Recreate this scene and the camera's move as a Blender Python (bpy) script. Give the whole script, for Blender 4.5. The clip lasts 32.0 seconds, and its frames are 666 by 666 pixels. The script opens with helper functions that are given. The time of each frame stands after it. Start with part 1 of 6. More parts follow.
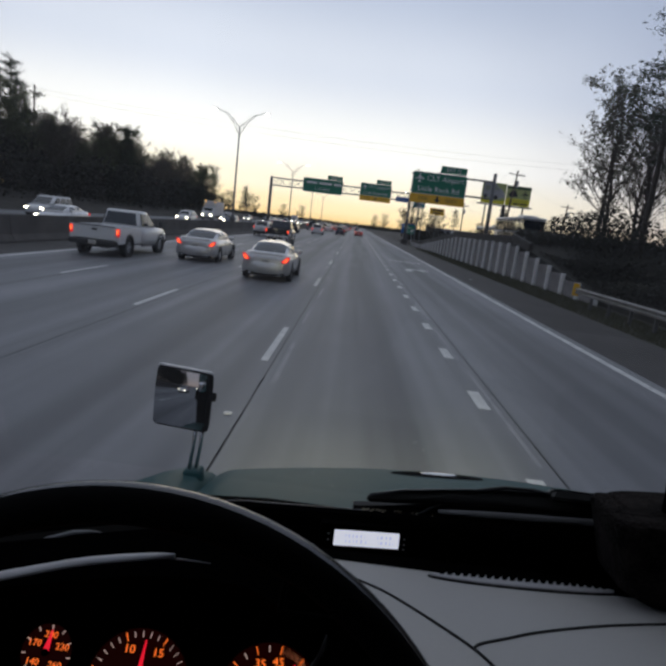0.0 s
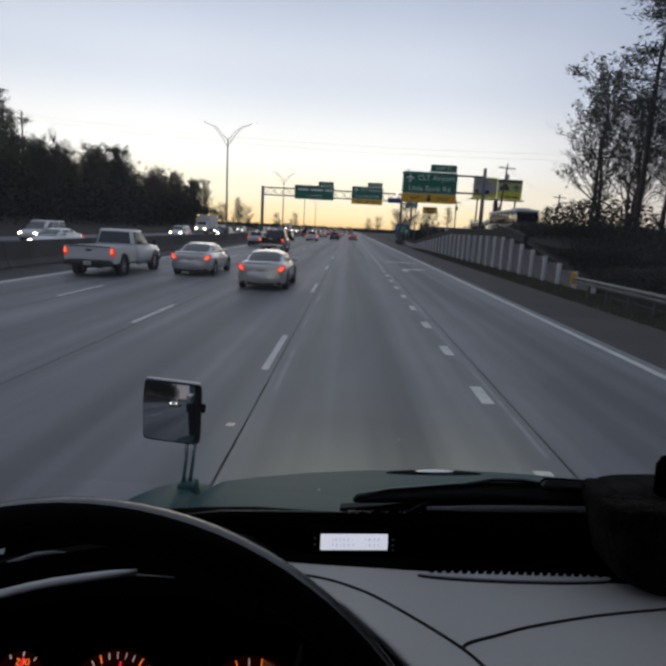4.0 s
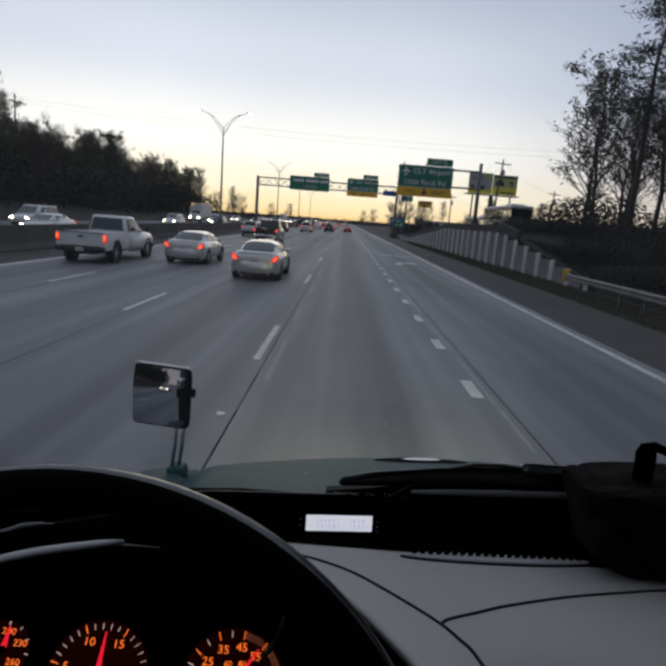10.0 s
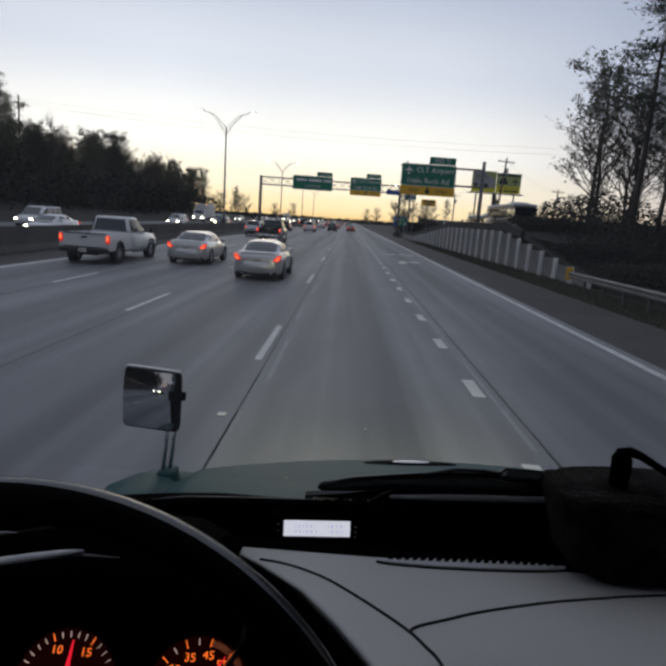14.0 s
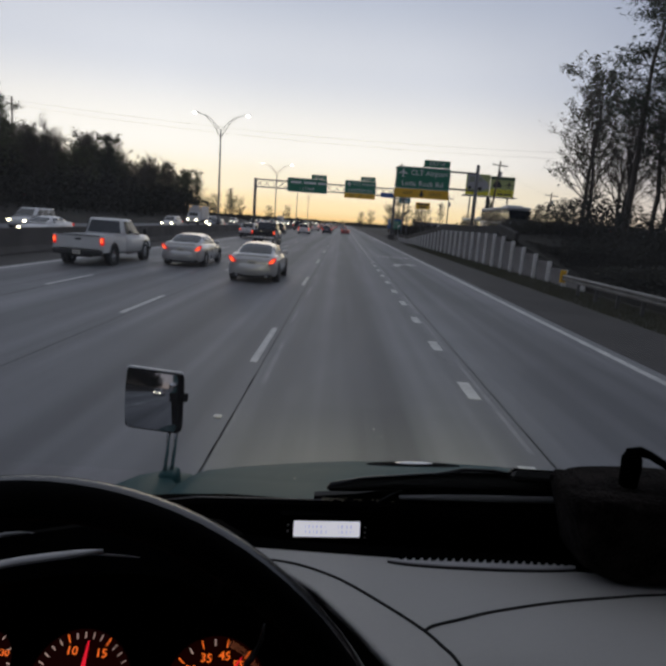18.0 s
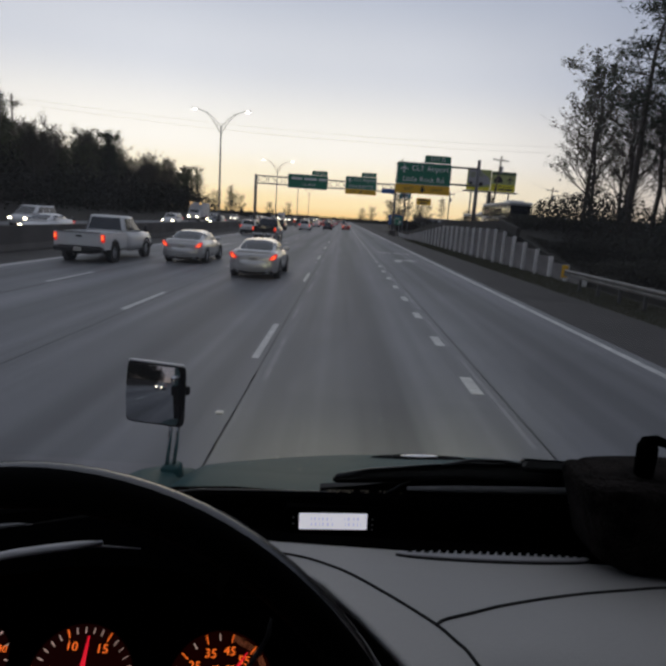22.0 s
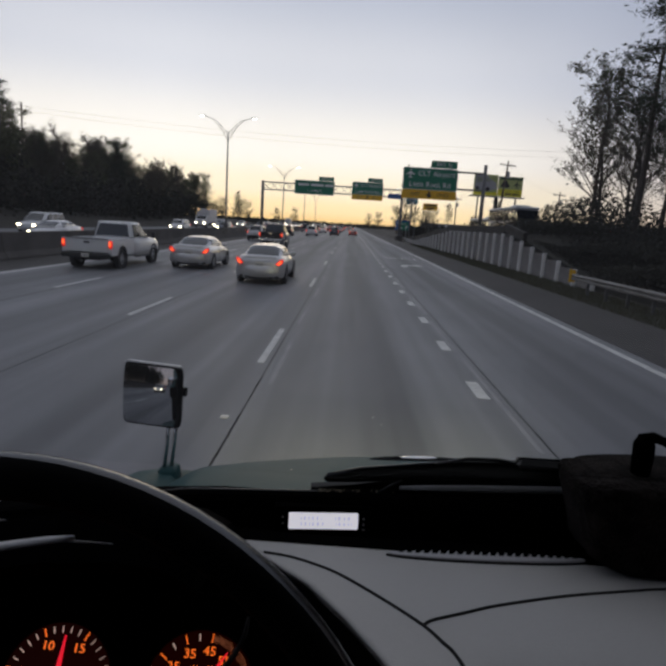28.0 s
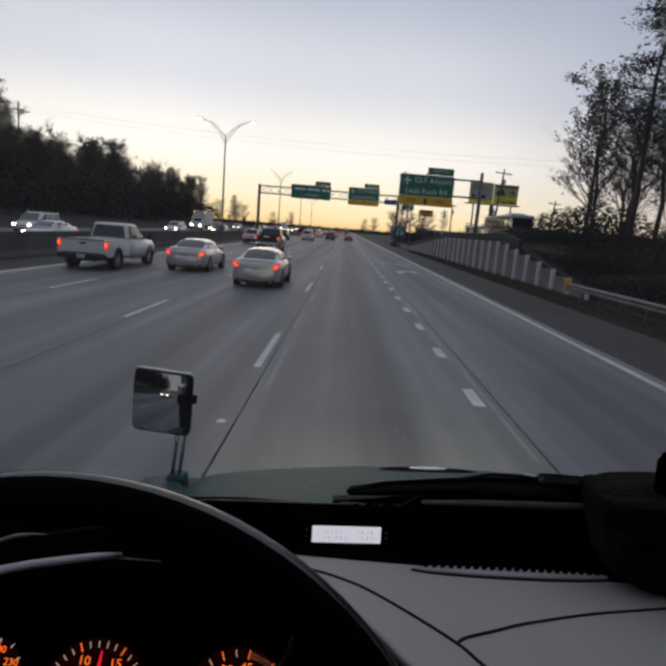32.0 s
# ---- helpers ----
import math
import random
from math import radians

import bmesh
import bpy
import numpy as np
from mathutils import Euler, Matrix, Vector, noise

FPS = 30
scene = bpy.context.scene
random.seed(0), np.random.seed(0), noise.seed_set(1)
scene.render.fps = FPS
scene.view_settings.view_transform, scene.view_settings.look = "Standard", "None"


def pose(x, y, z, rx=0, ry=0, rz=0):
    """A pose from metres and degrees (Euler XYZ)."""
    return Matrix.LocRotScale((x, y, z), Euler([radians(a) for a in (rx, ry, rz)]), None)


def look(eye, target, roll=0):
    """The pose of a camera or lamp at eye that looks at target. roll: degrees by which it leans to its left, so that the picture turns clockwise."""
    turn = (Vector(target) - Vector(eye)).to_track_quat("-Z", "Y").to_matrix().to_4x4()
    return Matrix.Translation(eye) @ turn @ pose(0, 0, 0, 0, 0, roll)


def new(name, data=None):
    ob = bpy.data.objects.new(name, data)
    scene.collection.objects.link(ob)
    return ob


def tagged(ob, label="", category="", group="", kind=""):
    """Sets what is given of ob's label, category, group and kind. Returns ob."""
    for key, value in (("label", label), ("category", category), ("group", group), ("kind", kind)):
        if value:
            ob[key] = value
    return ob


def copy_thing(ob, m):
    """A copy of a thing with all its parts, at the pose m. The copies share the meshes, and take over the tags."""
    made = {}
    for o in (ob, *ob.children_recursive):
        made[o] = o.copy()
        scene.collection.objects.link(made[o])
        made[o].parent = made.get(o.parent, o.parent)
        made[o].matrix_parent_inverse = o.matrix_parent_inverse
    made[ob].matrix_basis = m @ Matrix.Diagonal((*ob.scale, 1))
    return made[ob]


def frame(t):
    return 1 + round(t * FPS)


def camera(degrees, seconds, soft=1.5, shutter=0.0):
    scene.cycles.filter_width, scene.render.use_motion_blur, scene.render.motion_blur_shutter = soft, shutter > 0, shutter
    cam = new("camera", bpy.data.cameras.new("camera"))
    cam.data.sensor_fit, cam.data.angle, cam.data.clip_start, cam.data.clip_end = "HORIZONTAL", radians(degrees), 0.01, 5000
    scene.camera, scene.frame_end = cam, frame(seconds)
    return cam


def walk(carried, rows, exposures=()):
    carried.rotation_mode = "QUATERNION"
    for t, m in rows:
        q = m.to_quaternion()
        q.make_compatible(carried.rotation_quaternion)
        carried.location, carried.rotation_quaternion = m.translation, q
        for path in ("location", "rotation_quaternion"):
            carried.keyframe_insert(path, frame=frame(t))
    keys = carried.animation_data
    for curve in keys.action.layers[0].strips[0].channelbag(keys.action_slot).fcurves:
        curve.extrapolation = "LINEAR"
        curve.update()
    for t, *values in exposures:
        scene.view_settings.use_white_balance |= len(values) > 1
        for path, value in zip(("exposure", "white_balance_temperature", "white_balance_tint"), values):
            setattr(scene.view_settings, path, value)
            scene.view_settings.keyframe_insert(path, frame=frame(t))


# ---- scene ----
cam = camera(60.5, 32.0, soft=3.3)
PATH = [
    (0, (0.04449, -0.1078, 2.4285), (0.009883, 1.856, 2.0505), 6.87),
    (0.5, (0.06236, -0.09927, 2.4193), (0.02364, 1.8632, 2.0358), 6.32),
    (1, (0.09489, -0.09587, 2.4225), (0.04778, 1.8666, 2.0416), 5.00),
    (1.5, (0.1102, -0.09238, 2.4362), (0.06865, 1.87, 2.054), 3.56),
    (2, (0.08536, -0.09352, 2.428), (0.05494, 1.8711, 2.0555), 3.72),
    (2.5, (0.08609, -0.08223, 2.4172), (0.04665, 1.8822, 2.0457), 3.88),
    (4.5, (0.09727, -0.09154, 2.4203), (0.05727, 1.8754, 2.0614), 2.90),
    (5, (0.1076, -0.09594, 2.4267), (0.06653, 1.8698, 2.0658), 3.16),
    (5.5, (0.08271, -0.08827, 2.4211), (0.06087, 1.8778, 2.0548), 4.87),
    (6, (0.1033, -0.09784, 2.4109), (0.08388, 1.8676, 2.0377), 4.64),
    (6.5, (0.0715, -0.09661, 2.3912), (0.06425, 1.8693, 2.0229), 5.65),
    (7, (0.113, -0.1052, 2.4158), (0.09042, 1.8565, 2.0281), 5.16),
    (7.5, (0.1019, -0.09593, 2.4049), (0.07712, 1.8651, 2.0148), 4.59),
    (8, (0.111, -0.0914, 2.4104), (0.08429, 1.8688, 2.0124), 4.49),
    (8.5, (0.1193, -0.0949, 2.4136), (0.09648, 1.8626, 2.0042), 4.23),
    (9, (0.101, -0.09064, 2.3962), (0.09062, 1.8668, 1.9867), 4.32),
    (9.5, (0.1231, -0.1091, 2.4158), (0.1102, 1.848, 2.0057), 3.75),
    (10, (0.09681, -0.09913, 2.408), (0.08464, 1.8635, 2.0219), 4.38),
    (10.5, (0.08468, -0.08754, 2.3976), (0.06935, 1.8733, 2.0037), 4.79),
    (11, (0.1307, -0.108, 2.4408), (0.09511, 1.8517, 2.0439), 4.43),
    (11.5, (0.1077, -0.09988, 2.4129), (0.08636, 1.8628, 2.0316), 3.81),
    (12, (0.1341, -0.1024, 2.4193), (0.1041, 1.8608, 2.0377), 3.61),
    (12.5, (0.1086, -0.09779, 2.4201), (0.09579, 1.8673, 2.0476), 3.95),
    (13, (0.1002, -0.08524, 2.4104), (0.08934, 1.8791, 2.0344), 4.48),
    (13.5, (0.1037, -0.09079, 2.4128), (0.08982, 1.8722, 2.0331), 4.62),
    (14, (0.1405, -0.09636, 2.4213), (0.1145, 1.8648, 2.0317), 4.04),
    (14.5, (0.1111, -0.09183, 2.4095), (0.09732, 1.8703, 2.023), 4.27),
    (16.5, (0.111, -0.08668, 2.4072), (0.1024, 1.8759, 2.0203), 3.94),
    (17, (0.1307, -0.09605, 2.4174), (0.1187, 1.866, 2.0277), 3.91),
    (17.5, (0.1116, -0.09904, 2.4161), (0.1097, 1.8644, 2.0331), 4.11),
    (18, (0.1149, -0.09784, 2.4158), (0.1085, 1.8652, 2.0362), 4.20),
    (18.5, (0.109, -0.09397, 2.4042), (0.1024, 1.8701, 2.0264), 4.46),
    (19, (0.1111, -0.1024, 2.4124), (0.1016, 1.861, 2.0357), 4.28),
    (19.5, (0.1178, -0.109, 2.4322), (0.1074, 1.8548, 2.054), 4.09),
    (20, (0.1017, -0.0685, 2.393), (0.09234, 1.8945, 2.0099), 4.42),
    (20.5, (0.1267, -0.09459, 2.3938), (0.1035, 1.8676, 2.0103), 3.72),
    (21, (0.08981, -0.08043, 2.3917), (0.07687, 1.8795, 1.9944), 5.16),
    (21.5, (0.1614, -0.09859, 2.4372), (0.1256, 1.8607, 2.0334), 3.65),
    (22, (0.109, -0.0763, 2.3964), (0.0989, 1.8845, 2.0042), 3.92),
    (22.5, (0.1239, -0.09259, 2.3975), (0.1056, 1.8669, 1.9997), 4.13),
    (23, (0.1108, -0.08735, 2.3977), (0.08956, 1.8716, 1.9948), 4.21),
    (23.5, (0.1138, -0.09041, 2.3982), (0.08613, 1.8672, 1.9901), 4.16),
    (24, (0.09421, -0.09378, 2.4002), (0.0715, 1.8657, 2.0017), 4.96),
    (24.5, (0.1248, -0.08743, 2.3953), (0.08219, 1.8724, 1.9952), 4.66),
    (25, (0.1177, -0.09355, 2.4057), (0.08194, 1.8663, 2.0094), 4.47),
    (25.5, (0.1071, -0.0797, 2.3884), (0.07685, 1.8814, 1.995), 4.98),
    (27.5, (0.1098, -0.0926, 2.41), (0.09323, 1.8756, 2.0512), 4.20),
    (28, (0.1369, -0.06439, 2.3807), (0.1008, 1.8994, 2.0057), 3.65),
    (28.5, (0.08588, -0.08178, 2.4041), (0.06427, 1.8828, 2.0313), 5.08),
    (29, (0.1001, -0.0867, 2.4111), (0.06336, 1.8774, 2.0356), 5.37),
    (29.5, (0.07893, -0.0802, 2.4016), (0.04834, 1.8834, 2.0233), 6.09),
    (30, (0.1069, -0.09274, 2.426), (0.07415, 1.8721, 2.0557), 6.18),
    (30.5, (0.1189, -0.0919, 2.4219), (0.08433, 1.8758, 2.0705), 5.02),
    (31, (0.09975, -0.06342, 2.4005), (0.07066, 1.9047, 2.0455), 5.24),
    (31.5, (0.1571, -0.0786, 2.4099), (0.1136, 1.8886, 2.0493), 3.76),
    (32, (0.08538, -0.06768, 2.3927), (0.0689, 1.9004, 2.0347), 4.63),
]
walk(cam, [(t, look(eye, target, roll)) for t, eye, target, roll in PATH],
     exposures=((0, -0.08, 6300, 10), (5, -0.1, 6350, 10), (9, -0.12, 6400, 10), (13, -0.08, 6400, 10), (17, -0.19, 6600, 11), (20, -0.26, 6600, 11), (25, -0.26, 6700, 11), (28, -0.18, 6700, 12), (32, -0.16, 6700, 12)))

# ---- light: dawn sky ahead, no direct sun yet ----
world = bpy.data.worlds.new("dawn_sky")
scene.world = world
world.use_nodes = True
wt = world.node_tree
SUN_X, SUN_Y = -0.18, 0.984   # where the sun is about to rise


def sky_ramp(stops):
    """Colours by height over the horizon, from stops of (sine of the height, colour)."""
    n = wt.nodes.new("ShaderNodeValToRGB")
    n.color_ramp.interpolation = "EASE"
    while len(n.color_ramp.elements) < len(stops):
        n.color_ramp.elements.new(0.5)
    for e, (p, c) in zip(n.color_ramp.elements, stops):
        e.position, e.color = p, (*c, 1)
    return n


def wmath(op, a, b=None):
    n = wt.nodes.new("ShaderNodeMath")
    n.operation = op
    for i, v in enumerate((a, b)):
        if v is None:
            continue
        if isinstance(v, (int, float)):
            n.inputs[i].default_value = v
        else:
            wt.links.new(v, n.inputs[i])
    return n.outputs[0]


coord = wt.nodes.new("ShaderNodeTexCoord")
sep = wt.nodes.new("ShaderNodeSeparateXYZ")
wt.links.new(coord.outputs["Generated"], sep.inputs[0])
height = wmath("MAXIMUM", sep.outputs["Z"], 0.0)
towards = wmath("ADD", wmath("MULTIPLY", sep.outputs["X"], SUN_X), wmath("MULTIPLY", sep.outputs["Y"], SUN_Y))
warm = sky_ramp([(0.0, (1.12, 0.76, 0.34)), (0.022, (1.2, 0.95, 0.56)), (0.055, (1.18, 1.05, 0.80)), (0.115, (1.16, 1.12, 1.05)), (0.24, (0.82, 0.85, 0.93)), (0.38, (0.54, 0.60, 0.74)), (0.6, (0.46, 0.50, 0.60)), (1.0, (0.54, 0.57, 0.65))])
cool = sky_ramp([(0.0, (0.55, 0.45, 0.42)), (0.08, (0.50, 0.46, 0.50)), (0.22, (0.35, 0.40, 0.54)), (0.5, (0.40, 0.45, 0.58)), (1.0, (0.54, 0.57, 0.65))])
for n in (warm, cool):
    wt.links.new(height, n.inputs[0])
near_sun = wt.nodes.new("ShaderNodeMapRange")
near_sun.interpolation_type = "SMOOTHSTEP"
near_sun.inputs[1].default_value, near_sun.inputs[2].default_value = 0.66, 1.0
wt.links.new(towards, near_sun.inputs[0])
blend = wt.nodes.new("ShaderNodeMix")
blend.data_type = "RGBA"
wt.links.new(near_sun.outputs[0], blend.inputs["Factor"])
wt.links.new(cool.outputs[0], blend.inputs["A"])
wt.links.new(warm.outputs[0], blend.inputs["B"])
haze = wt.nodes.new("ShaderNodeTexNoise")
haze.inputs["Scale"].default_value, haze.inputs["Detail"].default_value = 3.0, 3.0
wt.links.new(coord.outputs["Generated"], haze.inputs["Vector"])
veil = wt.nodes.new("ShaderNodeMapRange")
veil.inputs[3].default_value, veil.inputs[4].default_value = 0.94, 1.06
wt.links.new(haze.outputs["Fac"], veil.inputs[0])
# the sky dims steadily away from the dawn
dim = wt.nodes.new("ShaderNodeMapRange")
dim.inputs[1].default_value, dim.inputs[2].default_value = -0.7, 0.6
dim.inputs[3].default_value, dim.inputs[4].default_value = 0.72, 1.0
wt.links.new(towards, dim.inputs[0])
sky_colour = wt.nodes.new("ShaderNodeVectorMath")
sky_colour.operation = "SCALE"
wt.links.new(blend.outputs["Result"], sky_colour.inputs[0])
wt.links.new(wmath("MULTIPLY", veil.outputs[0], dim.outputs[0]), sky_colour.inputs["Scale"])
bg = wt.nodes["Background"]
bg.inputs["Strength"].default_value = 1.06
wt.links.new(sky_colour.outputs[0], bg.inputs["Color"])

sun = new("sun", bpy.data.lights.new("sun", "SUN"))
sun.data.energy, sun.data.angle, sun.data.color = 0.12, radians(20), (1.0, 0.82, 0.6)
sun.matrix_world = look((-14, 100, 7), (0, 0, 0))


# ---- materials ----
def material(name, base, rough=0.8, metal=0.0, other=None, scale=3.0, fine=40.0, amount=0.5, bump=0.1, bump_scale=60.0, coat=0.0, spread=0.0, spec=0.5):
    """A surface with two scales of variation between two colours, and a fine relief."""
    m = bpy.data.materials.new(name)
    m.use_nodes = True
    t = m.node_tree
    p = t.nodes["Principled BSDF"]
    p.inputs["Roughness"].default_value = rough
    p.inputs["Metallic"].default_value = metal
    p.inputs["Coat Weight"].default_value = coat
    p.inputs["Specular IOR Level"].default_value = spec
    base = (*base, 1.0)
    other = (*other, 1.0) if other else tuple(c * 0.75 for c in base[:3]) + (1.0,)
    co = t.nodes.new("ShaderNodeTexCoord")
    big, small = t.nodes.new("ShaderNodeTexNoise"), t.nodes.new("ShaderNodeTexNoise")
    big.inputs["Scale"].default_value, small.inputs["Scale"].default_value = scale, fine
    big.inputs["Detail"].default_value = 4
    add = t.nodes.new("ShaderNodeMath")
    add.operation = "MULTIPLY_ADD"
    add.inputs[1].default_value = 0.45
    ramp = t.nodes.new("ShaderNodeMapRange")
    ramp.inputs[1].default_value, ramp.inputs[2].default_value = 0.45, 0.95
    ramp.inputs[4].default_value = amount
    mix = t.nodes.new("ShaderNodeMix")
    mix.data_type = "RGBA"
    mix.inputs["A"].default_value, mix.inputs["B"].default_value = base, other
    for n in (big, small):
        t.links.new(co.outputs["Object"], n.inputs["Vector"])
    t.links.new(small.outputs["Fac"], add.inputs[0])
    t.links.new(big.outputs["Fac"], add.inputs[2])
    t.links.new(add.outputs[0], ramp.inputs[0])
    t.links.new(ramp.outputs[0], mix.inputs["Factor"])
    last = mix.outputs["Result"]
    if spread:
        info, hue = t.nodes.new("ShaderNodeObjectInfo"), t.nodes.new("ShaderNodeHueSaturation")
        rng = t.nodes.new("ShaderNodeMapRange")
        rng.inputs[3].default_value, rng.inputs[4].default_value = 1 - spread, 1 + spread
        t.links.new(info.outputs["Random"], rng.inputs[0])
        t.links.new(rng.outputs[0], hue.inputs["Value"])
        t.links.new(last, hue.inputs["Color"])
        last = hue.outputs["Color"]
    t.links.new(last, p.inputs["Base Color"])
    if bump:
        b, n = t.nodes.new("ShaderNodeBump"), t.nodes.new("ShaderNodeTexNoise")
        n.inputs["Scale"].default_value = bump_scale
        b.inputs["Strength"].default_value, b.inputs["Distance"].default_value = bump, 0.01
        t.links.new(co.outputs["Object"], n.inputs["Vector"])
        t.links.new(n.outputs["Fac"], b.inputs["Height"])
        t.links.new(b.outputs[0], p.inputs["Normal"])
    return m


def glow(name, colour, strength):
    m = bpy.data.materials.new(name)
    m.use_nodes = True
    p = m.node_tree.nodes["Principled BSDF"]
    p.inputs["Base Color"].default_value = (*[c * 0.5 for c in colour], 1)
    p.inputs["Emission Color"].default_value = (*colour, 1)
    p.inputs["Emission Strength"].default_value = strength
    p.inputs["Roughness"].default_value = 0.3
    return m


def road_material():
    """Worn concrete: fine grain, blotches, dark tyre and oil bands along each lane."""
    m = material("worn_concrete", (0.212, 0.217, 0.228), 0.62, other=(0.145, 0.15, 0.162), scale=0.35, fine=14.0, amount=0.8, bump=0.25, bump_scale=90.0)
    t = m.node_tree
    p = t.nodes["Principled BSDF"]
    was = p.inputs["Base Color"].links[0].from_socket
    co = t.nodes.new("ShaderNodeTexCoord")
    sep = t.nodes.new("ShaderNodeSeparateXYZ")
    t.links.new(co.outputs["Object"], sep.inputs[0])
    wob = t.nodes.new("ShaderNodeTexNoise")
    wob.inputs["Scale"].default_value = 0.12
    wob.inputs["Detail"].default_value = 6
    shift = t.nodes.new("ShaderNodeMath")
    shift.operation = "MULTIPLY_ADD"
    shift.inputs[1].default_value = 1.2
    t.links.new(co.outputs["Object"], wob.inputs["Vector"])
    t.links.new(wob.outputs["Fac"], shift.inputs[0])
    t.links.new(sep.outputs["X"], shift.inputs[2])
    phase = t.nodes.new("ShaderNodeMath")
    phase.operation = "MULTIPLY_ADD"
    phase.inputs[1].default_value, phase.inputs[2].default_value = 2 * math.pi / LANE, -2 * math.pi / LANE * (LINE_1 + LANE / 2 + 0.6)
    t.links.new(shift.outputs[0], phase.inputs[0])
    cos = t.nodes.new("ShaderNodeMath")
    cos.operation = "COSINE"
    t.links.new(phase.outputs[0], cos.inputs[0])
    band = t.nodes.new("ShaderNodeMapRange")
    band.inputs[1].default_value, band.inputs[2].default_value = 0.1, 1.0
    band.inputs[4].default_value = 0.72
    t.links.new(cos.outputs[0], band.inputs[0])
    stain = t.nodes.new("ShaderNodeTexNoise")
    stain.inputs["Scale"].default_value = 0.06
    t.links.new(co.outputs["Object"], stain.inputs["Vector"])
    amt = t.nodes.new("ShaderNodeMath")
    amt.operation = "MULTIPLY"
    t.links.new(band.outputs[0], amt.inputs[0])
    gain = t.nodes.new("ShaderNodeMapRange")
    gain.inputs[1].default_value, gain.inputs[2].default_value = 0.3, 0.65
    gain.inputs[3].default_value, gain.inputs[4].default_value = 0.55, 1.2
    t.links.new(stain.outputs["Fac"], gain.inputs[0])
    t.links.new(gain.outputs[0], amt.inputs[1])
    sc = t.nodes.new("ShaderNodeMapping")
    sc.inputs["Scale"].default_value = (1.6, 0.025, 1)
    t.links.new(co.outputs["Object"], sc.inputs["Vector"])
    streak = t.nodes.new("ShaderNodeTexNoise")
    streak.inputs["Scale"].default_value, streak.inputs["Detail"].default_value = 1.0, 6.0
    t.links.new(sc.outputs[0], streak.inputs["Vector"])
    sg = t.nodes.new("ShaderNodeMapRange")
    sg.inputs[1].default_value, sg.inputs[2].default_value = 0.38, 0.66
    sg.inputs[3].default_value, sg.inputs[4].default_value = 0.0, 0.75
    t.links.new(streak.outputs["Fac"], sg.inputs[0])
    both = t.nodes.new("ShaderNodeMath")
    both.operation, both.use_clamp = "ADD", True
    t.links.new(amt.outputs[0], both.inputs[0])
    t.links.new(sg.outputs[0], both.inputs[1])
    amt = both
    mix = t.nodes.new("ShaderNodeMix")
    mix.data_type = "RGBA"
    mix.inputs["B"].default_value = (0.085, 0.088, 0.094, 1)
    t.links.new(was, mix.inputs["A"])
    t.links.new(amt.outputs[0], mix.inputs["Factor"])
    t.links.new(mix.outputs["Result"], p.inputs["Base Color"])
    return m


LANE, LINE_1 = 3.66, -1.2   # lane width, x of the lane line beside the truck
CONCRETE = road_material()
SHOULDER = material("shoulder_asphalt", (0.05, 0.047, 0.045), 0.9, other=(0.026, 0.024, 0.023), scale=0.5, fine=20, amount=0.8, bump=0.3)
PAINT = material("road_paint", (0.68, 0.68, 0.66), 0.7, other=(0.36, 0.36, 0.36), scale=2.5, fine=30, amount=0.9)
GHOST = material("worn_away_paint", (0.30, 0.305, 0.31), 0.7, other=(0.18, 0.185, 0.195), scale=1.2, fine=9, amount=1.0)
SEALANT = material("joint_sealant", (0.05, 0.05, 0.052), 0.7, other=(0.08, 0.08, 0.08), scale=2)
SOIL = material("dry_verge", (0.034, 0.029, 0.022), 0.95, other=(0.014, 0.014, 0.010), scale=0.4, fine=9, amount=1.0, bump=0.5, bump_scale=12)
GRASS = material("grass_blades", (0.05, 0.06, 0.025), 0.9, other=(0.075, 0.062, 0.035), scale=1.2, fine=10, amount=0.8, bump=0)
BARRIER = material("barrier_concrete", (0.085, 0.078, 0.072), 0.9, other=(0.042, 0.038, 0.036), scale=0.8, fine=12, amount=0.9, bump=0.3)
POST_WHITE = material("pale_concrete", (0.75, 0.74, 0.72), 0.85, other=(0.5, 0.49, 0.47), scale=1.5, fine=15, spread=0.08)
COPING = material("stained_coping", (0.05, 0.046, 0.042), 0.95, other=(0.025, 0.023, 0.021), scale=1.2, fine=14, amount=0.9, bump=0.3)
LAGGING = material("weathered_panel", (0.26, 0.245, 0.24), 0.9, other=(0.13, 0.12, 0.115), scale=0.9, fine=10, amount=0.9, spread=0.12)
STEEL = material("galvanised_steel", (0.42, 0.43, 0.44), 0.45, 0.85, other=(0.3, 0.3, 0.31), scale=3, fine=20, bump=0.02)
DARK_STEEL = material("weathered_steel", (0.12, 0.12, 0.12), 0.6, 0.6, scale=3)
POLE_STEEL = material("dull_pole_steel", (0.13, 0.13, 0.135), 0.6, 0.3, other=(0.09, 0.09, 0.09), scale=2, fine=20, bump=0)
TIMBER = material("weathered_timber", (0.1, 0.075, 0.055), 0.9, other=(0.05, 0.04, 0.03), scale=2, fine=25)
BARK = material("bark", (0.075, 0.062, 0.05), 0.95, other=(0.035, 0.03, 0.025), scale=2, fine=14, bump=0.4, bump_scale=20)
LEAF_SPRING = material("spring_leaf", (0.10, 0.118, 0.05), 0.75, other=(0.06, 0.064, 0.03), scale=0.7, fine=5, amount=1, bump=0, spread=0.3)
LEAF_DRY = material("dry_leaf", (0.115, 0.098, 0.066), 0.8, other=(0.07, 0.06, 0.042), scale=0.7, fine=5, amount=1, bump=0, spread=0.25)
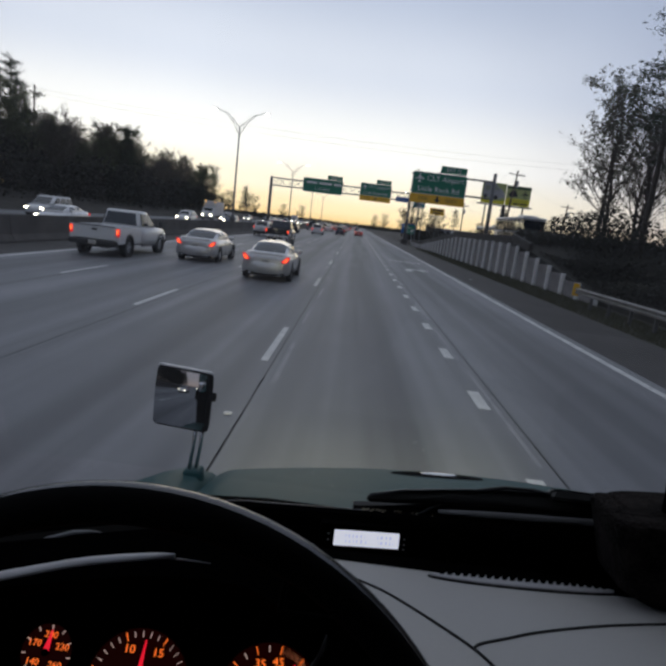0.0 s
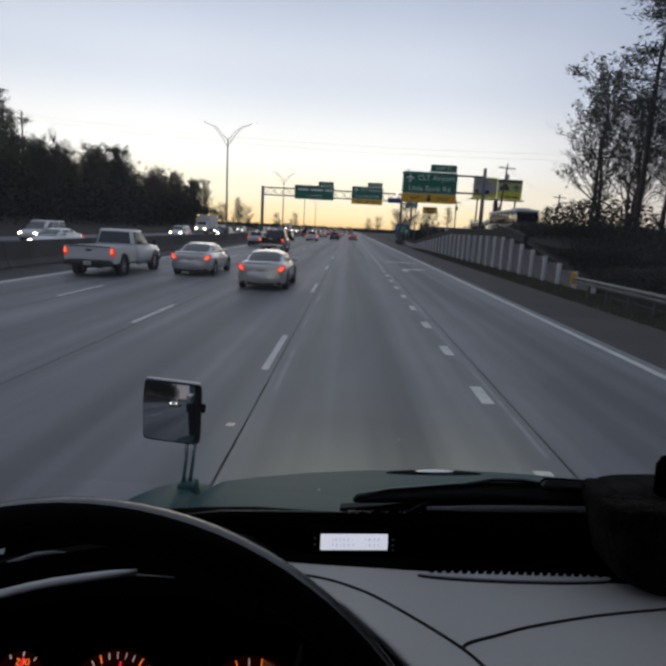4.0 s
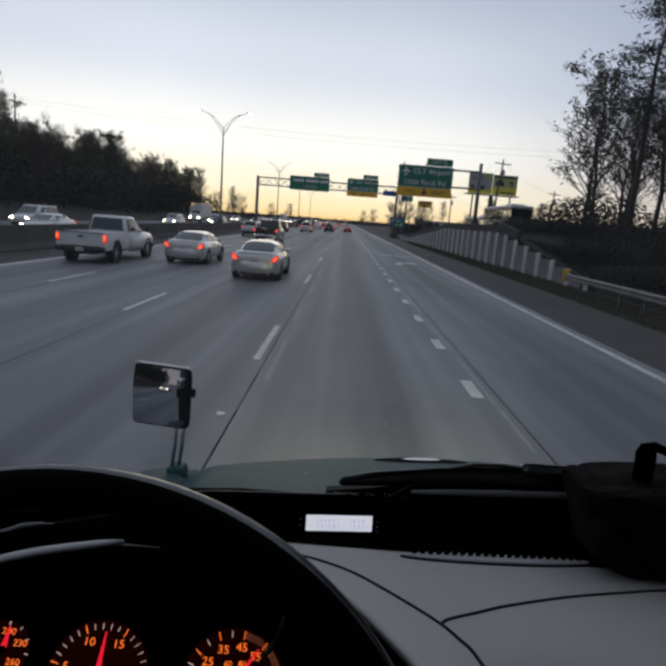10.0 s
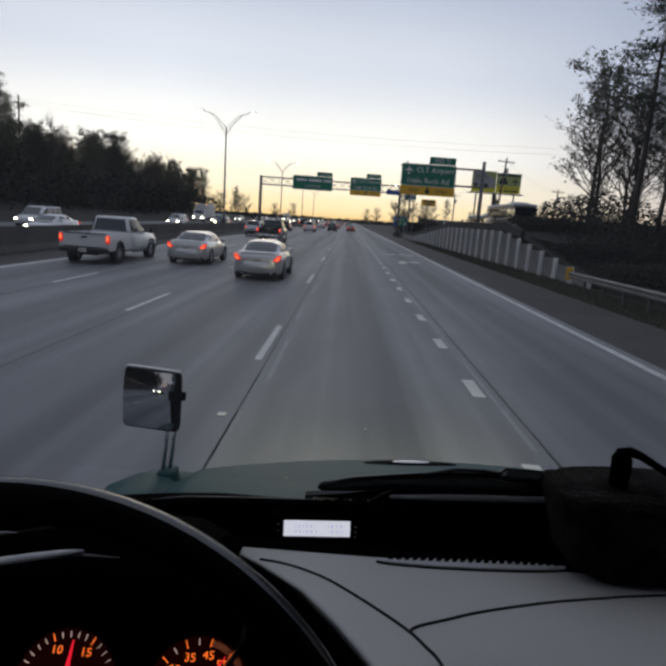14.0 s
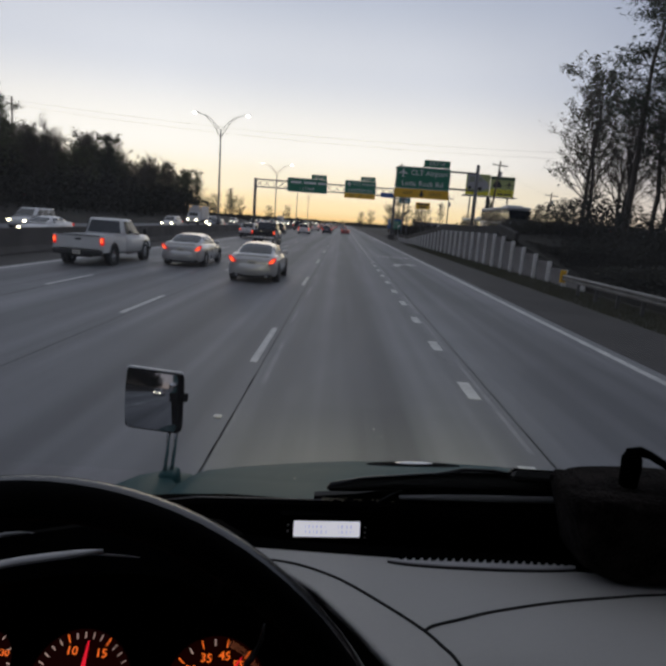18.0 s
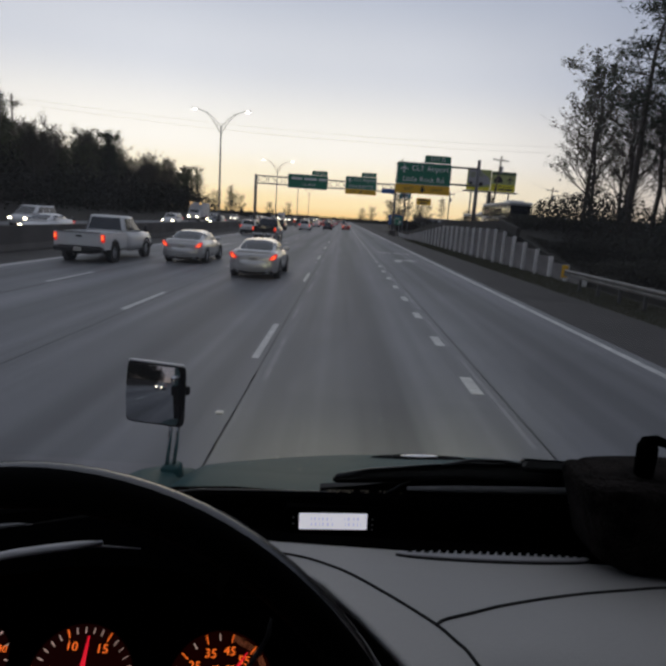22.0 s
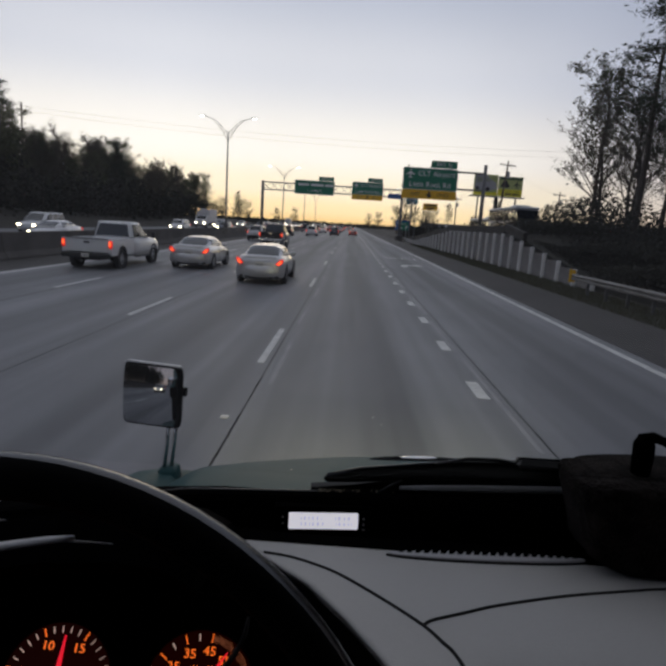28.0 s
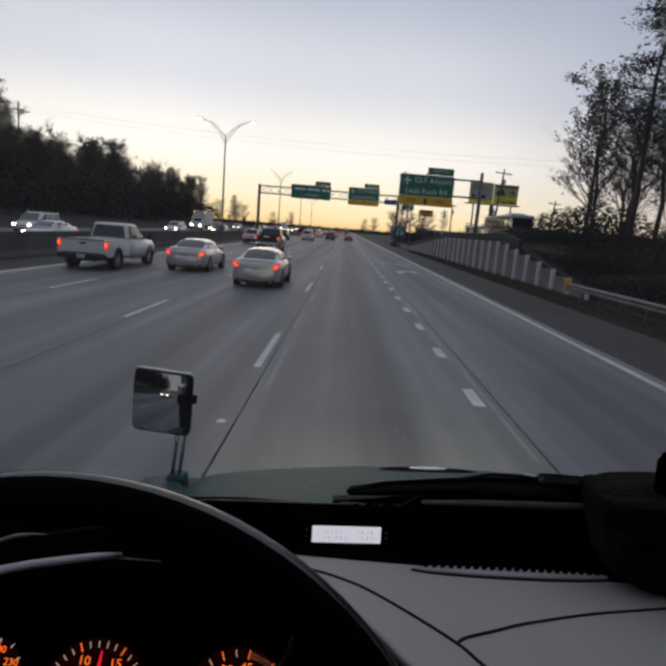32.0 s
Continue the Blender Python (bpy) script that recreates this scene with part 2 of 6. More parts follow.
NEEDLES = material("pine_needles", (0.035, 0.055, 0.025), 0.8, other=(0.02, 0.03, 0.015), scale=0.7, fine=5, amount=1, bump=0, spread=0.2)
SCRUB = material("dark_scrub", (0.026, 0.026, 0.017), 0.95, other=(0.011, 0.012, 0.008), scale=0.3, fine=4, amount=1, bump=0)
SIGN_GREEN = material("sign_green", (0.008, 0.19, 0.11), 0.4, other=(0.006, 0.14, 0.08), scale=1, fine=8)
SIGN_YELLOW = material("sign_yellow", (0.85, 0.48, 0.02), 0.4, other=(0.7, 0.38, 0.02), scale=1, fine=8)
SIGN_BLUE = material("sign_blue", (0.01, 0.09, 0.32), 0.4, scale=1, fine=8)
SIGN_TEAL = material("sign_teal", (0.02, 0.3, 0.36), 0.4, scale=1, fine=8)
LETTER = material("sign_letter_white", (0.8, 0.8, 0.78), 0.4, scale=2, bump=0)
LETTER_DARK = material("sign_letter_black", (0.02, 0.02, 0.02), 0.5, scale=2, bump=0)
AD_PALE = material("billboard_pale_vinyl", (0.38, 0.42, 0.16), 0.5, other=(0.3, 0.34, 0.12), scale=0.6, fine=6)
AD_YELLOW = material("billboard_yellow_vinyl", (0.8, 0.72, 0.03), 0.5, scale=0.6, fine=6)
AD_GREEN = material("billboard_dark_green", (0.05, 0.1, 0.04), 0.5, scale=0.6)
AD_GREY = material("billboard_grey_print", (0.25, 0.27, 0.2), 0.5, scale=0.6)
TRAILER_WHITE = material("white_trailer_skin", (0.55, 0.56, 0.58), 0.5, other=(0.4, 0.4, 0.41), scale=1, fine=6)
BUILDING = material("pale_metal_siding", (0.35, 0.35, 0.36), 0.7, other=(0.25, 0.25, 0.26), scale=0.4, fine=4)
ROOFING = material("grey_roofing", (0.2, 0.2, 0.21), 0.8, scale=0.5, fine=5)
# vehicles
SILVER = material("silver_car_paint", (0.56, 0.555, 0.555), 0.3, 0.55, scale=1, fine=200, amount=0.15, bump=0, coat=0.6)
WHITE_PAINT = material("white_car_paint", (0.68, 0.69, 0.7), 0.35, other=(0.58, 0.58, 0.58), scale=1, fine=8, amount=0.4, bump=0, coat=0.5)
BLACK_PAINT = material("black_car_paint", (0.012, 0.012, 0.014), 0.25, scale=1, fine=8, amount=0.4, bump=0, coat=0.8)
RED_PAINT = material("red_car_paint", (0.3, 0.03, 0.025), 0.3, scale=1, fine=8, amount=0.4, bump=0, coat=0.7)
BLUE_PAINT = material("dark_blue_car_paint", (0.03, 0.045, 0.08), 0.3, scale=1, fine=8, amount=0.4, bump=0, coat=0.7)
CAR_GLASS = material("tinted_car_glass", (0.008, 0.013, 0.020), 0.06, scale=2, bump=0, coat=0.3, spec=0.6)
TYRE = material("tyre_rubber", (0.018, 0.018, 0.018), 0.85, scale=6, fine=40)
RIM = material("alloy_rim", (0.45, 0.45, 0.46), 0.35, 0.8, scale=4, bump=0)
TRIM = material("black_plastic_trim", (0.02, 0.02, 0.021), 0.6, scale=4)
CHROME = material("chrome", (0.65, 0.65, 0.66), 0.15, 1.0, scale=3, amount=0.3, bump=0)
PLATE = material("licence_plate", (0.6, 0.58, 0.52), 0.5, other=(0.45, 0.42, 0.36), scale=14)
TAIL = glow("tail_light_red", (1.0, 0.018, 0.014), 0.5)
TAIL_HOT = glow("tail_light_core", (1.0, 0.12, 0.035), 2.4)
HEAD = glow("headlight_lit", (1.0, 0.88, 0.62), 14.0)
AMBER = glow("amber_marker", (1.0, 0.5, 0.08), 5.0)
LAMP = glow("street_lamp_lit", (1.0, 0.95, 0.85), 14.0)
WINDOW_LIT = glow("lit_window", (1.0, 0.85, 0.55), 4.0)
# the truck that carries the camera
TEAL = material("faded_teal_truck_paint", (0.022, 0.064, 0.066), 0.5, other=(0.034, 0.084, 0.084), scale=2, fine=30, amount=0.6, bump=0.02, coat=0.0, spec=0.09)
DASH = material("grey_dash_vinyl", (0.48, 0.465, 0.44), 0.65, other=(0.40, 0.385, 0.36), scale=3, fine=220, amount=0.5, bump=0.25, bump_scale=500)
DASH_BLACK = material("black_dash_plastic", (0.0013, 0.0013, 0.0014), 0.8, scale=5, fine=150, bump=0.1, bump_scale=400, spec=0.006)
SEAM = material("panel_gap", (0.006, 0.006, 0.006), 0.9, scale=5, bump=0)
RUBBER = material("wiper_rubber", (0.005, 0.005, 0.005), 0.32, scale=8, fine=60, bump=0.05, spec=0.5)
WHEEL_SKIN = material("steering_wheel_leather", (0.002, 0.002, 0.002), 0.24, other=(0.003, 0.003, 0.003), scale=9, fine=120, bump=0.05, bump_scale=420, spec=0.85)
RIM_DULL = material("dull_rim_side", (0.003, 0.003, 0.003), 0.7, other=(0.005, 0.005, 0.005), scale=12, fine=160, bump=0.15, bump_scale=500, spec=0.06)
BEZEL = material("satin_bezel", (0.2, 0.2, 0.205), 0.4, 0.2, scale=8, bump=0)
GLINT_TAN = material("glint_tan", (0.22, 0.19, 0.13), 0.6, other=(0.35, 0.32, 0.25), scale=300, bump=0)
VENT_GREY = material("pale_vent_plastic", (0.5, 0.49, 0.5), 0.55, other=(0.4, 0.39, 0.4), scale=12, bump=0)
sheen = WHEEL_SKIN.node_tree.nodes["Principled BSDF"].inputs
sheen["Sheen Weight"].default_value, sheen["Sheen Roughness"].default_value = 0.12, 0.25
FLEECE = material("black_fleece", (0.0016, 0.0015, 0.0014), 0.95, other=(0.034, 0.028, 0.025), scale=26, fine=160, amount=0.75, bump=0.8, bump_scale=240, spec=0.05)
sheen = FLEECE.node_tree.nodes["Principled BSDF"].inputs
sheen["Sheen Weight"].default_value, sheen["Sheen Roughness"].default_value = 0.025, 0.4
LINING = material("cab_lining", (0.03, 0.03, 0.031), 0.9, scale=3, fine=80)
MIRROR = material("mirror_glass", (0.52, 0.53, 0.55), 0.02, 1.0, other=(0.46, 0.47, 0.49), scale=3, amount=0.3, bump=0)
GAUGE_ORANGE = glow("gauge_orange", (1.0, 0.17, 0.02), 1.15)
GAUGE_HATCH = glow("gauge_hatch", (0.9, 0.3, 0.14), 0.5)
GAUGE_WHITE = glow("gauge_tick", (0.85, 0.6, 0.52), 0.62)
DIAL = glow("dial_backlight", (0.30, 0.02, 0.01), 0.02)
dial = DIAL.node_tree.nodes["Principled BSDF"].inputs
dial["Base Color"].default_value, dial["Specular IOR Level"].default_value = (0.006, 0.003, 0.003, 1), 0.03
NEEDLE = glow("needle_red", (0.9, 0.01, 0.03), 0.9)
SCREEN = glow("display_backlight", (0.82, 0.83, 0.93), 0.74)
PLATE_INK = material("plate_ink", (0.2, 0.2, 0.24), 0.6, scale=9, bump=0)
SCREEN_INK = glow("display_ink", (0.62, 0.64, 0.86), 0.62)



def clear_glass():
    m = bpy.data.materials.new("windscreen_glass")
    m.use_nodes = True
    t = m.node_tree
    t.nodes.remove(t.nodes["Principled BSDF"])
    clear, shine, mix = t.nodes.new("ShaderNodeBsdfTransparent"), t.nodes.new("ShaderNodeBsdfGlossy"), t.nodes.new("ShaderNodeMixShader")
    clear.inputs[0].default_value = (0.97, 0.985, 0.98, 1)
    shine.inputs["Roughness"].default_value = 0.03
    mix.inputs[0].default_value = 0.03
    # veiling glare put in as a thin film that scatters the light
    glare, film, blotch = t.nodes.new("ShaderNodeBsdfTranslucent"), t.nodes.new("ShaderNodeMixShader"), t.nodes.new("ShaderNodeTexNoise")
    co, share = t.nodes.new("ShaderNodeTexCoord"), t.nodes.new("ShaderNodeMapRange")
    glare.inputs[0].default_value = (0.86, 0.88, 0.95, 1)
    blotch.inputs["Scale"].default_value, blotch.inputs["Detail"].default_value = 7.0, 6.0
    share.inputs[3].default_value, share.inputs[4].default_value = 0.006, 0.030
    t.links.new(co.outputs["Object"], blotch.inputs["Vector"])
    t.links.new(blotch.outputs["Fac"], share.inputs[0])
    t.links.new(share.outputs[0], film.inputs[0])
    t.links.new(clear.outputs[0], film.inputs[1])
    t.links.new(glare.outputs[0], film.inputs[2])
    t.links.new(film.outputs[0], mix.inputs[1])
    t.links.new(shine.outputs[0], mix.inputs[2])
    t.links.new(mix.outputs[0], t.nodes["Material Output"].inputs["Surface"])
    return m


WINDSCREEN = clear_glass()


# ---- geometry helpers ----
def mesh_of(name, verts, faces, smooth=False):
    me = bpy.data.meshes.new(name)
    me.from_pydata(verts, [], faces)
    if smooth:
        me.polygons.foreach_set("use_smooth", [True] * len(me.polygons))
    me.update()
    return me


class Geo:
    """Verts and faces that are gathered into one mesh."""

    def __init__(self):
        self.v, self.f = [], []

    def quad(self, a, b, c, d):
        n = len(self.v)
        self.v += [a, b, c, d]
        self.f.append((n, n + 1, n + 2, n + 3))

    def box(self, x0, x1, y0, y1, z0, z1, bevel=0.0):
        b = min(bevel, (x1 - x0) / 2.01, (y1 - y0) / 2.01, (z1 - z0) / 2.01)
        if b <= 0:
            n = len(self.v)
            self.v += [(x, y, z) for z in (z0, z1) for y in (y0, y1) for x in (x0, x1)]
            self.f += [tuple(n + i for i in q) for q in ((0, 2, 3, 1), (4, 5, 7, 6), (0, 1, 5, 4), (2, 6, 7, 3), (0, 4, 6, 2), (1, 3, 7, 5))]
            return self
        rings = []
        for z, i in ((z0, b), (z0 + b, 0), (z1 - b, 0), (z1, b)):
            c = b
            rings.append([(x0 + i + c, y0 + i, z), (x1 - i - c, y0 + i, z), (x1 - i, y0 + i + c, z), (x1 - i, y1 - i - c, z), (x1 - i - c, y1 - i, z), (x0 + i + c, y1 - i, z), (x0 + i, y1 - i - c, z), (x0 + i, y0 + i + c, z)])
        return self.loft(rings)

    def loft(self, rings, caps=True, closed=True):
        n, k = len(self.v), len(rings[0])
        for r in rings:
            self.v += [tuple(p) for p in r]
        for i in range(len(rings) - 1):
            for j in range(k if closed else k - 1):
                a, b = n + i * k + j, n + i * k + (j + 1) % k
                self.f.append((a, b, b + k, a + k))
        if caps and closed:
            self.f.append(tuple(n + j for j in reversed(range(k))))
            self.f.append(tuple(n + (len(rings) - 1) * k + j for j in range(k)))
        return self

    def tube(self, pts, radii, sides=8, caps=True):
        pts = [Vector(p) for p in pts]
        if not hasattr(radii, "__len__"):
            radii = [radii] * len(pts)
        rings = []
        for i, p in enumerate(pts):
            d = (pts[min(i + 1, len(pts) - 1)] - pts[max(i - 1, 0)]).normalized()
            u = d.cross(Vector((0, 0, 1)) if abs(d.z) < 0.95 else Vector((0, 1, 0))).normalized()
            w = d.cross(u)
            rings.append([p + radii[i] * (math.cos(2 * math.pi * j / sides) * u + math.sin(2 * math.pi * j / sides) * w) for j in range(sides)])
        return self.loft(rings, caps)

    def prism(self, outline, axis, lo, hi):
        """An outline of (a, b) pushed from lo to hi along axis x, y or z."""
        put = {"x": lambda a, b, c: (c, a, b), "y": lambda a, b, c: (a, c, b), "z": lambda a, b, c: (a, b, c)}[axis]
        return self.loft([[put(a, b, c) for a, b in outline] for c in (lo, hi)])

    def mesh(self, name, smooth=False):
        me = mesh_of(name, self.v, self.f, smooth)
        bm = bmesh.new()
        bm.from_mesh(me)
        bmesh.ops.recalc_face_normals(bm, faces=bm.faces)
        bm.to_mesh(me)
        bm.free()
        return me


def part(name, geo, mat, parent, label="", smooth=False):
    """One mesh object under a thing or under a part. geo: a Geo or a mesh."""
    me = geo.mesh(name, smooth) if isinstance(geo, Geo) else geo
    if not me.materials:
        me.materials.append(mat)
    ob = new(name, me)
    ob.parent = parent
    return tagged(ob, label)


def thing(name, label, category, group="", kind="", at=None, geo=None, mat=None, smooth=False):
    me = None
    if geo is not None:
        me = geo.mesh(name, smooth)
        me.materials.append(mat)
    ob = new(name, me)
    if at is not None:
        ob.matrix_basis = at
    return tagged(ob, label, category, group, kind)


def disc(geo, c, r, axis, depth, sides=20, inner=0.0):
    """A round plate or ring of that depth along axis."""
    a = [2 * math.pi * i / sides for i in range(sides)]
    put = {"x": lambda u, w, d: (c[0] + d, c[1] + u, c[2] + w), "y": lambda u, w, d: (c[0] + u, c[1] + d, c[2] + w), "z": lambda u, w, d: (c[0] + u, c[1] + w, c[2] + d)}[axis]
    if inner:
        rr = [(inner, -depth / 2), (r, -depth / 2), (r, depth / 2), (inner, depth / 2), (inner, -depth / 2)]
        return geo.loft([[put(q * math.cos(t), q * math.sin(t), d) for t in a] for q, d in rr], caps=False)
    return geo.loft([[put(r * math.cos(t), r * math.sin(t), d) for t in a] for d in (-depth / 2, depth / 2)])


def words(name, text, size, mat, parent, m, align="CENTER", depth=0.003, stretch=1.0):
    """Raised lettering as a mesh, in the plane y = 0 of the pose m, facing -y."""
    cu = bpy.data.curves.new(name, "FONT")
    cu.body, cu.size, cu.align_x, cu.align_y, cu.extrude = text, size, align, "CENTER", depth
    cu.resolution_u = 3
    tmp = bpy.data.objects.new(name, cu)
    me = bpy.data.meshes.new_from_object(tmp)
    bpy.data.objects.remove(tmp)
    me.transform(Matrix.Diagonal((stretch, 1, 1, 1)))
    me.transform(Matrix.Rotation(radians(90), 4, "X"))
    me.transform(m)
    me.materials.clear()
    me.materials.append(mat)
    ob = new(name, me)
    ob.parent = parent
    return ob


# ---- the motorway ----
EDGE_R, EDGE_L = LINE_1 + 2 * LANE, LINE_1 - 3 * LANE + 0.4   # solid edge lines
FAR, BACK = 1400.0, -260.0
ground = thing("ground", "dry brown and green verge land reaching the horizon", "ground", kind="structure",
               geo=Geo().loft([[(x, y, -0.12) for x in (-3000, -600, -80, 80, 600, 3000)] for y in (-1500, -200, 300, 1200, 4500)], closed=False), mat=SOIL)
road = thing("road", "worn grey concrete motorway with dark oil bands", "road", kind="structure",
             geo=Geo().box(EDGE_L - 0.3, EDGE_R + 0.35, BACK, FAR, -0.3, 0.0), mat=CONCRETE)
part("shoulder", Geo().box(EDGE_R + 0.35, 9.3, BACK, FAR, -0.3, -0.006), SHOULDER, road, "dark asphalt hard shoulder")
part("shoulder", Geo().box(-14.3, EDGE_L - 0.3, BACK, FAR, -0.3, -0.006), SHOULDER, road, "dark asphalt inner shoulder")
opposite = thing("road_opposite", "grey concrete opposite carriageway behind the barrier", "road", kind="structure",
                 geo=Geo().box(-33.0, -15.0, BACK, FAR, -0.3, 0.0), mat=CONCRETE)


def strip(name, x, w, y0, y1, mat, label="", z=0.004):
    return part(name, Geo().box(x - w / 2, x + w / 2, y0, y1, z - 0.004, z), mat, road, label)


strip("edge_line", EDGE_R, 0.18, BACK, 700, PAINT, "solid white edge line")
strip("edge_line", EDGE_L, 0.16, BACK, 700, PAINT, "solid pale edge line")
for k in range(-2, 2):
    strip("joint", LINE_1 + k * LANE + 0.13, 0.026, BACK, 500, SEALANT, "dark sealed joint between slabs", 0.003)
rg = random.Random(31)
gy = -20.0
while gy < 130:
    ln = rg.uniform(1.5, 5.0)
    strip("worn_paint_trace", LINE_1 + LANE - 0.02 + rg.uniform(-0.03, 0.03), rg.uniform(0.05, 0.12), gy, gy + ln, GHOST, z=0.002)
    strip("worn_paint_trace", LINE_1 + 0.28 + rg.uniform(-0.04, 0.04), rg.uniform(0.04, 0.09), gy + 2, gy + 2 + ln * 0.7, GHOST, z=0.002)
    gy += ln + rg.uniform(0.2, 3.0)
# ragged edges of the sealed joints
for k in (0, 1):
    ragged = Geo()
    for _ in range(420):
        y0 = 2 + 70 * rg.random() ** 1.5
        c, w, ln = LINE_1 + k * LANE + 0.13 + rg.uniform(-0.008, 0.008), rg.uniform(0.004, 0.010), rg.uniform(0.05, 0.5)
        ragged.prism([(c - w, y0), (c, y0 - ln * 0.3), (c + w, y0 + ln * 0.2), (c + w * 0.4, y0 + ln), (c - w * 0.7, y0 + ln * 0.8)], "z", 0, 0.0036)
    part("joint_edge", ragged, SEALANT, road, "broken ragged edge of the sealed joint")
dash = Geo().box(-0.06, 0.06, 0, 3.2, -0.001, 0.004).mesh("lane_dash")
dash.materials.append(PAINT)
for k in (0, -1, -2):
    for i in range(-4, 22):
        o = part("lane_dash", dash, PAINT, road)
        o.location = (LINE_1 + k * LANE - 0.03, 9.3 + i * 12.2 - k * 3.7, 0)
dot = Geo().box(-0.095, 0.095, 0, 0.92, -0.001, 0.004).mesh("dotted_line_mark")
dot.materials.append(PAINT)
for i in range(-8, 55):
    o = part("dotted_line_mark", dot, PAINT, road)
    o.location = (LINE_1 + LANE - 0.2, 4.75 + i * 3.3, 0)
stud = Geo().box(-0.05, 0.05, -0.05, 0.05, 0, 0.018, 0.012).mesh("road_stud")
stud.materials.append(PAINT)
for i in range(0, 9):
    o = part("road_stud", stud, PAINT, road)
    o.location = (LINE_1 - 0.03, 6.5 + i * 24.4, 0.0)
# turn arrow and the word ONLY in the exit lane
ax, ay = LINE_1 + 1.5 * LANE, 36.0
arrow = Geo()
arrow.prism([(ax - 0.75, ay), (ax - 0.35, ay), (ax - 0.35, ay + 1.1), (ax - 0.1, ay + 1.5), (ax + 0.3, ay + 1.6), (ax + 0.3, ay + 1.1), (ax + 0.9, ay + 1.9), (ax + 0.3, ay + 2.7), (ax + 0.3, ay + 2.2), (ax - 0.25, ay + 2.1), (ax - 0.62, ay + 1.7), (ax - 0.75, ay + 1.1)], "z", 0, 0.004)
part("turn_arrow", arrow, PAINT, road, "worn white right-turn arrow")
o = words("lane_word", "ONLY", 1.0, PAINT, road, Matrix.Translation((ax, ay + 10, 0)) @ Matrix.Diagonal((1, 2.4, 1, 1)) @ Matrix.Rotation(radians(-90), 4, "X"), depth=0.002)

# median barrier, in lengths
barrier = thing("median_barrier", "long stained concrete barrier between the carriageways", "barrier", kind="structure")
prof = [(-0.40, 0), (0.40, 0), (0.40, 0.08), (0.22, 0.33), (0.12, 1.12), (0.10, 1.15), (-0.10, 1.15), (-0.12, 1.12), (-0.22, 0.33), (-0.40, 0.08)]
seg = Geo().prism(prof, "y", 0, 5.97).mesh("barrier_segment")
seg.materials.append(BARRIER)
for i in range(-12, 75):
    o = part("barrier_segment", seg, BARRIER, barrier)
    o.location = (-14.7, i * 6.0, 0)
part("barrier_segment", Geo().prism(prof, "y", 0, 900), BARRIER, barrier).location = (-14.7, 450, 0)

# bank behind the opposite carriageway, and the right-hand verge
thing("bank", "dark scrubby bank beside the opposite carriageway", "bank", kind="structure",
      geo=Geo().loft([[(-33.0, y, -0.11), (-36, y, 0.5), (-42, y, 1.5 + 0.3 * math.sin(y * 0.1)), (-60, y, 2.0), (-110, y, 2.2), (-140, y, -0.2)] for y in range(-60, 231, 10)], closed=False), mat=SOIL)


# ---- right-hand side: guardrail, post wall and raised ground ----
def wall_x(y):
    return 12.4 - 1.2 * min(max((y - 30) / 70, 0), 1)


thing("verge_bank", "dark raised verge behind the post wall", "bank", kind="structure",
      geo=Geo().loft([[(wall_x(y) + 0.3, y, -0.2), (wall_x(y) + 0.32, y, h - 0.05), (wall_x(y) + 3, y, h * 1.12), (30, y, h * 1.2), (60, y, h * 0.5 - 0.1), (90, y, -0.2)] for y, h in [(-60, 0.1), (0, 0.2), (25, 0.3), (29, 0.35), (36, 1.3), (43, 2.4), (66, 2.3), (84, 1.2), (100, 0.4), (130, 0.1), (200, -0.1)]], closed=False), mat=SOIL)

RAIL = material("dull_rail_steel", (0.27, 0.265, 0.255), 0.6, 0.5, other=(0.15, 0.14, 0.13), scale=1.5, fine=14, amount=0.9, bump=0.05)
rail = thing("guardrail", "galvanised W-beam guardrail on steel posts along the shoulder", "guardrail")
wprof = [(0, 0.45), (0.07, 0.49), (0.07, 0.55), (0.0, 0.6), (0.07, 0.65), (0.07, 0.71), (0, 0.76), (-0.01, 0.76), (0.05, 0.71), (0.05, 0.65), (-0.02, 0.6), (0.05, 0.55), (0.05, 0.49), (-0.01, 0.45)]
beam = Geo().prism([(-a, b) for a, b in wprof], "y", 0, 3.8).mesh("rail_beam")
beam.materials.append(RAIL)
post = Geo().box(0.02, 0.14, -0.05, 0.05, -0.15, 0.74, 0.01).mesh("rail_post")
post.materials.append(DARK_STEEL)
for i in range(-6, 7):
    o = part("rail_beam", beam, RAIL, rail)
    o.location = (10.9, 1.0 + i * 3.8, 0)
    for j in (0, 1):
        o = part("rail_post", post, DARK_STEEL, rail)
        o.location = (10.9, 1.2 + i * 3.8 + j * 1.9, 0)
part("end_marker", Geo().box(10.75, 11.05, 27.65, 27.7, 0.35, 0.95, 0.02), SIGN_YELLOW, rail, "yellow reflective end marker")

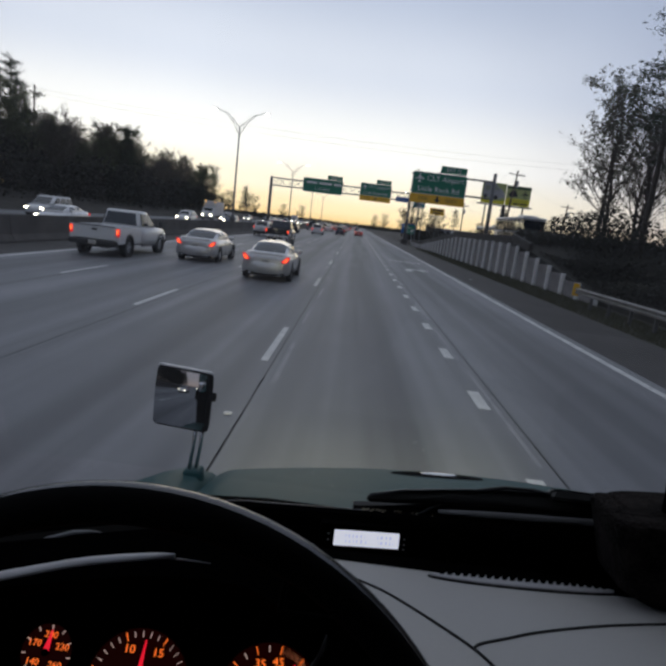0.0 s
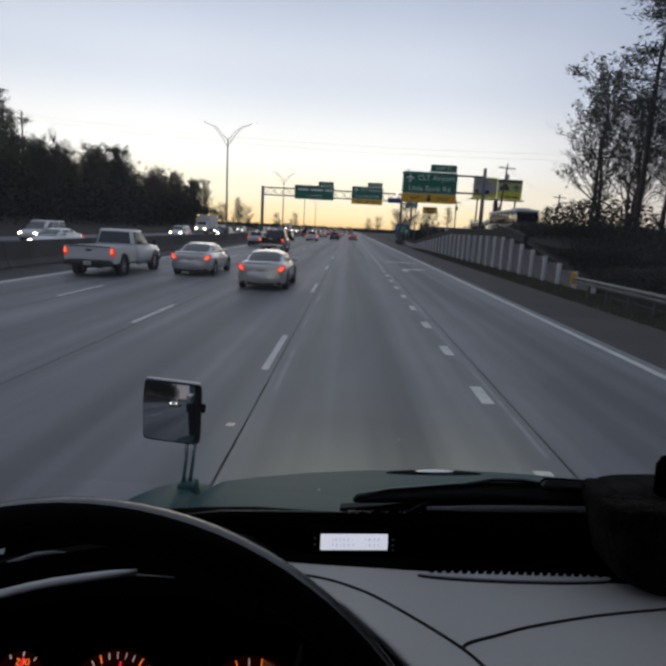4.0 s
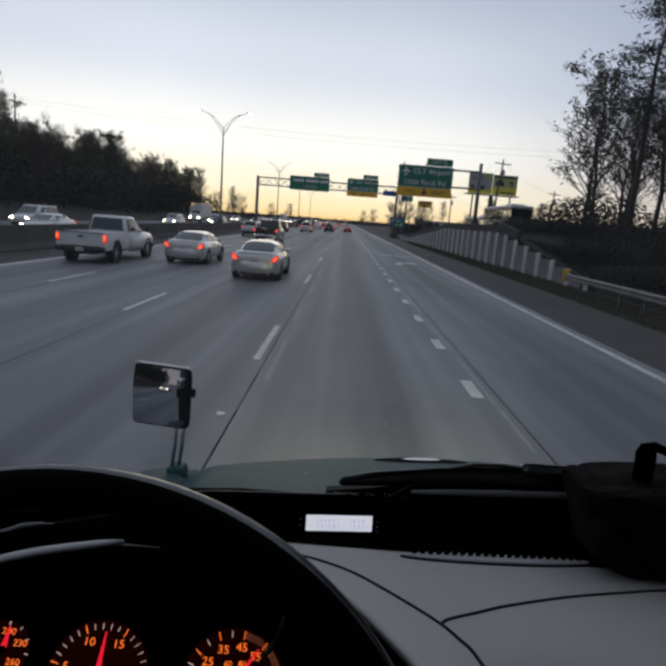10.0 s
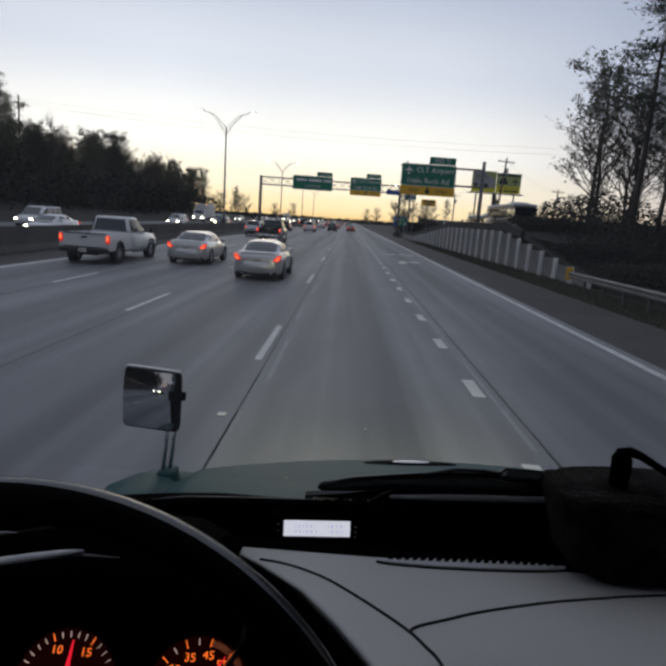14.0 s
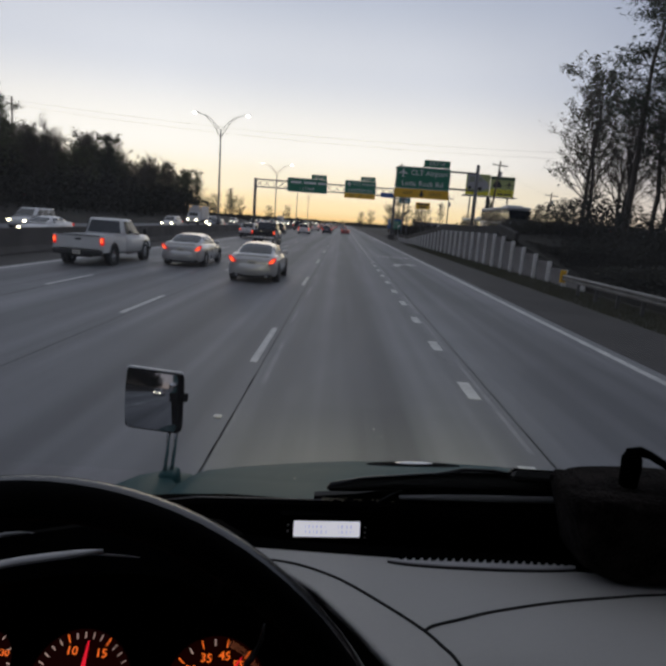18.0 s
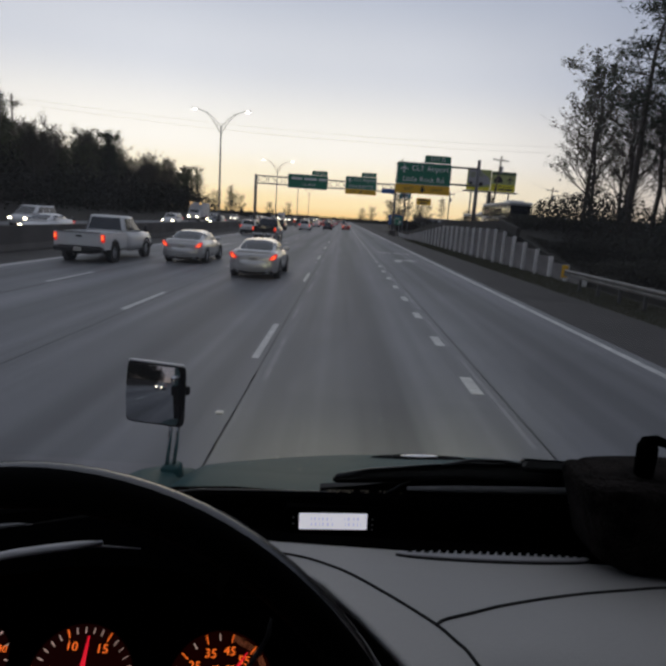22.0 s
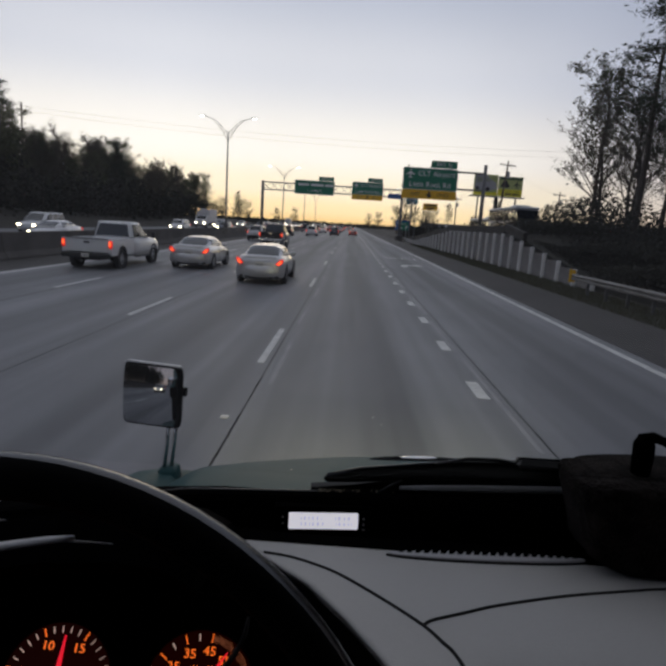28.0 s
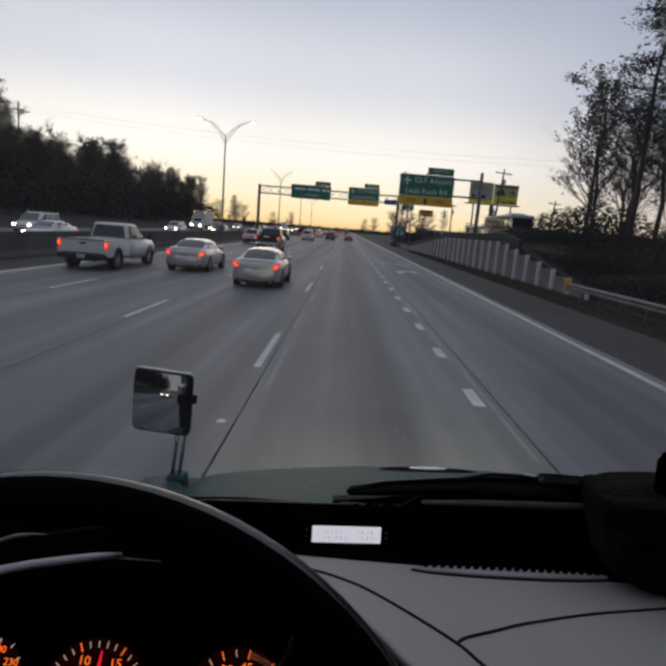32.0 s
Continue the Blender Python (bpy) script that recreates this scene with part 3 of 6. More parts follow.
wall = thing("post_wall", "retaining wall of pale concrete posts and grey panels", "retaining wall", kind="structure")
pmesh = Geo().box(-0.11, 0.11, -0.085, 0.085, -0.2, 1.0, 0.02).mesh("wall_post")
pmesh.materials.append(POST_WHITE)
lmesh = Geo().box(-0.06, 0.06, 0.12, 2.28, -0.2, 1.0, 0.01).mesh("wall_panel")
lmesh.materials.append(LAGGING)
coping = Geo().box(-0.14, 0.14, -0.01, 2.39, 0.0, 0.62, 0.03).mesh("coping")
coping.materials.append(COPING)
for i in range(36):
    y = 28.6 + i * 2.4
    h = 2.45 * min(1.0, 0.2 + i * 0.125) * (1.0 if i < 16 else max(0.22, 1 - (i - 16) * 0.06))
    o = part("wall_post", pmesh, POST_WHITE, wall)
    o.location, o.scale = (wall_x(y) - 0.1, y, 0), (1, 1, h)
    if i < 35:
        o = part("wall_panel", lmesh, LAGGING, wall)
        o.location, o.scale = (wall_x(y) + 0.02, y, 0), (1, 1, h * 0.97)
        o.rotation_euler = (0, 0, math.atan2(wall_x(y) - wall_x(y + 2.4), 2.4))
    if 5 <= i < 35:
        o = part("coping", coping, COPING, wall, "dark stained coping")
        o.location = (wall_x(y) + 0.08, y, h - 0.02)
        o.rotation_euler = (math.atan2(0.3 * (i < 7) - 0.14 * (i > 16), 2.4), 0, math.atan2(wall_x(y) - wall_x(y + 2.4), 2.4))


# ---- trees ----
def tree_meshes(name, seed, height, style):
    """Trunk-and-limb mesh and crown mesh of one tree. style: budding, pine, round."""
    r = random.Random(seed)
    wood, crown = Geo(), Geo()

    def leaf(p, s, slim=0.5):
        a, b = Vector((r.uniform(-1, 1), r.uniform(-1, 1), r.uniform(-0.6, 0.6))).normalized(), Vector((r.uniform(-1, 1), r.uniform(-1, 1), r.uniform(-1, 1)))
        b = (b - b.dot(a) * a).normalized()
        p = Vector(p)
        crown.quad(p - a * s, p - b * s * slim, p + a * s, p + b * s * slim)

    def bough(p, d, length, r0, level):
        steps = 3 if level < 2 else 2
        pts, q, dd = [p], Vector(p), Vector(d)
        for i in range(steps):
            dd = (dd + Vector((r.uniform(-0.25, 0.25), r.uniform(-0.25, 0.25), r.uniform(-0.1, 0.22)))).normalized()
            q = q + dd * length / steps
            pts.append(q.copy())
        wood.tube(pts, [r0 * (1 - 0.75 * i / steps) for i in range(steps + 1)], 4 if level < 2 else 3, caps=False)
        return pts, dd

    sway = [Vector((r.uniform(-0.25, 0.25), r.uniform(-0.25, 0.25), 0)) for _ in range(6)]
    top = height * (0.97 if style == "pine" else 0.8)
    trunk = [Vector((0, 0, -0.4))] + [sway[i] * (0.5 + i * 0.2) + Vector((0, 0, top * (i + 1) / 6)) for i in range(6)]
    rb = height * (0.011 if style != "round" else 0.02)
    wood.tube(trunk, [rb * (1.15 - i / 6.6) for i in range(7)], 7, caps=False)

    def on_trunk(f):
        f = min(max(f, 0), 0.999) * 6
        i = int(f)
        return trunk[i].lerp(trunk[i + 1], f - i)

    if style == "pine":
        n = 46
        for i in range(n):
            f = 0.42 + 0.57 * (i / n) ** 0.9
            a = r.uniform(0, 6.28)
            span = height * (0.05 + 0.16 * (1 - f) / 0.58) * r.uniform(0.6, 1.25)
            pts, dd = bough(on_trunk(f), (math.cos(a), math.sin(a), r.uniform(-0.05, 0.35)), span, 0.045, 1)
            for p in pts[1:]:
                for _ in range(3):
                    t = Vector((r.gauss(0, 1), r.gauss(0, 1), r.gauss(0, 0.5))) * span * 0.16
                    for _ in range(12):
                        leaf(p + t + Vector((r.gauss(0, 0.26), r.gauss(0, 0.26), r.gauss(0, 0.13))), r.uniform(0.08, 0.2), 0.22)
        for i in range(7):
            a = r.uniform(0, 6.28)
            bough(on_trunk(r.uniform(0.15, 0.45)), (math.cos(a), math.sin(a), 0.05), r.uniform(0.6, 1.6), 0.03, 1)
    else:
        n, low = (30, 0.12) if style == "round" else (24, 0.28)
        for i in range(n):
            f = low + (0.98 - low) * (i + r.random()) / n
            a = i * 2.4 + r.uniform(-0.5, 0.5)
            rise = r.uniform(0.5, 1.6) if style == "round" else r.uniform(0.7, 1.5)
            span = height * (0.4 if style == "round" else 0.26) * (1.05 - 0.55 * f) * r.uniform(0.75, 1.2)
            pts, dd = bough(on_trunk(f), Vector((math.cos(a), math.sin(a), rise)).normalized(), span, rb * 0.42 * (1.15 - f), 1)
            for j in range(8):
                k = r.uniform(0.25, 1.0) * (len(pts) - 1)
                p = pts[int(min(k, 2))].lerp(pts[int(min(k, 2)) + 1], k - int(min(k, 2)))
                d2 = (dd + Vector((r.uniform(-0.9, 0.9), r.uniform(-0.9, 0.9), r.uniform(-0.3, 0.7)))).normalized()
                p2, d3 = bough(p, d2, span * r.uniform(0.3, 0.5), rb * 0.13, 2)
                for _ in range(4):
                    d4 = (d3 + Vector((r.uniform(-0.8, 0.8), r.uniform(-0.8, 0.8), r.uniform(-0.3, 0.7)))).normalized()
                    q0 = p2[r.choice((1, 2))]
                    q1 = q0 + d4 * span * r.uniform(0.14, 0.26)
                    wood.tube([q0, q1], [rb * 0.06, rb * 0.025], 3, caps=False)
                    for _ in range(6 if style == "budding" else 2):
                        leaf(q0.lerp(q1, r.random()) + Vector((r.gauss(0, 0.14), r.gauss(0, 0.14), r.gauss(0, 0.14))), r.uniform(0.06, 0.15) * (1 if style == "budding" else 0.8))
    return mesh_of(name + "_trunk", wood.v, wood.f, True), mesh_of(name + "_crown", crown.v, crown.f)


def make_tree(style, seed, height, leaf_mat, label, group):
    tm, cm = tree_meshes(style, seed, height, style)
    ob = thing("pine_tree" if style == "pine" else "tree", label, "tree", group)
    part("trunk", tm, BARK, ob)
    part("crown", cm, leaf_mat, ob)
    return ob


def put_tree(src, x, y, z, size, turn):
    return copy_thing(src, pose(x, y, z, 0, 0, turn) @ Matrix.Diagonal((size, size, size, 1)))


G_L, G_R = "woods beside the opposite carriageway", "roadside trees behind the guardrail"
kinds = [make_tree("budding", 11, 16, LEAF_SPRING, "tall budding roadside tree with thin spring leaves", G_L),
         make_tree("bare", 12, 15, LEAF_DRY, "half-bare roadside tree with brownish buds", G_L),
         make_tree("pine", 13, 17, NEEDLES, "tall dark pine with a bare lower trunk", G_L),
         make_tree("budding", 14, 12, LEAF_SPRING, "slender young tree with fresh leaves", G_L)]
spots = [(-50, 64, 2.0), (-56, 70, 2.0), (-46, 76, 1.7), (-60, 82, 2)]
rt = random.Random(5)
for k, (x, y, z) in zip(kinds, spots):
    k.matrix_basis = pose(x, y, z)
for row in range(6):
    for i in range(46):
        y = 14 + i * 3.5 + rt.uniform(-1.7, 1.7)
        if y > 168 - row * 3:
            continue
        x = -42.0 - row * 4.2 + rt.uniform(-1.8, 1.8)
        s = rt.uniform(0.8, 1.0) * (1.0 if y > 45 else 1.05) * (0.94 + 0.1 * noise.noise((x * 0.05, y * 0.05, 3.0)))
        put_tree(kinds[rt.choice((0, 0, 0, 1, 1, 1, 3, 2))], x, y, 1.4, s, rt.uniform(0, 360))
# stand beside the guardrail
for i in range(48):
    y = 24 + (i % 8) * 3.1 + rt.uniform(-1.2, 1.2)
    x = 18.2 + (i // 8) * 2.9 + rt.uniform(-1.3, 1.3)
    o = put_tree(kinds[rt.choice((0, 1, 1, 2, 2, 2))], x, y, 0.9, rt.uniform(0.75, 1.12), rt.uniform(0, 360))
    tagged(o, group=G_R)
lone = make_tree("round", 21, 13, LEAF_DRY, "broad bare round-crowned tree standing alone by the road", "")
lone.matrix_basis = pose(15.5, 165, -0.1)
for x, y, s in ((23, 210, 0.8), (27, 216, 0.7), (47, 190, 0.9), (39, 235, 0.8), (66, 200, 0.8), (-40, 205, 0.7), (-47, 240, 0.7)):
    put_tree(kinds[rt.choice((0, 1, 2))], x, y, -0.1, s, rt.uniform(0, 360))

for x, y, s in ((19, 238, 0.9), (25, 262, 0.7), (32, 250, 0.95), (40, 284, 1.0), (55, 262, 0.8), (73, 300, 0.9), (-45, 252, 0.8), (-53, 276, 0.95), (-61, 262, 0.8), (-39, 305, 0.7), (13, 420, 0.9), (22, 465, 1.1), (-37, 385, 0.9), (-66, 300, 1.0)):
    put_tree(lone, x, y, -0.1, s, rt.uniform(0, 360))
    put_tree(kinds[rt.choice((0, 2, 3))], x + rt.uniform(-5, 5), y + rt.uniform(-4, 8), -0.1, s * rt.uniform(0.4, 0.62), rt.uniform(0, 360))


def thicket(name, label, x0, x1, y0, y1, z0, h, count, size, seed):
    """Low scrub of many small leaf clumps."""
    r, g = random.Random(seed), Geo()
    for _ in range(count):
        x, y = r.uniform(x0, x1), r.uniform(y0, y1)
        hh = h * (0.55 + 0.45 * noise.noise((x * 0.15, y * 0.15, seed))) * r.random() ** 0.6
        p, a = Vector((x, y, z0 + hh)), Vector((r.uniform(-1, 1), r.uniform(-1, 1), r.uniform(-1, 1))).normalized()
        b = a.orthogonal().normalized()
        s = size * r.uniform(0.5, 1.3)
        g.quad(p - a * s, p - b * s * 0.6, p + a * s, p + b * s * 0.6)
    me = mesh_of(name, g.v, g.f)
    me.materials.append(SCRUB)
    return tagged(new(name, me), label, "undergrowth", kind="stuff")


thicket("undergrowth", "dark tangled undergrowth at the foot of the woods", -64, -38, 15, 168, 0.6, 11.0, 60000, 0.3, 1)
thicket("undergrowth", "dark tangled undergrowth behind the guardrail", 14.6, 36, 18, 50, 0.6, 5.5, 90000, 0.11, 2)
thicket("far_hedge", "dark far hedge and low trees along the right", 26, 240, 235, 330, -0.2, 5, 13000, 0.9, 3)
thicket("far_hedge", "dark far hedge and low trees along the left", -260, -36, 230, 420, -0.2, 4, 12000, 0.9, 4)
thicket("far_hedge", "dark far trees where the road meets the horizon", -120, 160, 600, 760, -0.5, 6, 4000, 1.5, 6)
thicket("undergrowth", "dark tall woods edge beside the road already passed", 15.5, 40, -190, 16, 0.0, 26.0, 30000, 0.7, 10)
thicket("undergrowth", "dark tall woods edge behind on the far side", -60, -36, -190, 12, 0.0, 30.0, 30000, 0.7, 9)
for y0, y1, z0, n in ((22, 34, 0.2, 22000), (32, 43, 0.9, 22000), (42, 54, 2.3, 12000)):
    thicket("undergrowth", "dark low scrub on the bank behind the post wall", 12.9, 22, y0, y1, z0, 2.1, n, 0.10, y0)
thicket("bush", "dark round bush under the lone tree", 14.5, 20.5, 160, 166, -0.1, 5.0, 2500, 0.35, 7)


def grass(x0, x1, y0, y1, count, seed):
    """Thin upright blades."""
    r, g = random.Random(seed), Geo()
    for _ in range(count):
        x, y, a, h = r.uniform(x0, x1), y0 + (y1 - y0) * r.random() ** 1.6, r.uniform(0, 3.14), r.uniform(0.05, 0.2)
        u, w = math.cos(a) * 0.012, math.sin(a) * 0.012
        lx, ly = r.uniform(-0.06, 0.06), r.uniform(-0.06, 0.06)
        n = len(g.v)
        g.v += [(x - u, y - w, -0.12), (x + u, y + w, -0.12), (x + lx, y + ly, h - 0.12)]
        g.f.append((n, n + 1, n + 2))
    me = mesh_of("grass", g.v, g.f)
    me.materials.append(GRASS)
    return tagged(new("grass", me), "short rough grass along the verge", "grass", kind="stuff")


grass(9.4, 12.2, 5, 90, 40000, 8)


# ---- street lamps ----
def street_lamp(double):
    ob = thing("street_lamp", "tall galvanised motorway lamp with two lit curved arms" if double else "galvanised street lamp with one lit curved arm", "street lamp", "motorway lamps")
    h = 11.2 if double else 9.0
    part("pole", Geo().tube([(0, 0, -0.2), (0, 0, 1), (0, 0, h)], [0.14, 0.13, 0.075], 10), POLE_STEEL, ob, smooth=True)
    part("base", Geo().box(-0.3, 0.3, -0.3, 0.3, -0.2, 0.25, 0.05), BARRIER, ob)
    for s in ((-1, 1) if double else (-1,)):
        arm = Geo()
        up = [(s * 0.05, 0, h - 0.9), (s * 0.9, 0, h + 0.5), (s * 1.9, 0, h + 1.45), (s * 2.9, 0, h + 1.75)]
        arm.tube(up, 0.035, 6)
        arm.tube([(s * 0.05, 0, h - 0.1), (s * 0.9, 0, h + 0.85), (s * 1.6, 0, h + 1.4), (s * 2.0, 0, h + 1.5)], 0.03, 6)
        for q, w in (((s * 0.45, 0, h - 0.2), (s * 0.4, 0, h + 0.3)), ((s * 0.95, 0, h + 0.55), (s * 0.9, 0, h + 0.85))):
            arm.tube([q, w], 0.02, 5)
        a = part("arm", arm, POLE_STEEL, ob, smooth=True)
        part("lamp_head", Geo().loft([[(s * 2.75, -0.13, h + 1.72), (s * 2.75, 0.13, h + 1.72), (s * 2.75, 0.1, h + 1.84), (s * 2.75, -0.1, h + 1.84)], [(s * 3.5, -0.15, h + 1.76), (s * 3.5, 0.15, h + 1.76), (s * 3.5, 0.08, h + 1.86), (s * 3.5, -0.08, h + 1.86)]]), STEEL, a)
        part("lens", Geo().box(min(s * 2.95, s * 3.4), max(s * 2.95, s * 3.4), -0.13, 0.13, h + 1.62, h + 1.73, 0.05), LAMP, a, "glowing lamp lens")
    return ob


lamp = street_lamp(True)
lamp.matrix_basis = pose(-15.2, 12, 1.1)
for y in (71, 130, 189, 248):
    copy_thing(lamp, pose(-15.2, y, 1.1))
side_lamp = street_lamp(False)
side_lamp.matrix_basis = pose(13.0, 128, -0.1)
copy_thing(side_lamp, pose(16.5, 150, -0.1))


# ---- overhead sign gantry ----
def rounded(w, h, r, n=5):
    pts = []
    for cx, cz, a0 in ((w / 2 - r, h / 2 - r, 0), (-w / 2 + r, h / 2 - r, 90), (-w / 2 + r, -h / 2 + r, 180), (w / 2 - r, -h / 2 + r, 270)):
        pts += [(cx + r * math.cos(radians(a0 + 90 * i / n)), cz + r * math.sin(radians(a0 + 90 * i / n))) for i in range(n + 1)]
    return pts


def plate(w, h, r, x, z, y0, depth=0.06):
    return Geo().prism([(x + a, z + b) for a, b in rounded(w, h, r)], "y", y0, y0 + depth)


def border(w, h, r, x, z, y0, t=0.05):
    g = Geo()
    o, i = rounded(w, h, r), rounded(w - 2 * t, h - 2 * t, max(r - t, 0.02))
    g.loft([[(x + a, y0, z + b) for a, b in o], [(x + a, y0, z + b) for a, b in i], [(x + a, y0 + 0.004, z + b) for a, b in i]], caps=False)
    return g


def plane_mark(g, x, y, z, s):
    """A small aeroplane outline pointing up."""
    pts = [(0, 1), (0.1, 0.85), (0.12, 0.35), (0.95, -0.15), (0.95, -0.32), (0.13, -0.1), (0.1, -0.62), (0.36, -0.82), (0.36, -0.95), (0, -0.85)]
    pts = pts + [(-a, b) for a, b in reversed(pts[1:-1])]
    g.prism([(x + a * s, z + b * s) for a, b in pts], "y", y - 0.003, y)


def exit_sign(parent, x, z, y0, w=5.9, h=2.35, down=False):
    body = part("exit_panel", plate(w, h, 0.2, x, z, y0), SIGN_GREEN, parent, "green sign panel with white lettering")
    part("border", border(w - 0.08, h - 0.08, 0.18, x, z, y0 - 0.004), LETTER, body)
    part("exit_only_panel", plate(w, 0.95, 0.12, x, z - h / 2 - 0.45, y0 - 0.002), SIGN_YELLOW, parent, "yellow exit-only panel")
    words("lettering", "CLT Airport", 0.78, LETTER, body, Matrix.Translation((x + 0.65, y0 - 0.012, z + 0.55)))
    words("lettering", "Little Rock Rd", 0.78, LETTER, body, Matrix.Translation((x, y0 - 0.012, z - 0.6)))
    g = Geo()
    plane_mark(g, x - 2.15, y0 - 0.008, z + 0.52, 0.5)
    part("plane_symbol", g, LETTER, body)
    words("lettering", "EXIT", 0.5, LETTER_DARK, body, Matrix.Translation((x - 1.5, y0 - 0.014, z - h / 2 - 0.45)))
    words("lettering", "ONLY", 0.5, LETTER_DARK, body, Matrix.Translation((x + 1.5, y0 - 0.014, z - h / 2 - 0.45)))
    aim = ((0.0, -0.38), (0.36, 0.02), (0.12, 0.0), (0.12, 0.36), (-0.12, 0.36), (-0.12, 0.0), (-0.36, 0.02)) if down else ((-0.35, -0.25), (-0.22, -0.35), (0.1, -0.02), (0.22, -0.14), (0.34, 0.32), (-0.12, 0.2), (0.0, 0.08))
    a = Geo().prism([(x + u, z - h / 2 - 0.45 + v) for u, v in aim], "y", y0 - 0.01, y0 - 0.005)
    part("arrow", a, LETTER_DARK, body)
    tab = part("exit_tab", plate(2.8, 0.75, 0.1, x + 1.4, z + h / 2 + 0.42, y0), SIGN_GREEN, parent)
    words("lettering", "EXIT 32", 0.5, LETTER, tab, Matrix.Translation((x + 1.4, y0 - 0.012, z + h / 2 + 0.42)))


GY = 112.0
gantry = thing("sign_gantry", "steel truss gantry carrying two green motorway signs", "sign gantry")
for x in (-17.2, 9.6):
    for dy in (0, 1.4):
        part("post", Geo().tube([(x, GY + dy, -0.3), (x, GY + dy, 9.7)], [0.2, 0.16], 10), POLE_STEEL, gantry, smooth=True)
    tr = Geo()
    for i in range(6):
        tr.tube([(x, GY + (0 if i % 2 else 1.4), 1 + i * 1.4), (x, GY + (1.4 if i % 2 else 0), 2.4 + i * 1.4)], 0.05, 5)
    part("post_bracing", tr, STEEL, gantry)
    part("footing", Geo().box(x - 0.6, x + 0.6, GY - 0.6, GY + 2.0, -0.3, 0.9, 0.08), BARRIER, gantry, "concrete footing")
for z in (8.1, 9.5):
    for dy in (0, 1.4):
        part("chord", Geo().tube([(-17.2, GY + dy, z), (9.6, GY + dy, z)], 0.075, 7), POLE_STEEL, gantry)
for i in range(18):
    x0, x1 = -17.2 + i * 26.8 / 18, -17.2 + (i + 1) * 26.8 / 18
    z0, z1 = (8.1, 9.5) if i % 2 else (9.5, 8.1)
    part("truss_web", Geo().tube([(x0, GY, z0), (x1, GY, z1)], 0.045, 5).tube([(x0, GY + 1.4, z1), (x1, GY + 1.4, z0)], 0.045, 5).tube([(x0, GY, 9.5), (x1, GY + 1.4, 9.5)], 0.04, 5), POLE_STEEL, gantry)
exit_sign(gantry, 2.9, 9.3, GY - 0.25)
far_sign = part("distance_panel", plate(7.6, 2.6, 0.2, -7.2, 8.9, GY - 0.25), SIGN_GREEN, gantry, "green distance sign panel")
part("border", border(7.5, 2.5, 0.18, -7.2, 8.9, GY - 0.256), LETTER, far_sign)
for x, w in ((-9.3, 2.0), (-6.7, 2.4), (-4.4, 1.5)):
    part("unreadable_word", Geo().box(x - w / 2, x + w / 2, GY - 0.262, GY - 0.25, 9.2, 9.6), LETTER, far_sign)
words("lettering", "1 1/4 MILES", 0.6, LETTER, far_sign, Matrix.Translation((-7.2, GY - 0.262, 8.3)))
tab = part("exit_tab", plate(2.9, 0.75, 0.1, -5.0, 10.62, GY - 0.25), SIGN_GREEN, gantry)
words("lettering", "EXIT 33", 0.5, LETTER, tab, Matrix.Translation((-5.0, GY - 0.262, 10.62)))
part("guide_panel", plate(2.4, 0.9, 0.1, 8.1, 8.2, GY - 0.25), SIGN_BLUE, gantry, "small blue guide panel")

# ---- exit sign on a cantilever beside the exit lane ----
SY = 64.0
cant = thing("exit_sign", "green and yellow airport exit sign on a roadside cantilever pole", "road sign")
part("pole", Geo().tube([(14.3, SY + 0.3, -0.3), (14.3, SY + 0.3, 9.6)], [0.24, 0.18], 12), POLE_STEEL, cant, smooth=True)
part("footing", Geo().box(13.8, 14.8, SY - 0.2, SY + 0.8, -0.3, 0.5, 0.06), BARRIER, cant, "concrete footing")
for z in (6.9, 8.7):
    part("arm", Geo().tube([(5.4, SY + 0.3, z), (14.3, SY + 0.3, z)], 0.1, 8), POLE_STEEL, cant)
for x in (6.0, 8.4, 10.6):
    part("bracket", Geo().box(x - 0.06, x + 0.06, SY + 0.06, SY + 0.22, 5.9, 9.2, 0.01), STEEL, cant)
exit_sign(cant, 8.4, 7.75, SY, down=True)

# ---- billboard ----
bill = thing("billboard", "double billboard with a pale van and yellow airport advert", "billboard")
BX, BY, BZ = 30.0, 122.0, 10.4
part("column", Geo().tube([(BX, BY + 1, -0.3), (BX, BY + 1, BZ - 0.4)], 0.42, 12), DARK_STEEL, bill, smooth=True)
for bx in (-3.9, 3.9):
    part("side_column", Geo().tube([(BX + bx, BY + 0.6, -0.3), (BX + bx, BY + 0.6, BZ - 0.4)], 0.16, 8), DARK_STEEL, bill, smooth=True)
part("catwalk", Geo().box(BX - 5.6, BX + 5.4, BY - 0.9, BY + 1.6, BZ - 0.55, BZ - 0.4, 0.03), DARK_STEEL, bill)
left = part("van_panel", Geo().box(BX - 5.1, BX - 0.2, BY, BY + 0.25, BZ - 0.3, BZ + 3.9, 0.05), AD_PALE, bill, "pale green panel with a van picture")
part("yellow_sweep", Geo().prism([(BX - 5.05, BZ - 0.25), (BX - 0.25, BZ - 0.25), (BX - 0.25, BZ + 0.5), (BX - 2.6, BZ + 0.25), (BX - 5.05, BZ + 0.9)], "y", BY - 0.012, BY - 0.004), AD_YELLOW, left)
van = Geo().prism([(BX - 4.9, BZ + 1.0), (BX - 4.8, BZ + 3.6), (BX - 4.2, BZ + 3.95), (BX - 2.6, BZ + 3.9), (BX - 1.9, BZ + 3.1), (BX - 0.6, BZ + 2.3), (BX - 0.35, BZ + 1.1), (BX - 2.0, BZ + 0.6)], "y", BY - 0.022, BY - 0.014)
part("van_picture", van, BUILDING, left)
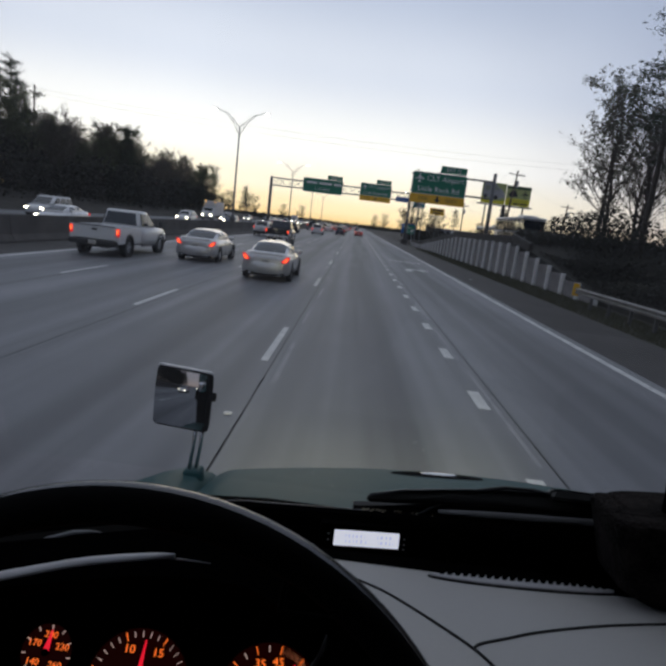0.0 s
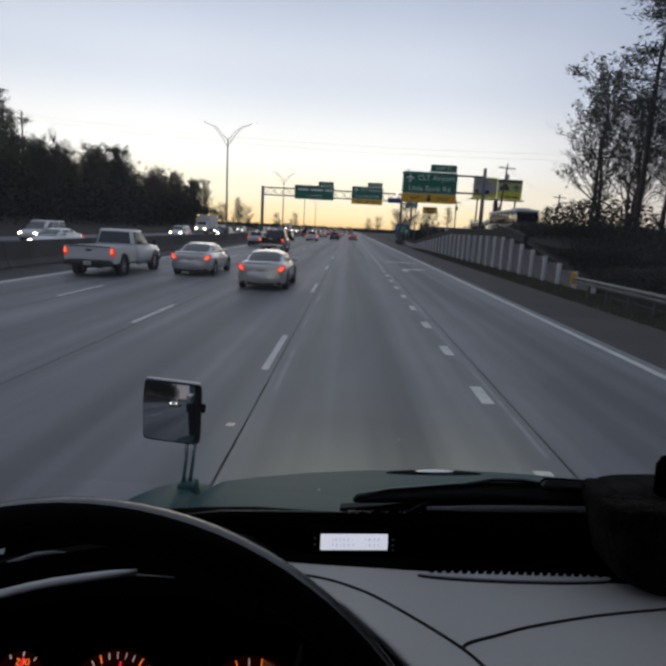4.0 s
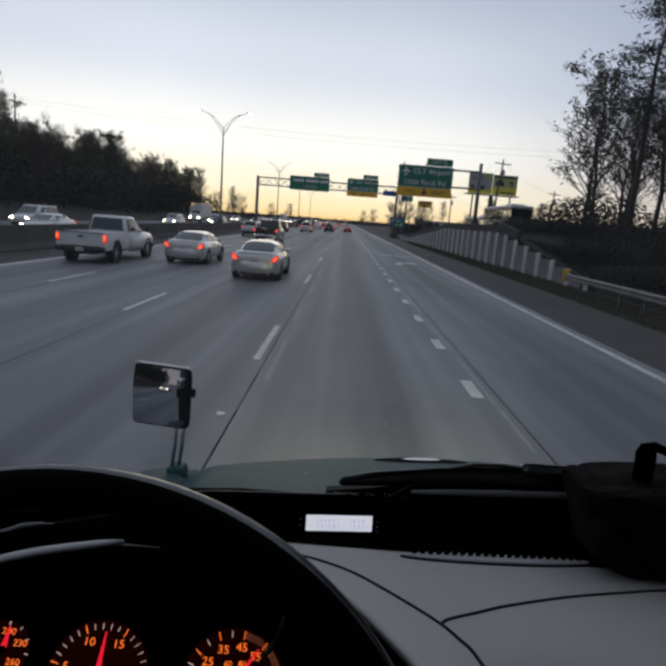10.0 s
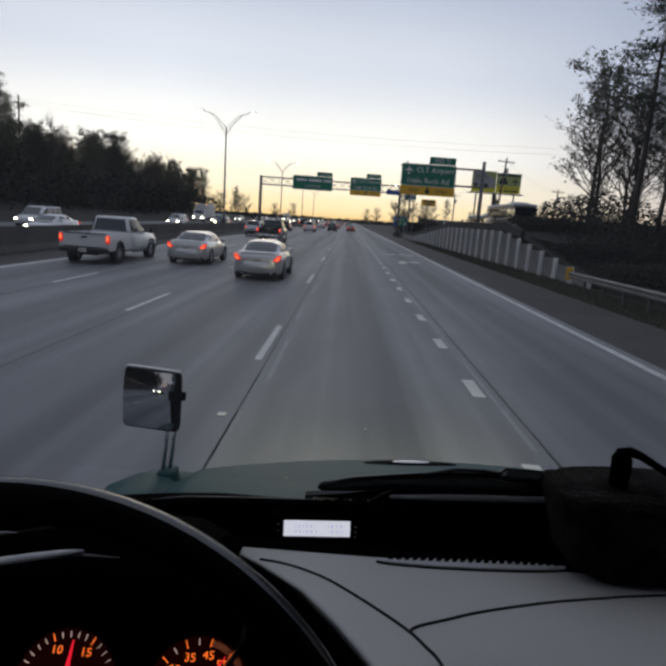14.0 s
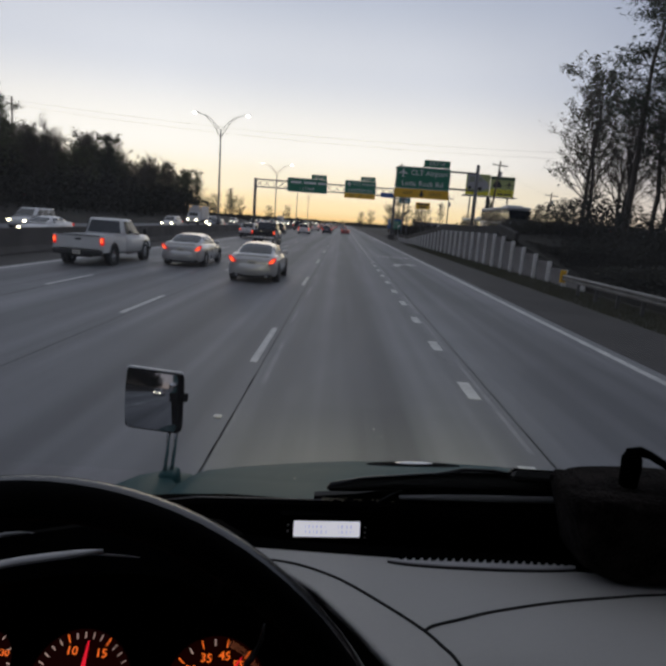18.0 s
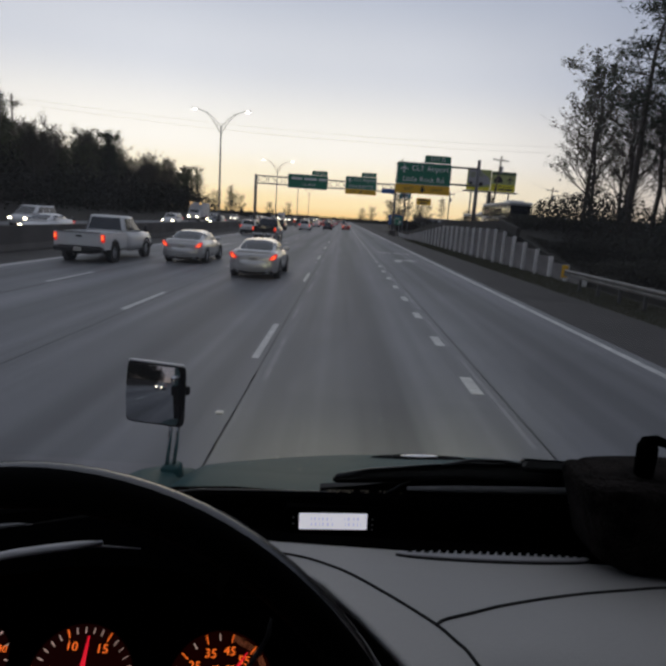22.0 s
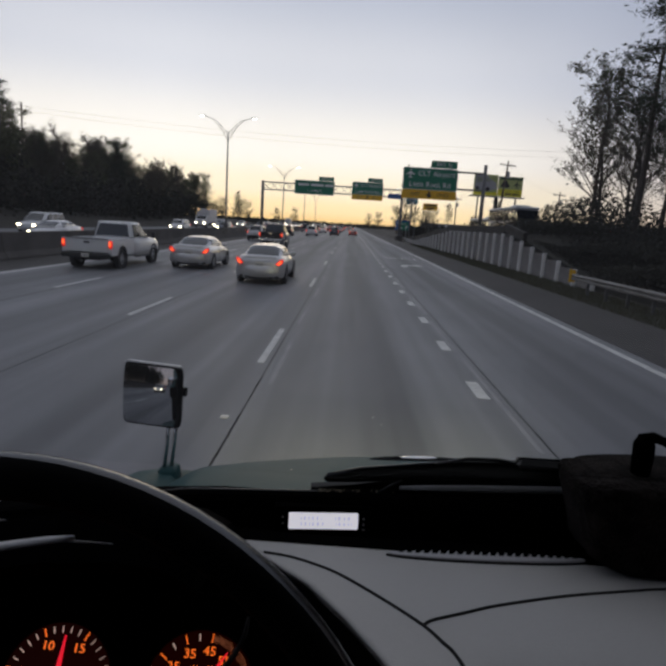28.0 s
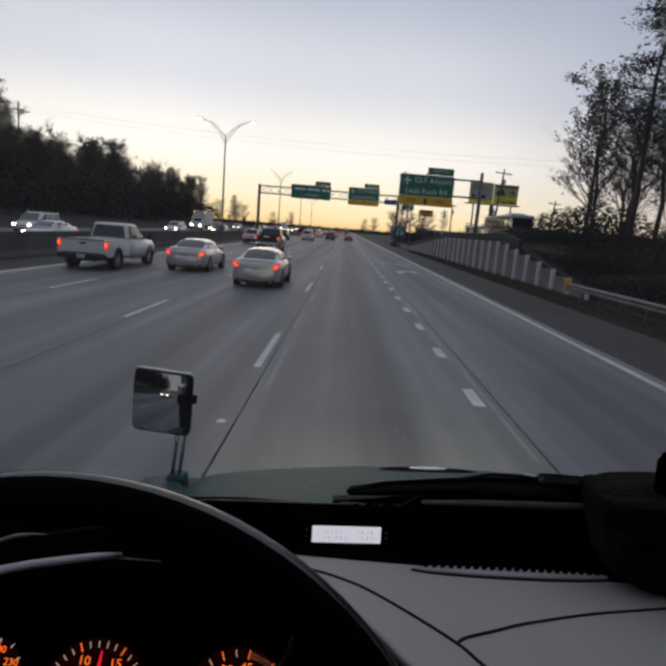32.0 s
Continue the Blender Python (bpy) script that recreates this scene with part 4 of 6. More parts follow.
part("van_windows", Geo().prism([(BX - 3.0, BZ + 2.5), (BX - 2.9, BZ + 3.4), (BX - 2.4, BZ + 3.4), (BX - 1.6, BZ + 2.5)], "y", BY - 0.03, BY - 0.024).prism([(BX - 4.5, BZ + 2.2), (BX - 4.5, BZ + 3.3), (BX - 3.5, BZ + 3.35), (BX - 3.5, BZ + 2.3)], "y", BY - 0.03, BY - 0.024), AD_GREY, left)
part("van_wheels", disc(disc(Geo(), (BX - 2.2, BY - 0.03, BZ + 0.95), 0.45, "y", 0.01), (BX - 4.3, BY - 0.03, BZ + 1.1), 0.35, "y", 0.01), LETTER_DARK, left)
right = part("advert_panel", Geo().box(BX - 0.1, BX + 4.9, BY, BY + 0.25, BZ - 0.3, BZ + 3.7, 0.05), AD_PALE, bill, "pale panel over a yellow advert band")
part("title_band", Geo().box(BX - 0.05, BX + 4.85, BY - 0.012, BY - 0.004, BZ + 3.05, BZ + 3.65), AD_GREEN, right)
part("yellow_band", Geo().box(BX - 0.05, BX + 4.85, BY - 0.012, BY - 0.004, BZ - 0.25, BZ + 1.15), AD_YELLOW, right)
words("lettering", "Exit Now & Left", 0.62, LETTER_DARK, right, Matrix.Translation((BX + 2.4, BY - 0.016, BZ + 0.78)))
part("unreadable_word", Geo().box(BX + 0.6, BX + 1.2, BY - 0.02, BY - 0.014, BZ + 0.0, BZ + 0.35).box(BX + 1.5, BX + 2.7, BY - 0.02, BY - 0.014, BZ + 0.0, BZ + 0.35).box(BX + 2.9, BX + 4.4, BY - 0.02, BY - 0.014, BZ + 0.0, BZ + 0.35), LETTER_DARK, right)
car_pic = Geo().prism([(BX + 0.4, BZ + 1.5), (BX + 0.4, BZ + 2.1), (BX + 0.65, BZ + 2.3), (BX + 0.9, BZ + 2.8), (BX + 1.7, BZ + 2.8), (BX + 1.95, BZ + 2.3), (BX + 2.2, BZ + 2.1), (BX + 2.2, BZ + 1.5)], "y", BY - 0.02, BY - 0.014)
part("car_symbol", car_pic, LETTER_DARK, right)
g = Geo()
plane_mark(g, BX + 3.7, BY - 0.014, BZ + 2.15, 0.75)
part("plane_symbol", g, LETTER_DARK, right)

# ---- utility poles, wires, far signs, yard ----
def utility_pole(h):
    ob = thing("utility_pole", "weathered timber utility pole with a crossarm", "utility pole", "utility poles")
    part("pole", Geo().tube([(0, 0, -0.5), (0, 0, h)], [0.17, 0.11], 8), TIMBER, ob, smooth=True)
    part("crossarm", Geo().box(-1.2, 1.2, -0.06, 0.06, h - 0.7, h - 0.56, 0.01), TIMBER, ob)
    for x in (-1.05, 1.05, 0.5):
        part("insulator", Geo().tube([(x, 0, h - 0.56), (x, 0, h - 0.36)], [0.05, 0.03], 6), STEEL, ob)
    part("transformer", Geo().tube([(0.32, 0, h - 2.4), (0.32, 0, h - 1.5)], 0.22, 8), STEEL, ob)
    return ob


up = utility_pole(10.5)
up.matrix_basis = pose(22.0, 88, 2.6, 0, 4, 0)
poles = [(25, 140, 0.0), (39.5, 114, 0.6), (42, 170, -0.1), (52, 210, -0.1)]
for x, y, z in poles:
    copy_thing(up, pose(x, y, z, 0, rt.uniform(-2, 3), rt.uniform(-8, 8)))


def wire(a, b, sag, r=0.013):
    pts = [Vector(a).lerp(Vector(b), i / 14) - Vector((0, 0, sag * 4 * (i / 14) * (1 - i / 14))) for i in range(15)]
    return Geo().tube(pts, r, 4)


for a, b, s in (((22.8, 88, 12.4), (25, 140, 9.9), 1.0), ((21.2, 88, 12.4), (24, 140, 9.9), 1.1), ((25, 140, 9.8), (42, 170, 9.8), 1.0), ((42, 170, 9.9), (52, 210, 9.9), 0.8), ((-60, 105, 19.5), (60, 96, 17.0), 2.0), ((-60, 107, 18.9), (60, 98, 16.4), 2.1), ((22.8, 88, 12.5), (39.5, 114, 10.6), 0.7)):
    thing("overhead_wire", "thin dark overhead power wire", "wire", "overhead wires", geo=wire(a, b, s), mat=DARK_STEEL)
for x in (-60, 60):
    p = thing("wire_pole", "tall timber pole carrying road-crossing wires", "utility pole", "utility poles")
    yy = 106 if x < 0 else 97
    part("pole", Geo().tube([(x, yy, -0.5), (x, yy, 20.2 if x < 0 else 17.6)], [0.22, 0.13], 8), TIMBER, p, smooth=True)
    part("crossarm", Geo().box(x - 0.1, x + 0.1, yy - 1.4, yy + 1.4, 16.2 if x > 0 else 18.7, 16.4 if x > 0 else 18.9, 0.01), TIMBER, p)


def pole_sign(name, label, x, y, h, w, t, mat, dark):
    ob = thing(name, label, "sign")
    part("pole", Geo().tube([(x, y + 0.2, -0.4), (x, y + 0.2, h)], 0.16, 8), DARK_STEEL, ob)
    f = part("panel", plate(w, t, 0.15, x, h + t / 2 - 0.3, y, 0.4), mat, ob)
    for i, (dz, k) in enumerate(((0.2, 0.75), (-0.25, 0.55))):
        part("unreadable_word", Geo().box(x - w * k / 2, x + w * k / 2, y - 0.02, y + 0.01, h + t / 2 - 0.3 + dz * t - 0.12 * t, h + t / 2 - 0.3 + dz * t + 0.12 * t), dark, f)
    return ob


pole_sign("yellow_pole_sign", "yellow roadside sign on a tall dark pole", 27.5, 205, 9.5, 5.0, 2.2, SIGN_YELLOW, LETTER_DARK)
pole_sign("teal_pole_sign", "teal and white roadside sign on a tall pole", 19.5, 190, 10.5, 3.6, 2.2, SIGN_TEAL, LETTER)
pole_sign("service_sign", "blue motorway service sign with white panels on posts", 13.5, 150, 2.2, 3.6, 2.4, SIGN_BLUE, LETTER)
gore = thing("exit_gore_sign", "small green exit sign with an arrow on posts", "sign")
for x in (11.6, 13.0):
    part("post", Geo().tube([(x, 135, -0.3), (x, 135, 3.6)], 0.06, 6), STEEL, gore)
gp = part("panel", plate(2.4, 1.9, 0.12, 12.3, 2.9, 134.9), SIGN_GREEN, gore)
words("lettering", "EXIT", 0.6, LETTER, gp, Matrix.Translation((12.3, 134.88, 3.3)))
words("lettering", "32", 0.75, LETTER, gp, Matrix.Translation((11.9, 134.88, 2.5)))
part("arrow", Geo().prism([(12.7, 2.2), (12.85, 2.1), (13.1, 2.5), (13.25, 2.4), (13.3, 2.95), (12.8, 2.75), (12.95, 2.6)], "y", 134.88, 134.89), LETTER, gp)


def trailer(x, y, z, turn, mat, group="parked trailers"):
    ob = thing("box_trailer", "pale boxy freight trailer parked in a yard", "trailer", group, at=pose(x, y, z, 0, 0, turn))
    part("box", Geo().box(-1.3, 1.3, -6.5, 6.5, 1.1, 3.9, 0.05), mat, ob)
    part("undercarriage", Geo().box(-0.6, 0.6, -6.2, 6.2, 0.8, 1.1), DARK_STEEL, ob)
    for yy in (-5.2, -4.0):
        for xx in (-1.05, 1.05):
            part("wheel", disc(Geo(), (xx, yy, 0.5), 0.5, "x", 0.35, 14), TYRE, ob)
    for xx in (-0.8, 0.8):
        part("landing_leg", Geo().box(xx - 0.06, xx + 0.06, 3.9, 4.05, 0, 1.0), DARK_STEEL, ob)
    return ob


for x, y, t, m in ((31, 150, 78, TRAILER_WHITE), (36, 158, 85, BUILDING), (48, 148, 80, TRAILER_WHITE), (58, 160, 95, TRAILER_WHITE), (70, 155, 84, BUILDING)):
    trailer(x, y, -0.12, t, m)
def parked_bus(x, y, z):
    ob = thing("bus", "pale city bus with many windows parked above the wall", "bus", "parked buses", at=pose(x, y, z))
    part("lower_body", Geo().box(-1.25, 1.25, -6, 6, 0.32, 1.45, 0.06), TRAILER_WHITE, ob)
    part("roof", Geo().box(-1.25, 1.25, -6, 6, 2.62, 2.95, 0.09), TRAILER_WHITE, ob)
    part("stripe", Geo().box(-1.262, 1.262, -5.8, 5.8, 0.95, 1.12, 0.004), BLUE_PAINT, ob)
    for sx in (-1.22, 1.22):
        for i in range(9):
            part("pillar", Geo().box(sx - 0.03, sx + 0.03, -6 + i * 1.4875, -5.9 + i * 1.4875, 1.44, 2.64), TRIM, ob)
        for i in range(8):
            part("side_window", Geo().box(sx - 0.006, sx + 0.006, -5.9 + i * 1.4875, -4.52 + i * 1.4875, 1.46, 2.62), WINDSCREEN, ob)
    for yy in (-5.97, 5.97):
        part("end_window", Geo().box(-1.12, 1.12, yy - 0.02, yy + 0.02, 1.46, 2.6), CAR_GLASS, ob)
    part("air_unit", Geo().box(-0.8, 0.8, -4.5, -2.0, 2.95, 3.15, 0.08), TRAILER_WHITE, ob)
    for sx in (-1.06, 1.06):
        for yy in (-3.6, 3.4):
            part("wheel", disc(Geo(), (sx, yy, 0.48), 0.48, "x", 0.3, 18), TYRE, ob)
    return ob


parked_bus(18.8, 68.5, 2.5)
parked_bus(19.3, 82.5, 1.45)
shed = thing("warehouse", "long pale metal warehouse with lit doors", "warehouse", at=pose(78, 185, -0.2))
part("wall", Geo().box(-22, 22, -9, 9, 0, 6, 0.05), BUILDING, shed)
part("roof", Geo().prism([(-9.4, 6), (9.4, 6), (9.4, 6.2), (0, 7.6), (-9.4, 6.2)], "x", -22.4, 22.4), ROOFING, shed)
for x in (-16, -9, -2, 5, 12):
    part("dock_door", Geo().box(x - 1.5, x + 1.5, -9.06, -8.98, 0.2, 3.8), TRAILER_WHITE, shed)
    part("wall_light", Geo().box(x - 0.25, x + 0.25, -9.2, -9.0, 4.4, 4.65), WINDOW_LIT, shed)
block = thing("office_block", "low far office building with dark windows", "building", at=pose(60, 330, -0.2))
part("wall", Geo().box(-20, 20, -8, 8, 0, 6, 0.1), ROOFING, block)
part("parapet", Geo().box(-20.2, 20.2, -8.2, 8.2, 6, 6.4, 0.05), BUILDING, block)
for i in range(9):
    for z in (1.2, 3.8):
        part("window", Geo().box(-18.2 + i * 4, -15.6 + i * 4, -8.05, -7.98, z, z + 1.4), CAR_GLASS, block)


# ---- vehicles on the road; each is built nose towards +y, tyres on z = 0 ----
def wheel(parent, x, y, r, width=0.22):
    s = 1 if x > 0 else -1
    tyre_prof = [(r * 0.62, -width / 2), (r * 0.93, -width / 2), (r, -width / 2 + 0.035), (r, width / 2 - 0.035), (r * 0.93, width / 2), (r * 0.62, width / 2), (r * 0.62, -width / 2)]
    n = 22
    g = Geo().loft([[(x + d, y + q * math.cos(2 * math.pi * i / n), r + q * math.sin(2 * math.pi * i / n)) for i in range(n)] for q, d in tyre_prof], caps=False)
    w = new("wheel")
    w.parent = parent
    part("tyre", g, TYRE, w, smooth=True)
    rim = disc(Geo(), (x - s * 0.01, y, r), r * 0.6, "x", width * 0.5, n)
    for i in range(5):
        a = 2 * math.pi * i / 5
        c, d = math.cos(a), math.sin(a)
        u = (x + s * width * 0.28)
        rim.tube([(u, y, r), (u, y + r * 0.58 * c, r + r * 0.58 * d)], [0.05, 0.035], 6)
    disc(rim, (x + s * width * 0.3, y, r), r * 0.62, "x", 0.05, n, r * 0.54)
    part("rim", rim, RIM, w)
    return w


def hull(stations):
    """A car body as lofted sections. Stations: (y, half width, sill z, waist z, top z, top half width)."""
    rings = []
    for y, w, zs, zw, zt, wt in stations:
        h = [(0, zs), (w * 0.82, zs), (w * 0.97, zs + 0.06), (w, zs + (zw - zs) * 0.45), (w * 0.995, zw - 0.05), (w * 0.97, zw), ((w + wt) * 0.485, zw + (zt - zw) * 0.55), (wt, zt), (wt * 0.5, zt + 0.012), (0, zt + 0.016)]
        rings.append([(x, y, z) for x, z in h] + [(-x, y, z) for x, z in reversed(h[1:-1])])
    return Geo().loft(rings)


def greenhouse(base, roof):
    """Cabin between a waist outline and a roof outline: (y rear, y front, half width, z)."""
    rings = []
    for k in (0.0, 0.25, 0.5, 0.75, 0.93, 1.0):
        yr, yf, w, z = [a + (b - a) * k for a, b in zip(base, roof)]
        z = base[3] + (roof[3] - base[3]) * (k if k < 0.9 else (0.95 if k < 0.99 else 1.0))
        i = 0.0 if k < 0.99 else 0.09
        c = 0.16
        ring = [(-w + c, yr + i), (w - c, yr + i), (w - 0.03 - i, yr + c * 0.9), (w - i, yr + c * 2.4), (w - i, (yr + yf) / 2), (w - i, yf - c * 2.4), (w - 0.03 - i, yf - c * 0.9), (w - c, yf - i), (-w + c, yf - i), (-w + 0.03 + i, yf - c * 0.9), (-w + i, yf - c * 2.4), (-w + i, (yr + yf) / 2), (-w + i, yr + c * 2.4), (-w + 0.03 + i, yr + c * 0.9)]
        rings.append([(x, y, z) for x, y in ring])
    return Geo().loft(rings)


def pane(corners, lift):
    """A thin glass pane over four corners, pushed out by lift."""
    a, b, c, d = [Vector(p) for p in corners]
    n = (b - a).cross(d - a).normalized()
    g = Geo()
    g.loft([[p + n * (lift - 0.02) for p in (a, b, c, d)], [p + n * lift for p in (a, b, c, d)]])
    return g


def cabin_glass(ob, base, roof, rows, rear_lift=0.012):
    """Rear window, windscreen and side windows on a cabin. rows: side window spans as parts of its length."""
    def at(k, side, f):
        yr, yf, w, z = [a + (b - a) * k for a, b in zip(base, roof)]
        return (side * w, yr + (yf - yr) * f, z)
    lo, hi = 0.12, 0.86

    def end(f, s):
        yl, yh = at(lo, 1, f)[1], at(hi, 1, f)[1]
        wl, wh = base[2] + (roof[2] - base[2]) * lo - 0.15, base[2] + (roof[2] - base[2]) * hi - 0.17
        zl, zh = base[3] + (roof[3] - base[3]) * lo, base[3] + (roof[3] - base[3]) * hi
        q = [(-wl, yl, zl), (wl, yl, zl), (wh, yh, zh), (-wh, yh, zh)]
        return q if s < 0 else [q[1], q[0], q[3], q[2]]
    part("rear_window", pane(end(0, -1), rear_lift), CAR_GLASS, ob, "dark tinted rear window")
    part("windscreen", pane(end(1, 1), 0.012), CAR_GLASS, ob)
    for s in (1, -1):
        for f0, f1, f2, f3 in rows:
            q = [at(lo, s, f0), at(lo, s, f1), at(hi, s, f2), at(hi, s, f3)]
            part("side_window", pane(q if s > 0 else [q[1], q[0], q[3], q[2]], 0.014), CAR_GLASS, ob)


def bars(parent, x, y, z, w, s):
    p = part("licence_plate", Geo().box(x - w / 2, x + w / 2, y - 0.012, y, z - w / 4, z + w / 4, 0.006), PLATE, parent, "pale number plate")
    part("plate_bar", Geo().box(x - w * 0.36, x + w * 0.36, y - 0.015, y - 0.012, z - w * 0.07, z + w * 0.06), PLATE_INK, p)


def door_mirrors(ob, w, y, z, mat):
    for s in (-1, 1):
        g = Geo().box(min(s * w, s * (w + 0.24)), max(s * w, s * (w + 0.24)), y - 0.08, y + 0.1, z, z + 0.17, 0.05)
        part("door_mirror", g, mat, ob)


def sedan(paint, label):
    ob = thing("sedan_car", label, "car", "traffic")
    st = [(-2.38, 0.58, 0.46, 0.60, 0.80, 0.50), (-2.36, 0.70, 0.38, 0.66, 0.90, 0.60), (-2.30, 0.80, 0.31, 0.72, 0.98, 0.66), (-2.18, 0.865, 0.27, 0.80, 1.035, 0.71), (-1.95, 0.905, 0.24, 0.85, 1.05, 0.75), (-1.6, 0.92, 0.22, 0.87, 1.04, 0.78), (-1.0, 0.925, 0.22, 0.87, 1.0, 0.8), (0, 0.925, 0.22, 0.86, 0.98, 0.8), (1.0, 0.92, 0.22, 0.82, 0.96, 0.76), (1.7, 0.9, 0.23, 0.74, 0.86, 0.68), (2.15, 0.84, 0.25, 0.66, 0.75, 0.6), (2.38, 0.7, 0.3, 0.58, 0.63, 0.5)]
    part("body", hull(st), paint, ob, smooth=True)

    def arch(y, a, lift=0.0):
        """A point of the rounded cabin: y along the car, a degrees round the arch."""
        h = 0.93 + float(np.interp(y, [-1.95, -1.7, -1.35, -1.05, -0.8, -0.5, 0.2, 0.55, 1.0, 1.45], [0.04, 0.17, 0.345, 0.455, 0.495, 0.505, 0.50, 0.45, 0.26, 0.03])) - 0.93
        w = float(np.interp(y, [-1.95, -1.5, -1.0, -0.3, 0.5, 1.45], [0.68, 0.735, 0.765, 0.775, 0.77, 0.70]))
        c, q = math.cos(radians(a)), math.sin(radians(a))
        return (math.copysign(abs(c) ** 0.4, c) * (w - 0.17 * max(q, 0) ** 1.3 * h / 0.5 + lift), y, 0.93 + (h + lift) * max(q, 0) ** 0.6)
    ys = [-1.95 + 3.4 * i / 30 for i in range(31)]
    part("cabin", Geo().loft([[arch(y, a) for a in range(0, 181, 9)] for y in ys], closed=False), paint, ob, smooth=True)

    def curved(name, y0, y1, a0, a1, text="", lean=0.0):
        g = Geo().loft([[(lambda p: (p[0], p[1] + lean * (p[2] - 1.2), p[2]))(arch(y0 + (y1 - y0) * i / 8, a0 + (a1 - a0) * j / 10, 0.007)) for j in range(11)] for i in range(9)], closed=False)
        o = part(name, g, CAR_GLASS, ob, text, smooth=True)
        sol = o.modifiers.new("thickness", "SOLIDIFY")
        sol.thickness = 0.004
    curved("rear_window", -1.84, -0.93, 40, 140, "dark tinted rear window")
    curved("windscreen", 0.62, 1.32, 44, 136)
    for a0, a1 in ((13, 42), (167, 138)):
        curved("side_window", -1.05, -0.42, a0, a1, "", -0.3)
        curved("side_window", -0.35, 0.5, a0, a1, "", -0.3)
    part("brake_light", Geo().box(-0.13, 0.13, -1.12, -1.07, 1.30, 1.325, 0.005), TAIL, ob)
    part("bumper", Geo().loft([[(x, -2.42 + 0.22 * abs(x / 0.88) ** 3 + d, z) for x in [-0.88 + 0.11 * i for i in range(17)]] for d, z in ((0.05, 0.27), (0.0, 0.33), (-0.012, 0.48), (-0.004, 0.64), (0.03, 0.70), (0.10, 0.725))], closed=False), paint, ob, smooth=True)
    part("lower_valance", Geo().box(-0.74, 0.74, -2.37, -2.1, 0.20, 0.345, 0.04), TRIM, ob)
    part("boot_lip", Geo().box(-0.62, 0.62, -2.325, -2.2, 1.0, 1.03, 0.012), paint, ob)
    part("boot_chrome", Geo().box(-0.42, 0.42, -2.40, -2.34, 0.86, 0.885, 0.01), CHROME, ob)
    bars(ob, 0, -2.39, 0.745, 0.34, 1)
    for s in (-1, 1):
        def back(x):
            return -2.375 + 0.9 * max(0.0, x - 0.58) ** 1.8
        lens = [(0.58, 0.755), (0.70, 0.725), (0.82, 0.77), (0.885, 0.89), (0.87, 0.965), (0.78, 0.955), (0.68, 0.86)]
        t = part("tail_light", Geo().loft([[(s * x, back(x) + d, z) for x, z in lens] for d in (-0.012, 0.10)]), TAIL, ob, "lit red tail light")
        part("bulb_cluster", Geo().loft([[(s * x, back(x) + d, z) for x, z in ((0.66, 0.765), (0.74, 0.755), (0.80, 0.82), (0.825, 0.90), (0.78, 0.905), (0.72, 0.83))] for d in (-0.018, -0.011)]), TAIL_HOT, t)
        part("headlight", Geo().box(min(s * 0.54, s * 0.76), max(s * 0.54, s * 0.76), 2.2, 2.40, 0.57, 0.69, 0.04), HEAD, ob, "lit headlight")
        part("exhaust", Geo().tube([(s * 0.55, -2.42, 0.27), (s * 0.55, -2.2, 0.27)], 0.04, 8), CHROME, ob)
        for y in (-1.4, 1.42):
            wheel(ob, s * 0.82, y, 0.335)
            part("wheel_arch", disc(Geo(), (s * 0.845, y, 0.36), 0.4, "x", 0.17, 20, 0.33), TRIM, ob)
        for y in (-0.75, 0.2):
            part("door_handle", Geo().box(min(s * 0.9, s * 0.94), max(s * 0.9, s * 0.94), y, y + 0.2, 0.84, 0.87, 0.01), CHROME, ob)
        for y in (-0.39, 0.62):
            part("door_gap", Geo().box(min(s * 0.9, s * 0.929), max(s * 0.9, s * 0.929), y, y + 0.01, 0.32, 0.86), TRIM, ob)
    door_mirrors(ob, 0.80, 0.72, 0.96, paint)
    return ob


